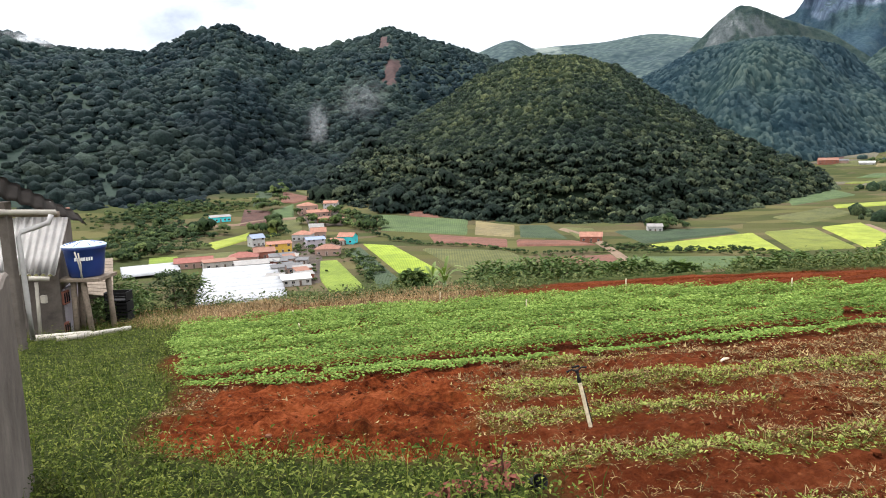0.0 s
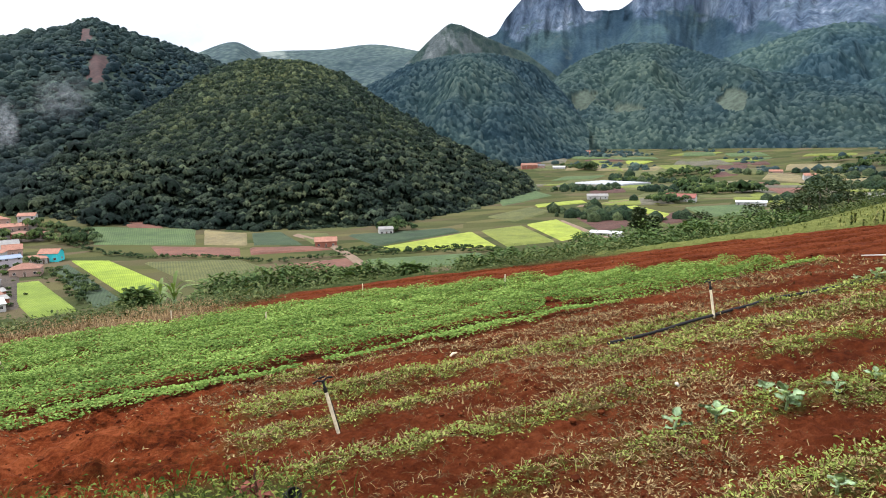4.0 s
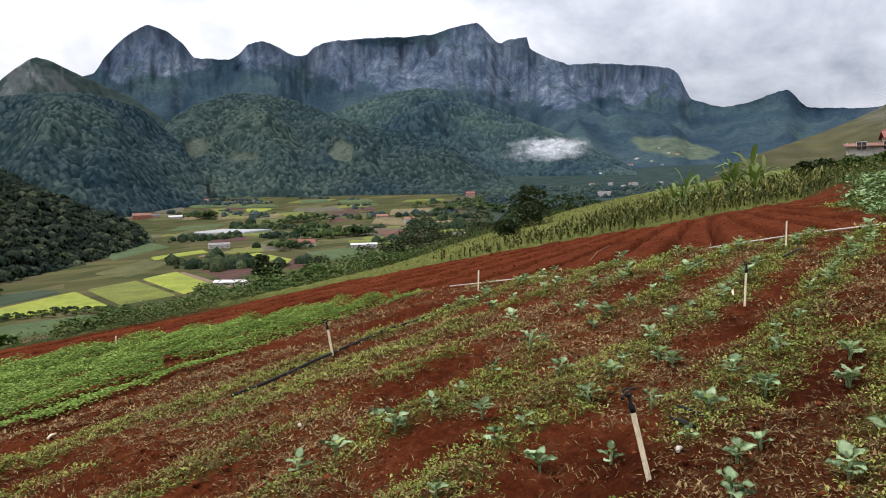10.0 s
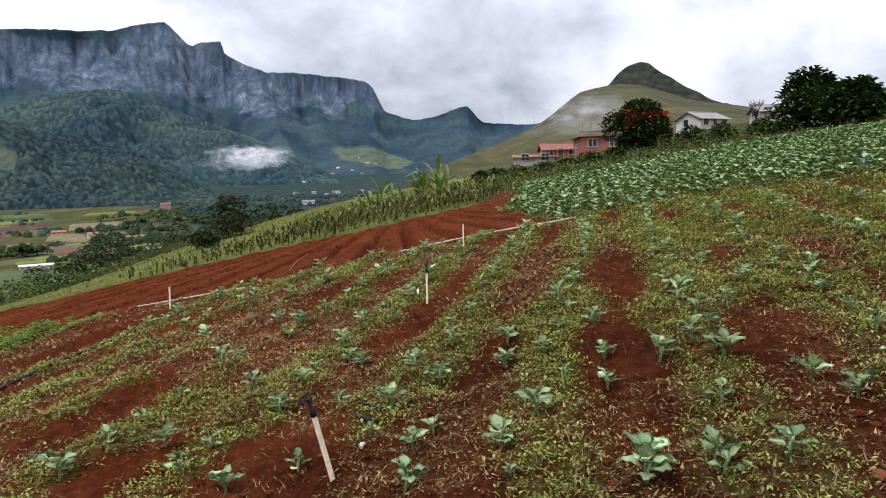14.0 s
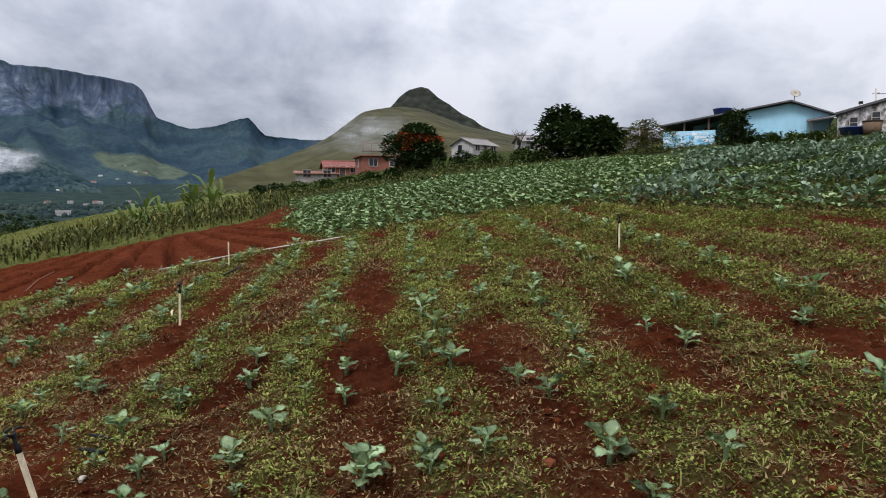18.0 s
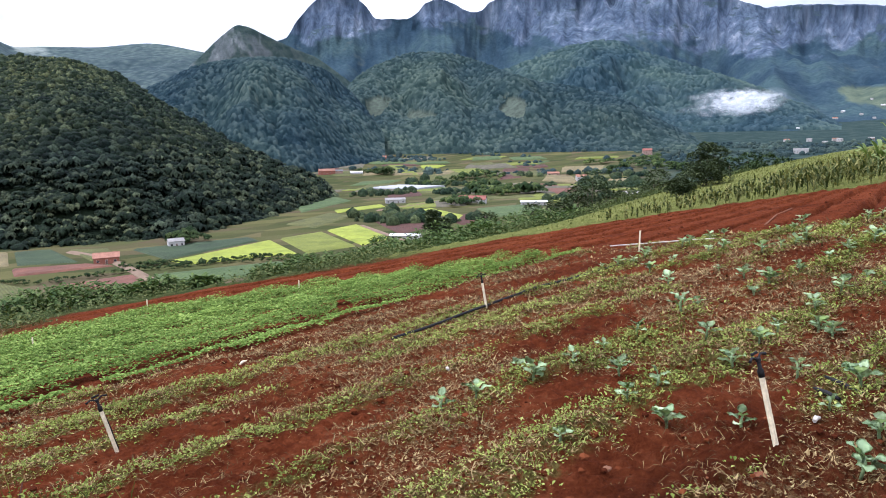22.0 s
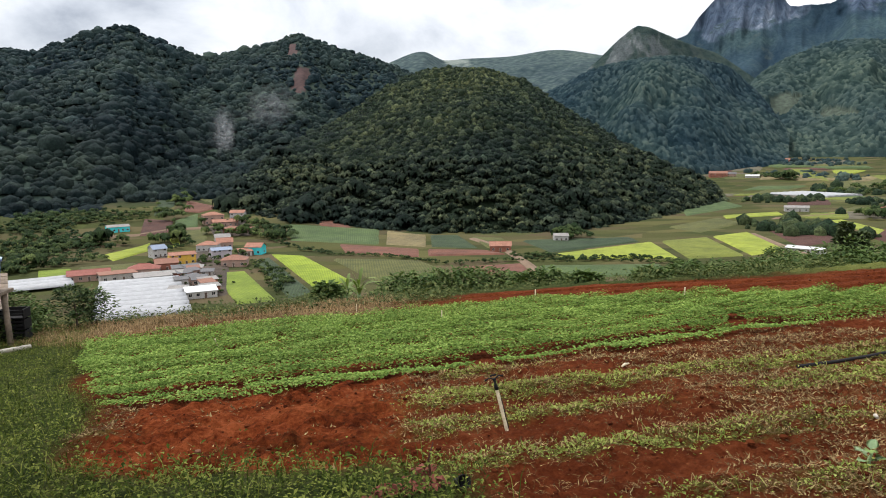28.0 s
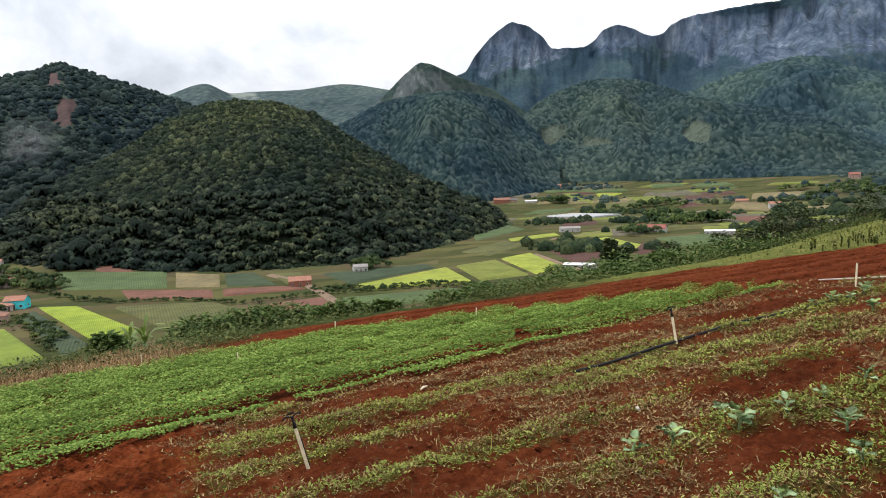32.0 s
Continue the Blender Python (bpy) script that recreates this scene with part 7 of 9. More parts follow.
        part("window_frame", boxes((s * (w / 2 + 0.03), 0.1 * d - 0.53, 1.45, 0.09, 0.07, 1.1), (s * (w / 2 + 0.03), 0.1 * d + 0.53, 1.45, 0.09, 0.07, 1.1), (s * (w / 2 + 0.03), 0.1 * d, 1.98, 0.09, 1.1, 0.07), (s * (w / 2 + 0.03), 0.1 * d, 0.92, 0.09, 1.1, 0.07)), FRAME, wn)
    return ob


def village_house(key, turn, w, d, h, rise, wall, roof, label, **kw):
    x, y = spot(*key)
    f = 1.08 if key[0] < 0 else 1.0
    return house(x, y, -key[0] + turn, w * f, d * f, h * f, rise * f, wall, roof, label, **kw)


village_house((-20.10, -9.05), 0, 15, 8, 2.6, 1.5, "pink", "red", "long house with a red tile roof", windows=4)
village_house((-18.20, -9.25), 8, 13, 9, 3.0, 1.2, "grey", "brown", "unfinished house with a cluttered roof terrace", windows=3, kind="flat")
village_house((-16.31, -9.02), -6, 12, 8, 2.8, 1.8, "pink", "red", "house with a red tile roof beside the terrace", windows=2, kind="hip")
village_house((-15.72, -9.60), 4, 13, 7, 2.6, 0.7, "white", "fibre", "low building with a pale sheet roof", windows=2, kind="shed")
village_house((-15.25, -7.75), 20, 6.5, 7, 4.4, 1.6, "white", "blue", "tall white house with a grey roof", windows=2)
village_house((-14.70, -8.75), 5, 9, 8, 3.4, 1.5, "brick", "brown", "brick-coloured house with a brown roof", windows=2)
village_house((-13.52, -8.40), 8, 11, 7, 4.6, 0.9, "yellow", "tile", "two-storey yellow house with a clay tile roof", windows=3)
village_house((-13.25, -9.10), 6, 11, 6, 2.6, 0.5, "grey", "dark", "low dark-roofed shed among the houses", windows=2, kind="shed")
village_house((-11.50, -7.50), -15, 10, 8, 3.4, 1.7, "white", "tile", "white house with a hipped clay roof", windows=3, kind="hip")
village_house((-10.26, -7.32), 0, 8, 7, 3.4, 1.9, "pink", "tile", "house with a bright orange tile roof", windows=2)
village_house((-10.61, -8.12), 12, 9, 7, 4.2, 1.0, "lilac", "blue", "blue-grey roofed two-storey house", windows=3)
village_house((-9.55, -8.78), -10, 10.5, 8, 3.0, 1.8, "pink", "brown", "pinkish house with a low hipped brown roof", windows=2, kind="hip")
village_house((-10.42, -6.85), 4, 8, 7, 3.0, 1.8, "grey", "fibre", "beige house with a pale gable roof", windows=2)
village_house((-7.90, -7.92), -22, 8, 7, 3.8, 1.6, "cyan", "tile", "bright turquoise house with an orange tile roof", windows=2)
village_house((-8.75, -8.02), 10, 6, 5, 2.4, 0.8, "grey", "tile", "small lean-to beside the turquoise house", windows=1, kind="shed")
village_house((-12.28, -11.05), 6, 10, 6, 2.4, 0.8, "white", "white", "low pale shed house with a sheet roof", windows=3, kind="shed")
village_house((-11.04, -5.36), 12, 12, 9, 5.8, 1.8, "pink", "tile", "two-storey pinkish house with a tile roof", windows=3, kind="hip")
village_house((-9.11, -5.12), -12, 9, 8, 5.0, 1.4, "white", "tile", "two-storey pale house on the upper road", windows=2)
village_house((-10.15, -5.56), 4, 15, 8, 3.0, 1.4, "pink", "tile", "row house with an orange tile roof", windows=4)
village_house((-9.64, -6.14), -8, 9, 7, 3.0, 1.2, "brick", "brown", "brick house on the upper road", windows=3, kind="hip")
village_house((-8.61, -6.20), -8, 10, 6, 2.4, 0.8, "pink", "brown", "small shed beside the upper houses", windows=1, kind="shed")
village_house((-17.93, -5.60), 10, 12, 7, 3.2, 1.0, "cyan", "fibre", "long turquoise house on the bank", windows=4)
village_house((12.27, -8.20), 0, 11, 8, 3.2, 1.8, "brick", "tile", "small red farm building by the track", windows=2)
village_house((17.23, -7.38), 10, 8, 6, 3.4, 1.2, "white", "fibre", "small white farmhouse in the fields", windows=2)
village_house((41.14, -4.88), -10, 24, 10, 4.0, 3.0, "white", "red", "white farmhouse with a long red roof", windows=4)
village_house((40.31, -4.71), 25, 9, 8, 4.0, 2.0, "white", "red", "white gabled farmhouse wing", windows=2)
village_house((46.21, -5.08), 0, 22, 8, 3.0, 1.0, "white", "white", "long white farm shed", windows=4)
village_house((50.02, -3.19), 10, 13, 11, 7.0, 2.5, "white", "tile", "white two-storey house in the upper valley", windows=2)
village_house((55.13, -1.11), 5, 16, 12, 8.0, 3.0, "pink", "red", "pink house high in the valley", windows=3)
village_house((47.78, -2.67), 5, 16, 8, 3.6, 2.0, "pink", "tile", "red-roofed house among the plots", windows=3)
village_house((29.20, -2.18), 8, 24, 12, 6.0, 3.0, "brick", "brown", "brown farm barn with dark openings", windows=4)
village_house((30.06, -2.17), 0, 16, 10, 5.0, 2.0, "pink", "dark", "farm shed beside the barn", windows=3)
village_house((31.62, -2.27), 0, 18, 9, 4.0, 1.5, "white", "white", "pale roofed farm shed", windows=3)
village_house((28.63, -1.00), 0, 20, 11, 6.0, 3.0, "pink", "brown", "farmhouse at the head of the valley", windows=3)
village_house((33.52, -1.15), 0, 26, 12, 6.0, 3.0, "brick", "brown", "brown farm building at the head of the valley", windows=4)
village_house((34.71, -4.68), 6, 18, 8, 3.4, 1.4, "white", "fibre", "low white field shed", windows=3)
village_house((35.49, -7.71), -18, 17, 6, 2.4, 0.8, "white", "white", "long white shed beside the red field", windows=3)
village_house((54.06, -4.58), 0, 16, 9, 5.0, 1.6, "white", "fibre", "white house beyond the slender trees", windows=3)
village_house((65.99, -1.20), 0, 22, 10, 7.0, 1.5, "white", "fibre", "white two-storey building down the valley", windows=4)
for k, key in enumerate(((66.48, 0.99), (68.13, 0.15), (68.42, -0.38), (70.34, 0.35), (65.02, 0.06), (67.53, -0.57))):
    az, el = key
    village_house((az, min(el, -0.35)), 20 * math.sin(k * 2.1), 10, 7, 4.2, 1.8, ("white", "grey", "white", "pink")[k % 4], ("fibre", "brown", "fibre")[k % 3], "small house of the distant town", windows=3)


def on_slope(h, key):
    """The place on a hill's front that shows at a bearing and an elevation."""
    el = np.degrees(np.arctan2(h["z"], np.hypot(h["x"], h["y"])))
    i = int(np.argmin(np.abs(h["az"][:, 0] - key[0])))
    j = int(np.argmin(np.abs(el[i, :int(np.searchsorted(h["v"], 1.0))] - key[1])))
    return float(h["x"][i, j]), float(h["y"][i, j]), float(h["z"][i, j])


for k, key in enumerate(((70.25, 2.38), (70.86, 2.07), (71.53, 1.91), (69.04, 2.07), (68.53, 1.73), (67.24, 1.02), (66.31, 1.17), (67.68, 0.71), (69.28, 0.80), (70.01, 0.73), (68.37, 0.31), (66.97, 0.46), (69.67, 1.47), (65.79, 0.61), (68.05, 1.20), (70.39, 1.15))):
    x, y, z = on_slope(mountain, key)
    ob = house(x, y, -key[0] + 25 * math.sin(k * 1.7), 8 + 3 * (k % 3), 6, 3.2, 1.8, ("white", "white", "grey")[k % 3], ("fibre", "white", "tile")[k % 3], "small pale house on the mountain slope", windows=3)
    ob.location.z = z

shed_rng = random.Random(17)
for k in range(16):
    key = (-12.9, -9.9)
    az, el = key[0] + shed_rng.uniform(-1.2, 1.3), key[1] + shed_rng.uniform(-1.0, 0.9)
    village_house((az, el), shed_rng.uniform(-25, 25), shed_rng.uniform(3.5, 7), shed_rng.uniform(3, 5), shed_rng.uniform(1.8, 2.8), 0.6, shed_rng.choice(("grey", "brick", "pink", "white")), shed_rng.choice(("dark", "brown", "fibre", "dark")), "small lean-to shed between the village houses", windows=1, kind="shed")


# ---------- plastic greenhouses ----------
FILM = plain("greenhouse_film", (0.27, 0.27, 0.272), 0.6, 0.2, scale=0.6, vary=0.2)


def greenhouse(key_a, key_b, tunnels, span, rise, label):
    """Round-backed plastic tunnels side by side; their length runs between the two bearings."""
    a, b = Vector((*spot(*key_a), 0)), Vector((*spot(*key_b), 0))
    L = (b - a).length
    yaw = math.degrees(math.atan2((b - a).y, (b - a).x))
    mid = (a + b) / 2
    ob = thing("greenhouse", pose(mid.x, mid.y, gz(mid.x, mid.y), 0, 0, yaw), label, "greenhouse", "greenhouses")
    for k in range(tunnels):
        bm = bmesh.new()
        y0 = k * span
        rings = []
        for x in np.linspace(-L / 2, L / 2, 9):
            rings.append([bm.verts.new((x, y0 + span / 2 * (1 - math.cos(math.pi * j / 8)), 1.0 + rise * math.sin(math.pi * j / 8) ** 0.8)) for j in range(9)])
        for p, q in zip(rings, rings[1:]):
            for j in range(8):
                bm.faces.new((p[j], q[j], q[j + 1], p[j + 1])).smooth = True
        for rr in (rings[0], rings[-1]):
            lo = [bm.verts.new((rr[0].co.x, rr[0].co.y, -1.5)), bm.verts.new((rr[-1].co.x, rr[-1].co.y, -1.5))]
            bm.faces.new([*rr, lo[1], lo[0]])
        bmesh.ops.recalc_face_normals(bm, faces=bm.faces)
        tn = part("tunnel", bm, FILM, ob, "white plastic tunnel")
        part("gutter", boxes((0, y0, 1.06, L, 0.7, 0.14)), ROOFS["dark"], tn)
    return ob


greenhouse((-20.25, -12.45), (-13.05, -12.45), 9, 7.6, 2.0, "white plastic tunnel greenhouse in the village")
greenhouse((-25.30, -9.60), (-21.10, -9.55), 3, 8.0, 1.4, "white plastic tunnel greenhouse behind the trees")
greenhouse((32.88, -3.50), (36.66, -3.69), 6, 9.0, 2.0, "white plastic greenhouse on the far valley floor")


# ---------- farm sheds beside the verge ----------
TIN = plain("white_corrugated_sheet", (0.46, 0.43, 0.40), 0.6, 0.35, scale=1.6, vary=0.25)
RENDER_GREY = plain("stained_grey_render", (0.125, 0.104, 0.088), 0.95, 0.1, scale=2.2, vary=0.45, bump=0.5)
TANK_BLUE = plain("tank_blue", (0.012, 0.035, 0.16), 0.4, 0.45, scale=2, vary=0.12)
LID_BLUE = plain("pale_blue_lid", (0.45, 0.56, 0.66), 0.5, 0.4, scale=3)
WHITE_INK = plain("white_lettering", (0.75, 0.75, 0.75), 0.6, 0.2, scale=5)


def rel(ob, p):
    return ob.matrix_world.inverted() @ Vector(p)


def sheet(p00, p10, p11, p01, waves, depth, th=0.02, n=4):
    """A corrugated sheet between four corners, ridges running from the first side to the opposite one."""
    bm = bmesh.new()
    a, b, c, d = (Vector(p) for p in (p00, p10, p11, p01))
    nrm = (b - a).cross(d - a).normalized()
    if nrm.z < 0:
        nrm = -nrm
    m = max(2, waves * 6)
    rows = []
    for i in range(m + 1):
        u = i / m
        off = nrm * depth * math.sin(2 * math.pi * waves * u)
        rows.append([bm.verts.new((a.lerp(b, u)).lerp(d.lerp(c, u), j / n) + off) for j in range(n + 1)])
    for p, q in zip(rows, rows[1:]):
        for j in range(n):
            bm.faces.new((p[j], q[j], q[j + 1], p[j + 1])).smooth = True
    bmesh.ops.solidify(bm, geom=bm.faces[:], thickness=th)
    return bm


def panel(pts, th):
    """A flat thick panel through the corner points."""
    bm = bmesh.new()
    vs = [Vector(p) for p in pts]
    nrm = (vs[1] - vs[0]).cross(vs[2] - vs[0]).normalized() * th
    top, bot = [bm.verts.new(v) for v in vs], [bm.verts.new(v - nrm) for v in vs]
    bm.faces.new(top)
    bm.faces.new(bot[::-1])
    for i in range(len(vs)):
        j = (i + 1) % len(vs)
        bm.faces.new((top[j], top[i], bot[i], bot[j]))
    bmesh.ops.recalc_face_normals(bm, faces=bm.faces)
    return bm


def at(name, p, label, category, group=""):
    return thing(name, Matrix.Translation((p[0], p[1], gz(p[0], p[1]))), label, category, group)


def ext(a, b, k):
    """The point k times the way from a to b."""
    return tuple(Vector(a).lerp(Vector(b), k))


def build_yard():
    # plastered yard wall by the camera
    A, B = Vector((-3.12, 5.45, 0)), Vector((-1.55, 2.40, 0))
    ob = new("wall_west")
    ob.matrix_world = Matrix.Translation((A.x, A.y, gz(A.x, A.y)))
    tagged(ob, "stained grey plastered yard wall", "wall", kind="structure")
    side = Vector((-(B - A).y, (B - A).x, 0)).normalized() * -0.16
    if side.x > 0:
        side = -side
    bm = bmesh.new()
    rows = []
    for k in range(15):
        p = A.lerp(B, k / 14)
        zg = gz(p.x, p.y)
        zt = gz(A.x, A.y) + 1.66 + 0.02 * math.sin(k * 2.1)
        prof = []
        for q, z in ((p, zg - 0.3), (p, zg + 0.5), (p, zg + 1.0), (p, zt - 0.02), (p + side * 0.1, zt), (p + side * 0.9, zt), (p + side, zt - 0.02), (p + side, zg - 0.3)):
            n = 0.012 * (noise.noise(Vector((p.x * 3, p.y * 3, z * 3))))
            prof.append(bm.verts.new(rel(ob, (q.x + n, q.y + n, z))))
        rows.append(prof)
    for p, q in zip(rows, rows[1:]):
        for j in range(7):
            bm.faces.new((p[j], p[j + 1], q[j + 1], q[j]))
    bm.faces.new(rows[0])
    bm.faces.new(rows[-1][::-1])
    bmesh.ops.recalc_face_normals(bm, faces=bm.faces)
    part("plaster", bm, RENDER_GREY, ob)
    # shed with the white corrugated roof
    eL, eR, rL, rR = (-10.84, 17.16, -3.03), (-9.83, 17.78, -3.18), (-12.07, 19.34, -1.85), (-10.59, 20.21, -1.74)
    eL2, rL2 = ext(eR, eL, 2.2), ext(rR, rL, 1.9)
    bR, bM = (-10.03, 18.01, -4.90), (-10.63, 17.65, -4.78)
    base = (eR[0], eR[1])
    ob = at("farm_shed", base, "farm shed with a white corrugated sheet roof", "shed")
    zb = gz(*base) - 0.4
    part("roof_sheet", sheet(rel(ob, eL2), rel(ob, eR), rel(ob, rR), rel(ob, rL2), 17, 0.035), TIN, ob, "white corrugated roof sheet")
    part("ridge_tile", tube(bmesh.new(), [rel(ob, ext(rR, rL, 0.25)), rel(ob, rR)], [0.09, 0.10], 8), ROOFS["tile"], ob, "orange clay ridge tile")
    inset = Vector((0, 0, -0.10))
    w0, w1 = Vector(ext(eR, eL, 0.08)) + inset, Vector(ext(eR, eL, 2.1)) + inset
    w0, w1 = w0 + Vector((-0.15, 0.3, 0)), w1 + Vector((-0.15, 0.3, 0))
    part("wall", panel([rel(ob, w0), rel(ob, w1), rel(ob, (w1.x, w1.y, zb)), rel(ob, (w0.x, w0.y, zb))], 0.14), RENDER_GREY, ob)
    g0 = Vector(rR) + Vector((-0.12, -0.1, -0.12))
    part("gable_wall", panel([rel(ob, w0), rel(ob, g0), rel(ob, (g0.x, g0.y, zb)), rel(ob, (w0.x, w0.y, zb))], 0.14), RENDER_GREY, ob)
    p, q = (-10.21, 17.56, -3.32), (-10.24, 17.53, -4.73)
    part("drain_pipe", tube(bmesh.new(), [rel(ob, p), rel(ob, ext(p, q, 0.5)), rel(ob, q)], 0.045, 8), WHITE_PVC, ob, "grey-white drain pipe")
    part("eave_pipe", tube(bmesh.new(), [rel(ob, (-10.29, 17.39, -3.19)), rel(ob, (-9.90, 17.62, -3.25))], 0.06, 8), WHITE_PVC, ob, "pale gutter pipe under the eave")
    f = (-10.10, 17.62, -3.77)
    part("vent_box", boxes((*rel(ob, f), 0.14, 0.10, 0.20), bevel=0.01), WHITE_PVC, ob, "white meter box")
    # pale annexe with two vents
    a0, a1, a2, a3 = (-10.07, 18.33, -3.66), (-10.43, 19.73, -3.68), (-10.57, 19.65, -5.35), (-10.16, 18.28, -5.00)
    ob = at("annexe", a0, "pale rendered annexe with brick vents", "shed")
    part("wall", panel([rel(ob, a0), rel(ob, a1), rel(ob, (a1[0], a1[1], zb)), rel(ob, (a0[0], a0[1], zb))], 0.14), PLASTER["lilac"], ob)
    for pz in ((-10.02, 18.30, -3.88), (-10.07, 18.28, -4.72)):
        c = rel(ob, pz)
        vent = part("vent", boxes((c.x + 0.10, c.y, c.z, 0.06, 0.3, 0.36), bevel=0.01), PLASTER["brick"], ob, "hollow brick vent")
        for k in range(3):
            part("slot", boxes((c.x + 0.135, c.y - 0.1 + 0.1 * k, c.z, 0.012, 0.05, 0.26)), GLASS, vent)
    # open shed with a plank roof
    t0, t1, t2, t3 = (-11.49, 21.43, -3.39), (-10.37, 22.01, -3.45), (-9.50, 19.99, -4.28), (-10.14, 19.66, -4.11)
    ob = at("open_shed", t2, "open wooden shed with a weathered plank roof", "shed")
    for k in range(11):
        u0, u1 = k / 11, (k + 0.9) / 11
        q = [ext(t0, t3, u0), ext(t1, t2, u0), ext(t1, t2, u1), ext(t0, t3, u1)]
        part("plank", panel([rel(ob, v) for v in q], 0.03), OLD_WOOD, ob)
    for px, w in ((140, 0.07), (190, 0.06), (197, 0.05), (165, 0.05)):
        top, bot = {140: ((-10.17, 19.42, -4.10), (-10.10, 19.23, -5.15)), 190: ((-9.65, 20.03, -4.30), (-9.72, 19.77, -5.24)), 197: ((-9.61, 20.16, -4.30), (-9.69, 20.01, -5.24)), 165: ((-10.33, 20.47, -4.42), (-10.35, 20.34, -5.38))}[px]
        part("post", tube(bmesh.new(), [rel(ob, top), rel(ob, (bot[0], bot[1], bot[2] - 0.3))], w, 6), OLD_WOOD, ob)
    s0, s1 = (-11.12, 20.95, -5.57), (-10.34, 21.36, -5.56)
    part("back_wall", panel([rel(ob, (-11.13, 21.17, -4.24)), rel(ob, (-10.33, 21.59, -4.35)), rel(ob, (s1[0], s1[1], zb)), rel(ob, (s0[0], s0[1], zb))], 0.05), plain("dark_boards", (0.06, 0.045, 0.035), 0.9), ob)
    # tank on its stand
    c = Vector((-9.48, 18.65, -3.36))
    ob = thing("tank_stand", Matrix.Translation((c.x, c.y, gz(c.x, c.y))), "weathered timber stand carrying the water tank", "stand")
    zt = c.z - gz(c.x, c.y)
    part("deck", boxes((0, 0, zt - 0.05, 1.15, 1.0, 0.09), bevel=0.01), OLD_WOOD, ob)
    for k, (dx, dy) in enumerate(((-0.25, -0.3), (0.05, -0.32), (-0.42, 0.35), (0.42, 0.35))):
        part("leg", tube(bmesh.new(), [(dx * 0.9, dy, zt - 0.08), (dx * 1.05 + 0.12 * (k == 1), dy, -0.25)], 0.075, 6), OLD_WOOD, ob)
    tank = thing("water_tank", Matrix.Translation((c.x, c.y, c.z)) @ Matrix.Diagonal((0.94, 0.94, 0.9, 1)), "blue plastic water tank with a pale blue lid", "water tank")
    prof = [(0.0, 0.0), (0.42, 0.0), (0.45, 0.03), (0.50, 0.45), (0.545, 0.80), (0.575, 0.82), (0.575, 0.90), (0.55, 0.91)]
    lathe(tank, "body", prof, TANK_BLUE)
    lid = lathe(tank, "lid", [(0.585, 0.90), (0.585, 0.925), (0.50, 0.96), (0.22, 1.02), (0.0, 1.035)], LID_BLUE, "pale blue ribbed lid")
    for k in range(8):
        a = k * math.pi / 4
        part("rib", tube(bmesh.new(), [(0.2 * math.cos(a), 0.2 * math.sin(a), 1.03), (0.54 * math.cos(a), 0.54 * math.sin(a), 0.955)], 0.013, 5), TANK_BLUE, lid)
    face = math.atan2(-c.y, -c.x)
    for k in range(8):
        a = face + (k - 4.3) * 0.115
        r = 0.532
        bm = boxes((0, 0, 0, 0.012, 0.045 if k != 3 else 0.075, 0.10), bevel=0.003)
        bar = part("lettering", bm, WHITE_INK, tank, "white lettering bar")
        bar.matrix_local = Matrix.Translation((r * math.cos(a), r * math.sin(a), 0.56)) @ Matrix.Rotation(a, 4, "Z")
    part("inlet_pipe", tube(bmesh.new(), [rel(tank, (-9.41, 18.01, -2.63)), rel(tank, (-9.33, 18.03, -2.99)), rel(tank, (-9.29, 18.05, -3.35))], 0.02, 6), WHITE_PVC, tank, "white inlet pipe")
    part("inlet_pipe", tube(bmesh.new(), [rel(tank, (-9.34, 18.05, -2.67)), rel(tank, (-9.29, 18.04, -2.99)), rel(tank, (-9.31, 18.03, -3.29))], 0.02, 6), WHITE_PVC, tank, "white inlet pipe")
    # porch with a dark roof, post, gutter and downpipe
    q = (-9.03, 14.76, -2.78)
    ob = at("porch", q, "dark-roofed porch with a grey post", "porch")
    e0, e1 = (-8.79, 14.32, -0.96), (-8.88, 17.72, -1.88)
    a0, a1 = (-9.12, 14.93, -0.55), (-9.26, 17.18, -1.30)
    e00, a00 = ext(e1, e0, 1.5), ext(a1, a0, 1.6)
    part("roof_sheet", sheet(rel(ob, e00), rel(ob, e1), rel(ob, ext(a0, a1, 1.45)), rel(ob, a00), 10, 0.03), plain("dark_porch_sheet", (0.045, 0.036, 0.030), 0.85, 0.15, scale=3, vary=0.4), ob, "dark corrugated roof sheet")
    part("post", boxes((*rel(ob, ext((-8.94, 14.82, -1.35), (-9.10, 14.71, -4.00), 0.5)), 0.20, 0.20, 3.2), bevel=0.015), RENDER_GREY, ob, "grey post")
    gp0, gp1 = (-9.03, 14.64, -1.32), (-8.32, 15.53, -1.43)
    part("beam", tube(bmesh.new(), [rel(ob, ext(gp1, gp0, 1.6)), rel(ob, gp1)], 0.07, 6), OLD_WOOD, ob)
    part("gutter", tube(bmesh.new(), [rel(ob, ext(gp1, gp0, 1.5)) + Vector((0, -0.12, 0.05)), rel(ob, gp1) + Vector((0, -0.12, 0.05))], 0.06, 8), WHITE_PVC, ob, "grey gutter")
    pts = [(-8.25, 15.11, -1.40), (-8.30, 15.08, -1.56), (-8.55, 14.94, -1.66), (-8.75, 14.81, -1.72), (-8.80, 14.78, -1.83), (-8.79, 14.79, -2.43), (-8.78, 14.80, -3.35), (-8.92, 15.06, -4.11)]
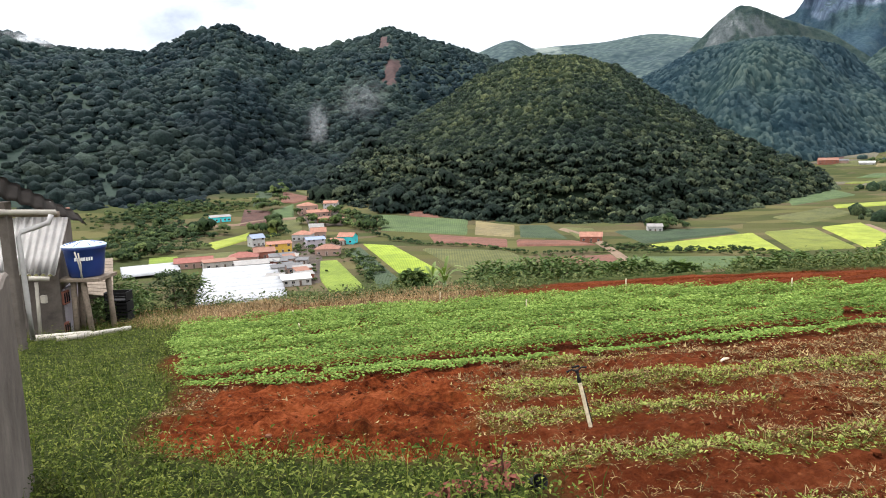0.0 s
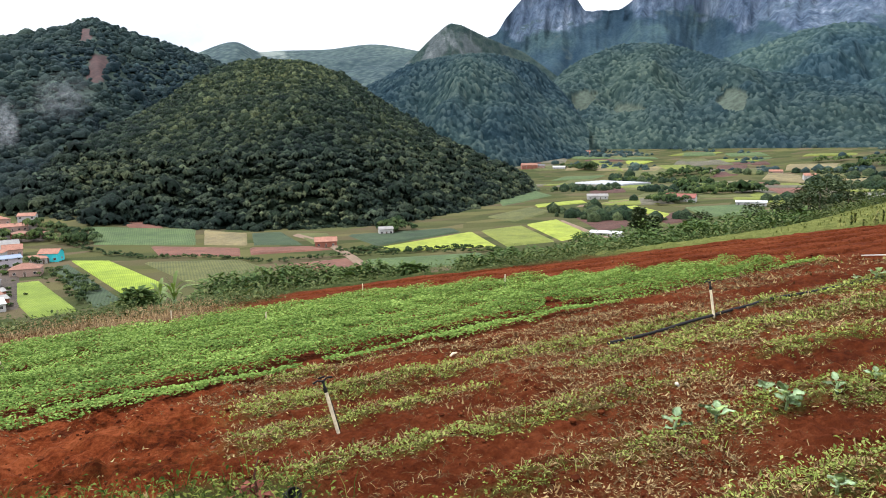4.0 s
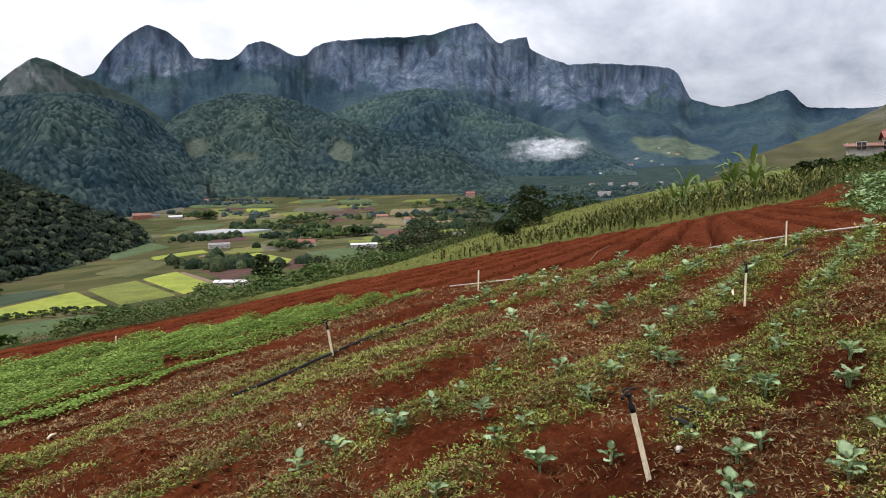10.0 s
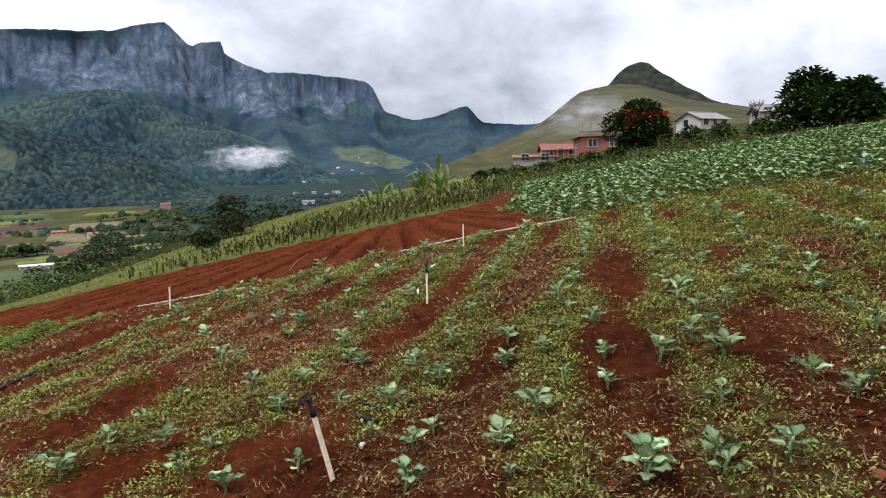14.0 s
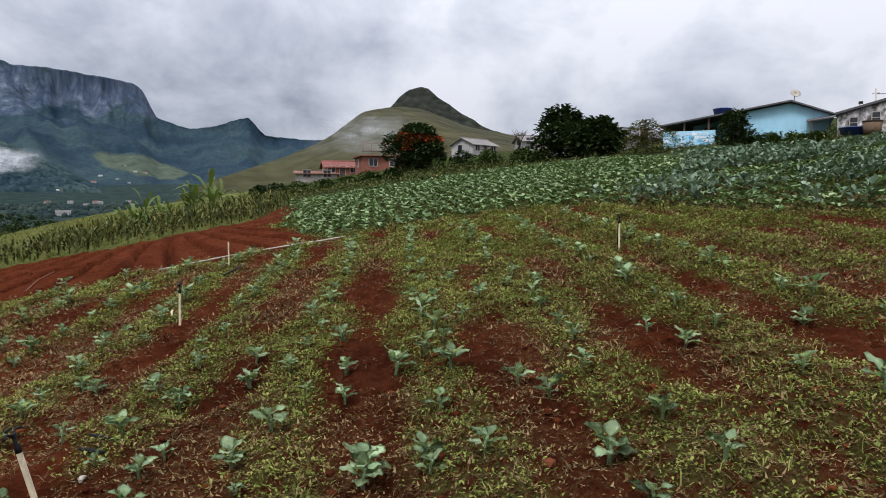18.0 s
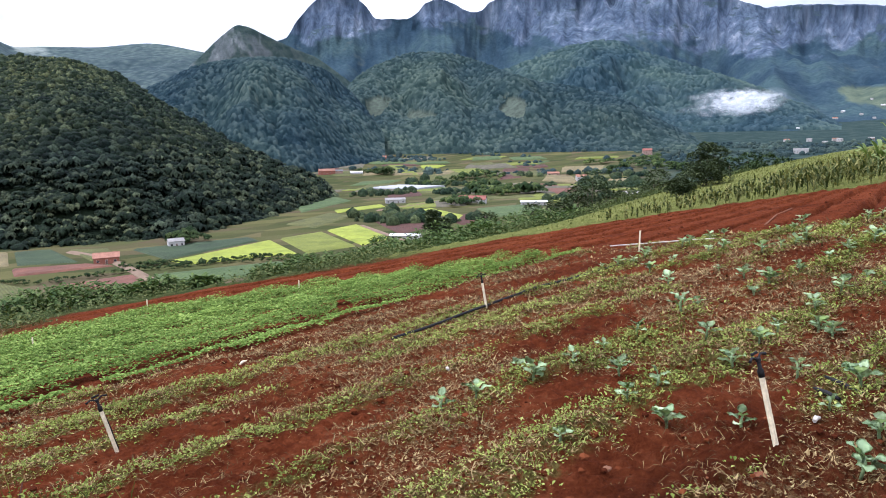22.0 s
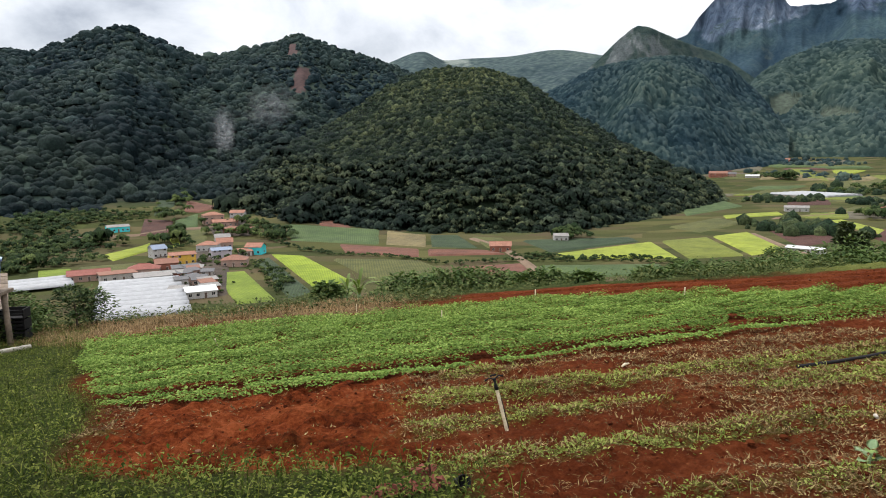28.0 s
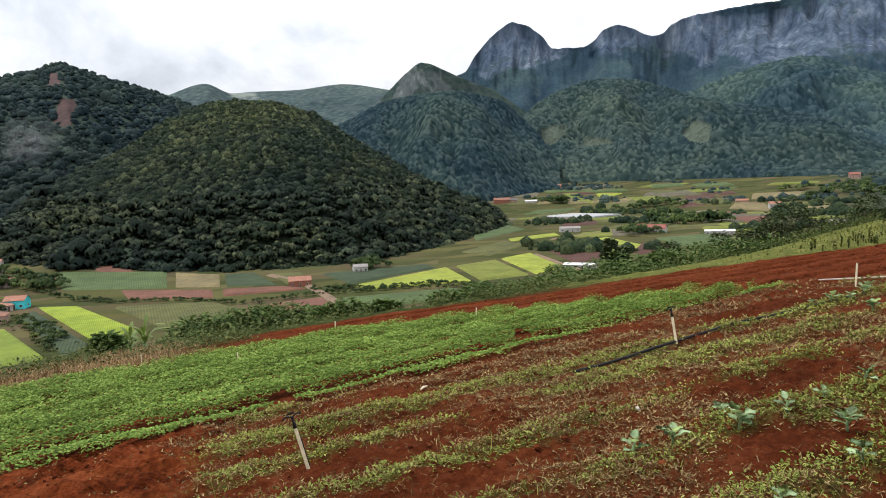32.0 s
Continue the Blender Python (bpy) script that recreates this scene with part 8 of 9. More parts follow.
    part("downpipe", tube(bmesh.new(), [rel(ob, p) for p in pts], 0.055, 8), plain("grey_pvc", (0.36, 0.34, 0.32), 0.55, 0.35, scale=4), ob, "grey downpipe with a swan neck")
    # pipes and lumber on the bank
    for (p, q), rad in ((((-9.62, 16.28, -4.41), (-8.32, 16.33, -4.57)), 0.075), (((-8.75, 15.63, -4.38), (-8.21, 15.93, -4.50)), 0.06), (((-8.27, 16.13, -4.53), (-7.71, 17.07, -4.61)), 0.055)):
        m = ext(p, q, 0.5)
        ob = at("plastic_pipe", m, "pale plastic pipe lying on the bank", "pipe", "bank pipes")
        part("pipe_wall", tube(bmesh.new(), [rel(ob, (v[0], v[1], gz(v[0], v[1]) + 0.14)) for v in (p, m, q)], rad, 10), WHITE_PVC, ob)
    c = (-9.24, 19.78, -5.04)
    ob = at("crate_stack", c, "stack of dark plastic crates in the weeds", "crate")
    for k in range(3):
        cr = part("crate", boxes((0, 0, 0.16 + 0.3 * k, 0.62, 0.42, 0.03)), BLACK, ob)
        for q in ((0, -0.2, 0.26, 0.62, 0.03, 0.05), (0, -0.2, 0.36, 0.62, 0.03, 0.05), (-0.3, 0, 0.28, 0.03, 0.42, 0.24), (0.3, 0, 0.28, 0.03, 0.42, 0.24), (0, 0.2, 0.28, 0.62, 0.03, 0.24)):
            part("crate_side", boxes((q[0], q[1], q[2] + 0.3 * k, *q[3:])), BLACK, cr)


def lathe(parent, name, prof, mat, label=""):
    bm = bmesh.new()
    n = 28
    rings = []
    for r, z in prof:
        rings.append([bm.verts.new((r * math.cos(2 * math.pi * k / n), r * math.sin(2 * math.pi * k / n), z)) for k in range(n)] if r > 0 else [bm.verts.new((0, 0, z))])
    for a, b in zip(rings, rings[1:]):
        for k in range(n):
            l = (k + 1) % n
            if len(a) == 1:
                bm.faces.new((a[0], b[k], b[l]))
            elif len(b) == 1:
                bm.faces.new((a[k], a[l], b[0]))
            else:
                bm.faces.new((a[k], a[l], b[l], b[k])).smooth = True
    bmesh.ops.recalc_face_normals(bm, faces=bm.faces)
    return part(name, bm, mat, parent, label)


build_yard()


# ---------- houses above the cabbages ----------
def facing(key, r=None, lo=15):
    """A pose at a bearing, local x to the viewer's right and local y away."""
    x, y = spot(key[0], r=r) if r else spot(*key, lo=lo)
    return pose(x, y, gz(x, y), 0, 0, -key[0])


def build_blue_house():
    wall, roof = PLASTER["blue"], ROOFS["dark"]
    ob = thing("blue_house", facing((121.71, 3.77), r=54) @ Matrix.Translation((0, 0, -0.52)) @ Matrix.Diagonal((0.98, 1, 0.88, 1)), "light blue house with a dark roof and a veranda", "house", "houses")
    bm = bmesh.new()
    ring = lambda y: [(-3.0, y, -1.2), (2.4, y, -1.2), (2.4, y, 2.3), (0, y, 3.3), (-3.0, y, 2.75)]
    A, B = [bm.verts.new(p) for p in ring(0)], [bm.verts.new(p) for p in ring(8)]
    bm.faces.new(A)
    bm.faces.new(B[::-1])
    for i in range(5):
        bm.faces.new((A[i], B[i], B[(i + 1) % 5], A[(i + 1) % 5]))
    bmesh.ops.recalc_face_normals(bm, faces=bm.faces)
    part("wall", bm, wall, ob)
    part("veranda_wall", boxes((-4.95, 3.2, 0.4, 3.9, 0.16, 4.2)), wall, ob)
    part("door", boxes((-5.6, 3.08, 1.0, 0.9, 0.08, 2.0), bevel=0.01), DOOR, ob, "dark door")
    part("roof_slope", slab(bmesh.new(), [(-8.9, -0.5, 1.95), (0, -0.5, 3.48), (0, 8.4, 3.48), (-8.9, 8.4, 1.95)], 0.12), roof, ob)
    part("roof_slope", slab(bmesh.new(), [(0, -0.5, 3.48), (2.75, -0.5, 2.28), (2.75, 8.4, 2.28), (0, 8.4, 3.48)], 0.12), roof, ob)
    par = part("parapet", boxes((-6.75, -0.3, 0.1, 3.7, 0.18, 2.6), bevel=0.02), wall, ob, "blue painted block parapet")
    g = random.Random(3)
    pale, deep = plain("pale_block", (0.52, 0.68, 0.76), 0.85, 0.1, scale=4), plain("deep_blue_block", (0.16, 0.42, 0.60), 0.85, 0.1, scale=4)
    for k in range(63):
        row, col = k // 9, k % 9
        part("block", boxes((-8.36 + 0.40 * col + 0.2 * (row % 2) * (col < 8), -0.395, -0.55 + 0.28 * row, 0.30 + 0.08 * g.random(), 0.05, 0.19 + 0.05 * g.random()), bevel=0.01), g.choice((pale, pale, wall, deep, WHITE_INK)), par)
    for x in (-8.5, -7.1, -5.4, -3.4):
        top = 1.85 + 0.172 * (x + 8.9)
        part("post", boxes((x, -0.2, (top - 0.6) / 2, 0.13, 0.13, top + 0.6), bevel=0.01), DOOR, ob)
    part("lean_to", slab(bmesh.new(), [(1.0, -1.6, 1.65), (3.2, -1.6, 2.0), (3.2, 0, 2.3), (1.0, 0, 1.95)], 0.08), roof, ob, "small dark lean-to roof")
    for x in (1.3, 3.0):
        part("post", boxes((x, -1.5, 0.6, 0.10, 0.10, 2.3)), DOOR, ob)
    tank = thing("roof_tank", ob.matrix_world @ Matrix.Translation((-4.8, 3.5, 3.15)), "blue plastic water tank on the roof", "water tank")
    lathe(tank, "body", [(0.0, -0.3), (0.6, -0.3), (0.68, 0.35), (0.72, 0.38), (0.72, 0.45)], TANK_BLUE)
    lathe(tank, "lid", [(0.73, 0.44), (0.5, 0.52), (0.0, 0.58)], TANK_BLUE)
    dish = thing("satellite_dish", ob.matrix_world @ Matrix.Translation((0.2, 0.2, 3.4)), "small pale satellite dish on the ridge", "dish")
    part("mast", tube(bmesh.new(), [(0, 0, -0.1), (0, 0, 0.5)], 0.03, 6), FRAME, dish)
    d = lathe(dish, "reflector", [(0.0, 0.0), (0.2, 0.03), (0.36, 0.11), (0.37, 0.13), (0.2, 0.05), (0.0, 0.02)], WHITE_PVC)
    d.matrix_local = pose(0, 0, 0.6, 60, 0, 30)
    part("feed_arm", tube(bmesh.new(), [(0, 0, 0.6), (0.1, -0.3, 0.8)], 0.015, 5), FRAME, dish)


def build_hut():
    ob = thing("white_hut", facing((127.65, 4.07), r=48) @ Matrix.Translation((0.15, 0, -0.62)) @ Matrix.Diagonal((0.86, 1, 1, 1)), "whitewashed hut with a bare stone side wall", "house", "houses")
    sm = Mat("patchy_stone_wall", 0.95, 0.05)
    wash = sm.ramp(sm.noise(2.2, 7, 0.72), (0.40, (0.10, 0.085, 0.075)), (0.50, (0.34, 0.32, 0.30)), (0.60, (0.66, 0.64, 0.62)))
    sm.color(sm.mix(sm.ramp(sm.noise(0.9, 5, 0.7), (0.52, (0, 0, 0)), (0.62, (0.8, 0.8, 0.8))), wash, (0.16, 0.10, 0.075)))
    sm.bump(sm.voro(6.0), 0.8, 0.05)
    stone = sm.m
    part("front_wall", boxes((3.0, 0.2, 0.7, 6.0, 0.2, 3.5), bevel=0.01), plain("whitewash", (0.68, 0.66, 0.62), 0.9, 0.15, scale=1.5, vary=0.2, bump=0.2), ob)
    bm = panel([(-3.0, 1.2, 1.85), (0.0, 0.1, 2.42), (0.0, 0.1, -1.2), (-3.0, 1.2, -1.2)], 0.2)
    part("side_wall", bm, stone, ob, "rough grey stone side wall")
    part("roof", slab(bmesh.new(), [(-3.2, 0.8, 2.0), (0, -0.3, 2.60), (6.4, -0.3, 2.72), (6.4, 6, 2.5), (-3.2, 6, 1.9)], 0.14), ROOFS["dark"], ob)
    dr = part("door", boxes((1.0, 0.09, 1.0, 0.75, 0.06, 1.98), bevel=0.01), DOOR, ob, "dark brown plank door")
    part("door_frame", boxes((0.59, 0.08, 1.0, 0.08, 0.1, 2.04), (1.41, 0.08, 1.0, 0.08, 0.1, 2.04), (1.0, 0.08, 2.04, 0.9, 0.1, 0.08)), FRAME, dr)
    wn = part("shutter", boxes((2.75, 0.09, 1.35, 0.75, 0.05, 0.9), bevel=0.01), plain("brown_shutter", (0.16, 0.09, 0.07), 0.7), ob, "closed brown shutter")
    part("drain_pipe", tube(bmesh.new(), [(1.95, 0.04, 2.4), (1.9, 0.04, 0.0)], 0.035, 8), FRAME, ob)
    part("step", boxes((1.0, -0.25, -0.12, 1.1, 0.5, 0.3), bevel=0.02), RENDER_GREY, ob)
    for u, z in ((0.32, 1.30), (0.76, 1.5)):
        x, y = -3.0 + 3.0 * u, 1.2 - 1.1 * u
        wn = part("window", boxes((x, y - 0.14, z, 0.45, 0.34, 0.6), bevel=0.01), GLASS, ob, "small dark window")
        part("window_frame", boxes((x - 0.25, y - 0.28, z, 0.05, 0.1, 0.7), (x + 0.25, y - 0.28, z, 0.05, 0.1, 0.7), (x, y - 0.28, z + 0.33, 0.5, 0.1, 0.05), (x, y - 0.30, z, 0.5, 0.08, 0.03)), WHITE_PVC, wn)
    M = ob.matrix_world
    pole = thing("power_pole", M @ Matrix.Translation((-0.9, 5.5, 0)), "thin power pole behind the hut", "pole")
    part("mast", tube(bmesh.new(), [(0, 0, -1.5), (0, 0, 3.9)], 0.06, 8), FRAME, pole)
    part("cross_arm", boxes((0, 0, 3.6, 0.5, 0.06, 0.06)), FRAME, pole)
    part("cable", tube(bmesh.new(), [(0, 0, 3.55), (4, 0, 3.4), (8, 0, 3.75), (12, 0, 4.2)], 0.02, 5), BLACK, pole, "sagging black cable")
    short = thing("short_pole", M @ Matrix.Translation((-1.9, 5.0, 0)), "short post with a lamp behind the hut", "pole")
    part("mast", tube(bmesh.new(), [(0, 0, -1.5), (0, 0, 2.9)], 0.05, 8), FRAME, short)
    part("lamp_head", boxes((0.06, 0, 3.0, 0.3, 0.16, 0.16), bevel=0.03), BLACK, short)
    dx = M @ Vector((-0.9, -0.9, 0))
    drum = thing("clay_pot", Matrix.Translation((dx.x, dx.y, gz(dx.x, dx.y))), "brown round tub on the ground by the hut", "tub")
    lathe(drum, "bowl", [(0.0, 0.0), (0.40, 0.0), (0.48, 0.30), (0.50, 0.62), (0.46, 0.70), (0.42, 0.66), (0.0, 0.6)], plain("brown_clay", (0.20, 0.13, 0.08), 0.85, scale=4))
    lathe(drum, "rim", [(0.44, 0.68), (0.53, 0.69), (0.53, 0.76), (0.43, 0.76), (0.43, 0.69)], plain("dark_rim", (0.05, 0.04, 0.03), 0.8), "dark rim")
    dx = M @ Vector((-2.0, -0.4, 0))
    tub = thing("blue_tub", Matrix.Translation((dx.x, dx.y, gz(dx.x, dx.y))), "low dark blue plastic tub by the hut wall", "tub")
    lathe(tub, "bowl", [(0.0, 0.0), (0.6, 0.0), (0.75, 0.4), (0.78, 0.42), (0.70, 0.42), (0.55, 0.05), (0.0, 0.05)], TANK_BLUE)
    lathe(tub, "rim", [(0.74, 0.40), (0.80, 0.41), (0.80, 0.46), (0.74, 0.46), (0.74, 0.40)], TANK_BLUE)


def build_upper_houses():
    def place(key, w, d, h, rise, wall, roof, label, turn=0, **kw):
        x, y = spot(*key, lo=20)
        return house(x, y, -key[0] + turn, w, d, h, rise, wall, roof, label, **kw)
    place((97.60, 3.62), 6.6, 5, 2.0, 1.1, "white", "fibre", "white house with a low grey gable roof", 50, windows=2)
    place((89.77, 2.40), 5.6, 6, 2.2, 0.3, "brick", "brown", "unfinished red brick house with open columns", 12, windows=2, kind="flat", door=False)
    place((86.59, 1.95), 5.2, 5, 1.8, 0.9, "brick", "red", "small red house with a red roof", 8, windows=2)
    place((84.62, 1.48), 6.0, 5, 1.4, 0.5, "grey", "brown", "low brown-roofed shed beside the red house", 4, windows=2, kind="shed", door=False)
    place((79.63, 1.08), 5.0, 5, 2.2, 0.3, "pink", "fibre", "pale pink block building on the hillside", 0, windows=1, kind="flat", door=False)
    place((102.30, 4.00), 4.0, 4, 1.5, 0.8, "white", "fibre", "low white outbuilding behind the bushes", 20, windows=1)
    place((108.90, 4.01), 9.0, 8, 1.3, 1.1, "grey", "dark", "dark-roofed house behind the big tree", 40, windows=2)
    x, y = spot(*(89.77, 2.40), lo=20)
    ob = thing("column_frame", pose(x, y, gz(x, y) + 2.30, 0, 0, -(89.77, 2.40)[0] + 12), "bare concrete columns on the unfinished roof", "frame")
    part("slab_edge", boxes((0, -2.7, 0.08, 5.8, 0.2, 0.12)), RENDER_GREY, ob)
    for k in range(6):
        part("column", boxes((-2.6 + 1.04 * k, -2.7, 0.6, 0.16, 0.16, 1.1)), PLASTER["pink"], ob)
    part("top_rail", boxes((0, -2.7, 1.17, 5.6, 0.12, 0.08)), PLASTER["pink"], ob)


build_blue_house()
build_hut()
build_upper_houses()


def right_tree(key_top, key_base, spread_px, mat, label, name="garden_tree", r=None, **kw):
    x, y = spot(*key_base, lo=20) if r is None else spot(key_base[0], r=r)
    r = math.hypot(x, y)
    h = r * math.tan(radians(key_top[1])) + EYE - gz(x, y)
    return tree(name, x, y, h, spread_px * r / 1219 / 2 * 0.85, mat, label, **kw)


ob = right_tree((93.02, 5.86), (93.10, 2.28), 130, TREE_LEAF, "bushy dark tree topped with orange-red blossom", "flowering_tree", n=8500, leaf=0.36, bole=0.03, lumps=16, seed=701)
V, F = leaf_cloud([(0.0, 0.0, 3.45), (1.1, 0.7, 3.05), (-1.2, 0.6, 3.1), (0.3, -1.3, 3.0), (1.7, -0.3, 2.3), (-1.1, -1.0, 2.9), (-1.8, 0.2, 2.2), (0.2, 1.6, 2.7), (0.9, -1.6, 1.9)], [(1.3, 1.3, 0.6), (1.0, 1.0, 0.6), (1.0, 1.0, 0.6), (1.0, 1.0, 0.5), (0.7, 0.7, 0.7), (0.9, 0.9, 0.5), (0.5, 0.5, 0.7), (0.9, 0.9, 0.5), (0.5, 0.5, 0.7)], 2600, 0.30, np.random.default_rng(702), 0.6)
fl = new("blossom", mesh_np("blossom", V, F, [FLOWER], False))
fl.parent = ob
tagged(fl, "orange-red flower clusters")
fx, fy = ob.location.x, ob.location.y
fl.scale = [(math.hypot(fx, fy) * math.tan(radians((93.02, 5.86)[1])) + EYE - gz(fx, fy)) / 4.0] * 3
right_tree((104.86, 7.03), (104.90, 3.40), 150, TREE_LEAF, "large rounded dark green tree", "shade_tree", n=4200, leaf=0.48, bole=0.05, lumps=13, seed=703)
right_tree((107.69, 6.10), (107.73, 3.48), 120, TREE_LEAF, "dark green tree beside the house", "shade_tree", n=3000, leaf=0.48, bole=0.04, lumps=10, seed=704)
right_tree((111.6, 6.38), (111.6, 3.60), 95, CORN_LEAF, "thin yellow-green shrub by the veranda", "yard_shrub", n=2400, leaf=0.17, bole=0.15, lumps=9, seed=705, category="shrub")
right_tree((118.03, 6.64), (118.04, 3.51), 78, TREE_LEAF, "dense dark shrub before the blue house", "yard_shrub", r=42, n=2000, leaf=0.24, bole=0.05, lumps=11, seed=706, category="shrub")
for k, (a, b, s) in enumerate((((120.49, 4.95), (120.53, 3.67), 55), ((122.25, 4.84), (122.29, 3.76), 50), ((123.51, 4.96), (123.54, 3.89), 40), ((119.30, 4.77), (119.34, 3.57), 50))):
    right_tree(a, b, s, BUSH_LEAF, "clipped green bush below the house wall", "yard_bush", r=43, n=900, leaf=0.2, bole=0.03, lumps=9, seed=710 + k, group="yard bushes", category="shrub")
for k, (a, b, s) in enumerate((((96.63, 3.91), (96.64, 2.67), 60), ((98.96, 4.06), (98.97, 2.77), 60), ((101.75, 4.24), (101.76, 3.00), 60), ((103.38, 3.96), (103.39, 3.13), 50), ((87.40, 1.87), (87.39, 1.23), 50), ((89.22, 2.34), (89.22, 1.52), 50), ((91.06, 2.64), (91.06, 1.71), 40), ((85.60, 1.58), (85.59, 0.94), 50), ((83.38, 1.38), (83.37, 0.61), 50), ((81.64, 1.19), (81.62, 0.47), 50), ((78.06, 2.11), (78.02, 0.58), 40), ((76.23, 2.60), (76.18, 0.79), 36), ((80.35, 1.04), (80.33, 0.28), 40))):
    right_tree(a, b, s, BUSH_LEAF if k % 3 else TREE_LEAF, "wild green shrub on the bank below the houses", "bank_shrub", n=800, leaf=0.3, bole=0.03, lumps=8, seed=730 + k, group="bank shrubs", category="shrub")


def build_bare_tree():
    x, y = spot(*(101.39, 3.69), lo=20)
    r = math.hypot(x, y)
    h = r * math.tan(radians((101.37, 5.89)[1])) + EYE - gz(x, y)
    ob = thing("bare_tree", pose(x, y, gz(x, y) - 0.1), "leafless grey tree with fine twigs", "tree")
    g = random.Random(9)
    part("trunk", tube(bmesh.new(), [(0, 0, 0), (0.05, 0, h * 0.3), (0, 0.05, h * 0.5)], [0.12, 0.09, 0.05], 7), BARK, ob)
    for k in range(14):
        a, u = k * 2.4, g.uniform(0.6, 1.0)
        bm = tube(bmesh.new(), [(0, 0.02, h * g.uniform(0.25, 0.5)), (0.3 * u * math.cos(a) * h * 0.5, 0.3 * u * math.sin(a) * h * 0.5, h * 0.65), (0.8 * u * math.cos(a) * h * 0.42, 0.8 * u * math.sin(a) * h * 0.42, h * g.uniform(0.8, 1.0))], [0.05, 0.03, 0.012], 5)
        for j in range(4):
            p = Vector((0.55 * u * math.cos(a) * h * 0.4, 0.55 * u * math.sin(a) * h * 0.4, h * 0.72))
            tube(bm, [p, p + Vector((g.uniform(-0.5, 0.5), g.uniform(-0.5, 0.5), g.uniform(0.2, 0.8)))], [0.018, 0.006], 4)
        part("branch", bm, BARK, ob)


def build_car():
    M = facing((107.18, 3.34), r=60)
    ob = thing("parked_car", M @ pose(0, 0, 0, 0, 0, 12), "dark parked car half hidden by the crop", "car")
    paint = plain("dark_car_paint", (0.03, 0.035, 0.04), 0.3, 0.5, scale=1)
    bm = bmesh.new()
    box(bm, 0, 0, 0.62, 4.0, 1.65, 0.55, bevel=0.14)
    part("body", bm, paint, ob)
    bm = bmesh.new()
    v = box(bm, -0.1, 0, 1.12, 2.3, 1.45, 0.55, bevel=0.06)
    for q in bm.verts:
        if q.co.z > 1.2:
            q.co.x = -0.1 + (q.co.x + 0.1) * 0.72
            q.co.y *= 0.88
    part("cabin", bm, GLASS, ob, "dark glazed cabin")
    part("roof", boxes((-0.1, 0, 1.41, 1.6, 1.25, 0.05), bevel=0.02), paint, ob)
    for x in (-1.25, 1.25):
        for y in (-0.78, 0.78):
            w = part("wheel", tube(bmesh.new(), [(x, y - 0.1, 0.31), (x, y + 0.1, 0.31)], 0.31, 16), BLACK, ob)
            part("rim", tube(bmesh.new(), [(x, y - 0.11, 0.31), (x, y + 0.11, 0.31)], 0.17, 12), FRAME, w)
    for y in (-0.6, 0.6):
        part("headlight", boxes((1.99, y, 0.68, 0.06, 0.3, 0.14), bevel=0.02), WHITE_PVC, ob)


build_bare_tree()
build_car()


# ---------- mist ----------
def mist(name, key, r, wide, high, seed, dens, label):
    """A drifting bank of cloud: three billowing veils, thinning out to nothing."""
    m = Mat(name + "_vapour", 1.0, 0.0)
    m.color((0.86, 0.87, 0.89))
    ts, ms = m.n("ShaderNodeBsdfTransparent"), m.n("ShaderNodeMixShader")
    tl, m2 = m.n("ShaderNodeBsdfTranslucent"), m.n("ShaderNodeMixShader")
    tl.inputs[0].default_value = (0.9, 0.91, 0.93, 1)
    m2.inputs[0].default_value = 0.5
    m.link(m.b.outputs[0], m2.inputs[1])
    m.link(tl.outputs[0], m2.inputs[2])
    nz = m.ramp(m.noise(7.0 / wide, 7, 0.68, stretch=(1, 1, 1.8)), (0.40, (0, 0, 0)), (0.60, (1, 1, 1)))
    m.link(m.math("MULTIPLY", m.attr("thick"), m.math("MULTIPLY", nz, dens)), ms.inputs[0])
    m.link(ts.outputs[0], ms.inputs[1])
    m.link(m2.outputs[0], ms.inputs[2])
    m.link(ms.outputs[0], m.nt.nodes["Material Output"].inputs[0])
    az, el = key
    a = radians(az)
    c = Vector((r * math.sin(a), r * math.cos(a), r * math.tan(radians(el))))
    ob = new(name)
    ob.matrix_world = Matrix.Translation(c) @ pose(0, 0, 0, 0, 0, -az)
    tagged(ob, label, "mist", kind="stuff")
    n = 40
    for k in range(3):
        u, w = np.meshgrid(np.linspace(-1, 1, n), np.linspace(-1, 1, n), indexing="ij")
        x, z = u * wide / 2, w * high / 2
        bulge = np.sqrt(np.clip(1 - u * u * 0.9 - w * w * 0.9, 0, 1))
        y = -bulge * high * 0.5 + k * high * 0.35 + high * 0.3 * (fbm(u * 2 + 9, w * 2 + k, 3, seed + k) - 0.5)
        rr = np.sqrt((u * (1 + 0.2 * k)) ** 2 + (w + 0.35 * u * (k - 1)) ** 2) + 0.7 * (fbm(u * 2.2 + 5 * k, w * 2.2 + 3, 4, seed + 5 + k) - 0.5)
        thick = sstep(0.95, 0.15, rr)
        veil = new("veil", mesh_np("veil", np.stack([x.ravel(), y.ravel(), z.ravel()], 1), grid_faces(n, n), [m.m], True, {"thick": thick.ravel()}))
        veil.parent = ob
        veil.visible_shadow = False


mist("mist_bank", (61.6, 2.75), 1700, 262, 66, 3, 0.95, "white bank of low cloud hanging before the mountain")
mist("mist_wisp", (-9.88, 1.93), 640, 28, 46, 8, 0.13, "thin wisp of mist rising from the forest gully")
mist("mist_wisp", (88.34, 5.20), 300, 60, 22, 12, 0.22, "thin mist drifting across the grassy hill")
mist("mist_wisp", (-29.10, 8.09), 1180, 150, 26, 16, 0.5, "white mist lying along the ridge top")
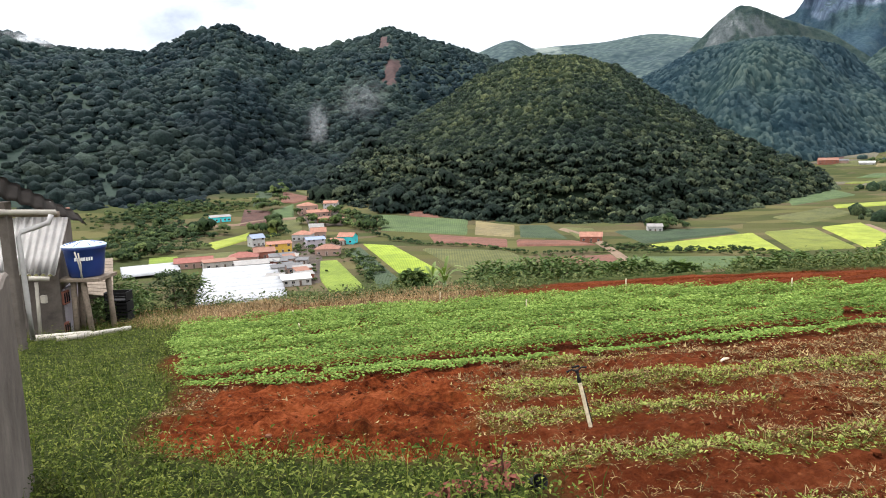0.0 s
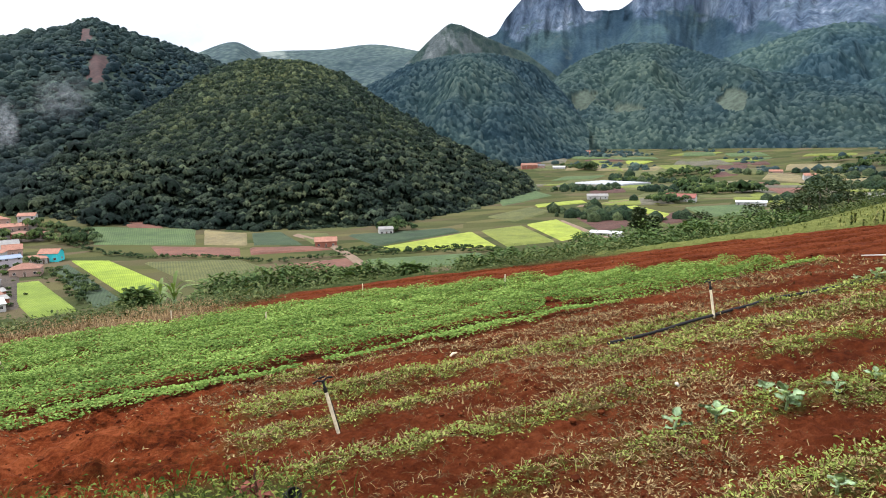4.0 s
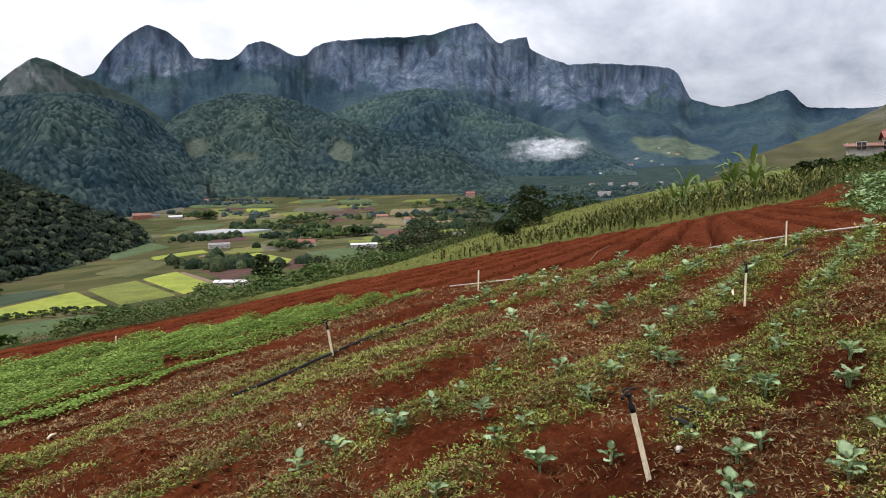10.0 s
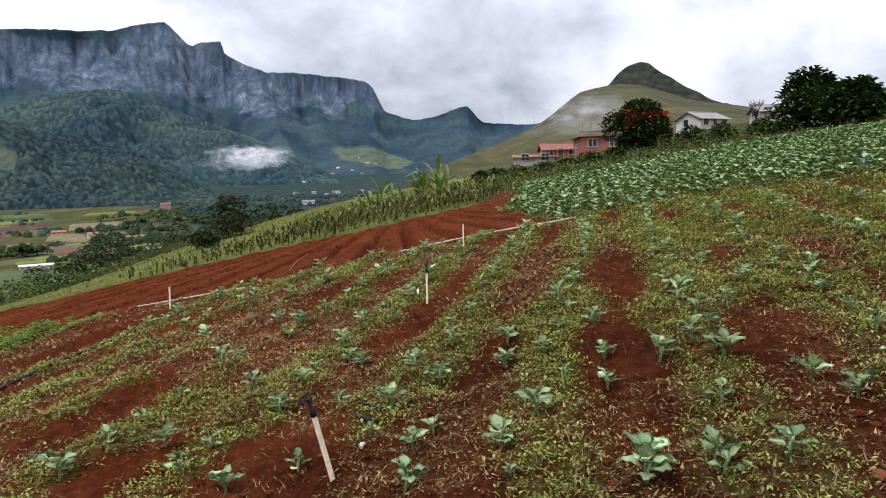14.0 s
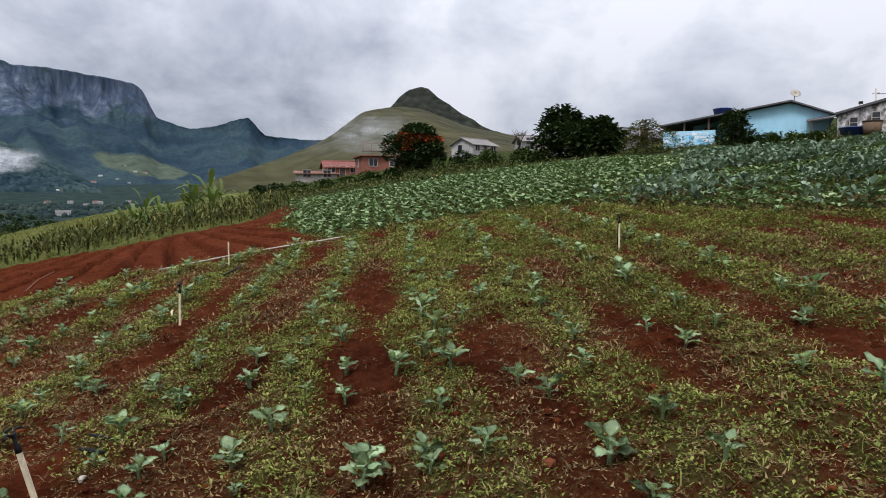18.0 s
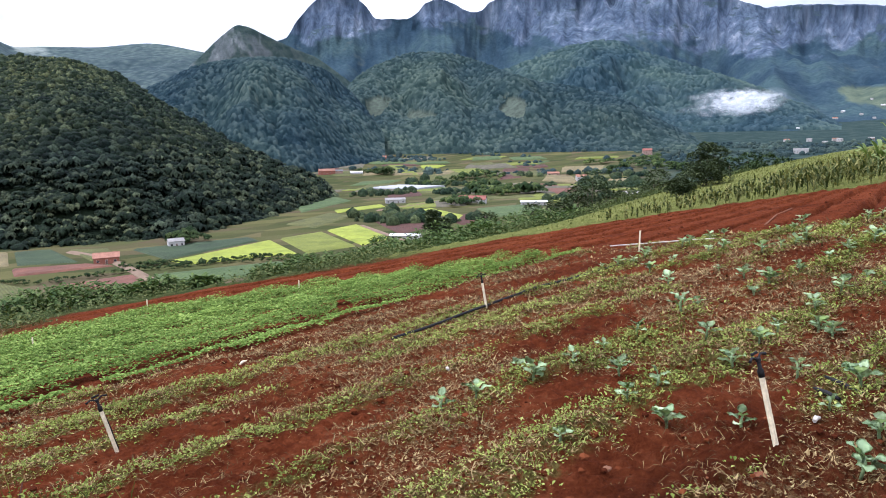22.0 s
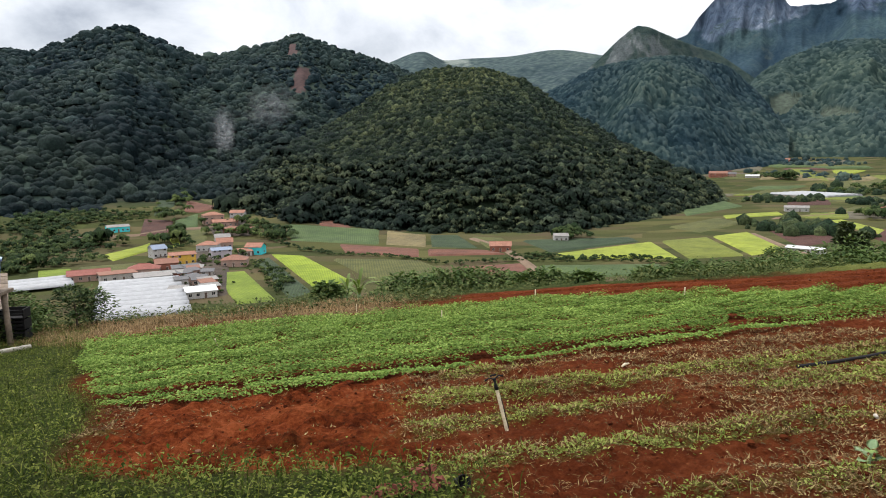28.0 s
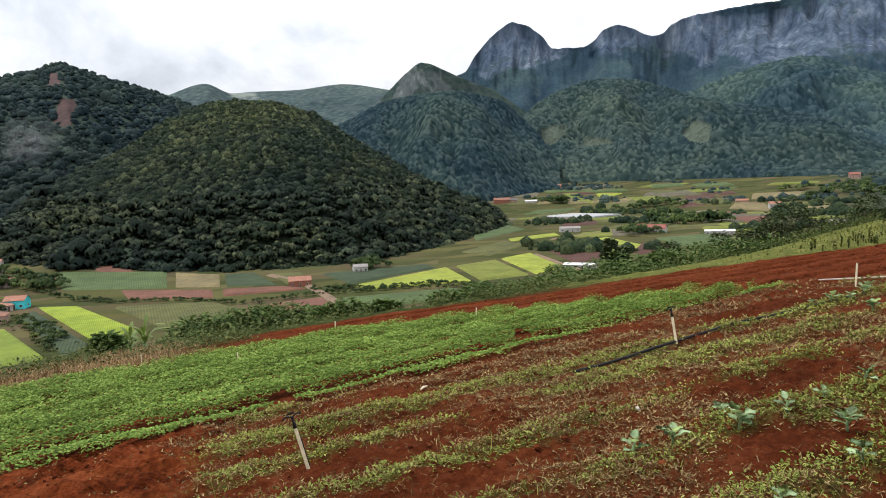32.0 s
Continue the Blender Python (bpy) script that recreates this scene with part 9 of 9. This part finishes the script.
mist("mist_wisp", (-6.27, 3.79), 900, 90, 60, 21, 0.07, "faint mist in the forest gully")


# ---------- small litter in the field ----------
def build_litter():
    x, y = (0.42, 4.50)
    z = float(ground_z(np.array([x]), np.array([y]))[0])
    ob = thing("dead_shrub", Matrix.Translation((x, y, z)), "dead shrub with curled red-brown leaves", "shrub")
    twig = plain("brown_stem", (0.06, 0.026, 0.018), 0.9, 0.05)
    part("stem", tube(bmesh.new(), [(0, 0, -0.05), (0.03, 0.0, 0.10), (0.015, 0.02, 0.22), (0.05, 0.03, 0.34)], [0.012, 0.010, 0.008, 0.004], 6), twig, ob)
    g = np.random.default_rng(41)
    dead = leaf_mat("dead_leaves", (0.045, 0.013, 0.010), (0.110, 0.034, 0.025), (0.26, 0.11, 0.08), 0.9, 0.05, 4.0, 0.05)
    for k in range(60):
        heap = (0.0, 0.0, 0.15) if k < 38 else (-0.28, -0.08, 0.05)
        a = g.uniform(0, 6.28)
        d = g.uniform(0.0, 0.14 if k < 38 else 0.11)
        P = np.array([[heap[0] + math.cos(a) * d, heap[1] + math.sin(a) * d * 0.8, g.uniform(0.0, heap[2]) * (1 - 3 * d)]])
        L = np.array([g.uniform(0.05, 0.11)])
        V, F = leaf_verts(P, np.array([a]), np.array([g.uniform(-0.6, 0.9)]), L, L * g.uniform(0.5, 0.8), 0.55)
        leaf = new("leaf", mesh_np("leaf", V, F, [dead], False))
        leaf.parent = ob
    px, py = x + 0.19, y - 0.10
    pot = thing("plastic_scrap", pose(px, py, float(ground_z(np.array([px]), np.array([py]))[0]) + 0.03, 62, 12, 25) @ Matrix.Diagonal((0.72, 0.6, 0.72, 1)), "crumpled black plastic seedling pot", "pot")
    lathe(pot, "cup", [(0.0, 0.0), (0.05, 0.0), (0.068, 0.12), (0.074, 0.125), (0.064, 0.12), (0.045, 0.01), (0.0, 0.01)], BLACK)
    lathe(pot, "rim", [(0.070, 0.118), (0.080, 0.12), (0.080, 0.13), (0.068, 0.13), (0.070, 0.118)], BLACK)
    for k, ((sx, sy), L, a, mat, label) in enumerate((((4.75, 1.55), 0.34, 62, BLACK, "dark rotten stick on the soil"), ((4.54, 1.57), 0.20, 70, BLACK, "dark broken stick on the soil"), ((9.49, 2.52), 0.5, 15, WOOD, "pale split stick lying by a stake"), ((3.27, 7.97), 0.16, 40, WOOD, "pale wood chip on the soil"), ((4.14, 1.46), 0.07, 10, WHITE_PVC, "small white plastic scrap"), ((3.96, 4.70), 0.06, 80, WHITE_PVC, "small white plastic scrap"))):
        zz = float(ground_z(np.array([sx]), np.array([sy]))[0])
        bm = tube(bmesh.new(), [(-L / 2, 0, 0.02), (0, 0.015 * L, 0.028), (L / 2, -0.01, 0.022)], [0.012, 0.017, 0.010], 6)
        ob = thing("stick" if L > 0.1 else "plastic_chip", pose(sx, sy, zz, 0, 0, a), label, "litter")
        part("piece", bm, mat, ob)
        part("end", tube(bmesh.new(), [(L / 2 - 0.01, -0.01, 0.022), (L / 2 + 0.015, -0.012, 0.02)], [0.010, 0.004], 6), mat, ob)


build_litter()
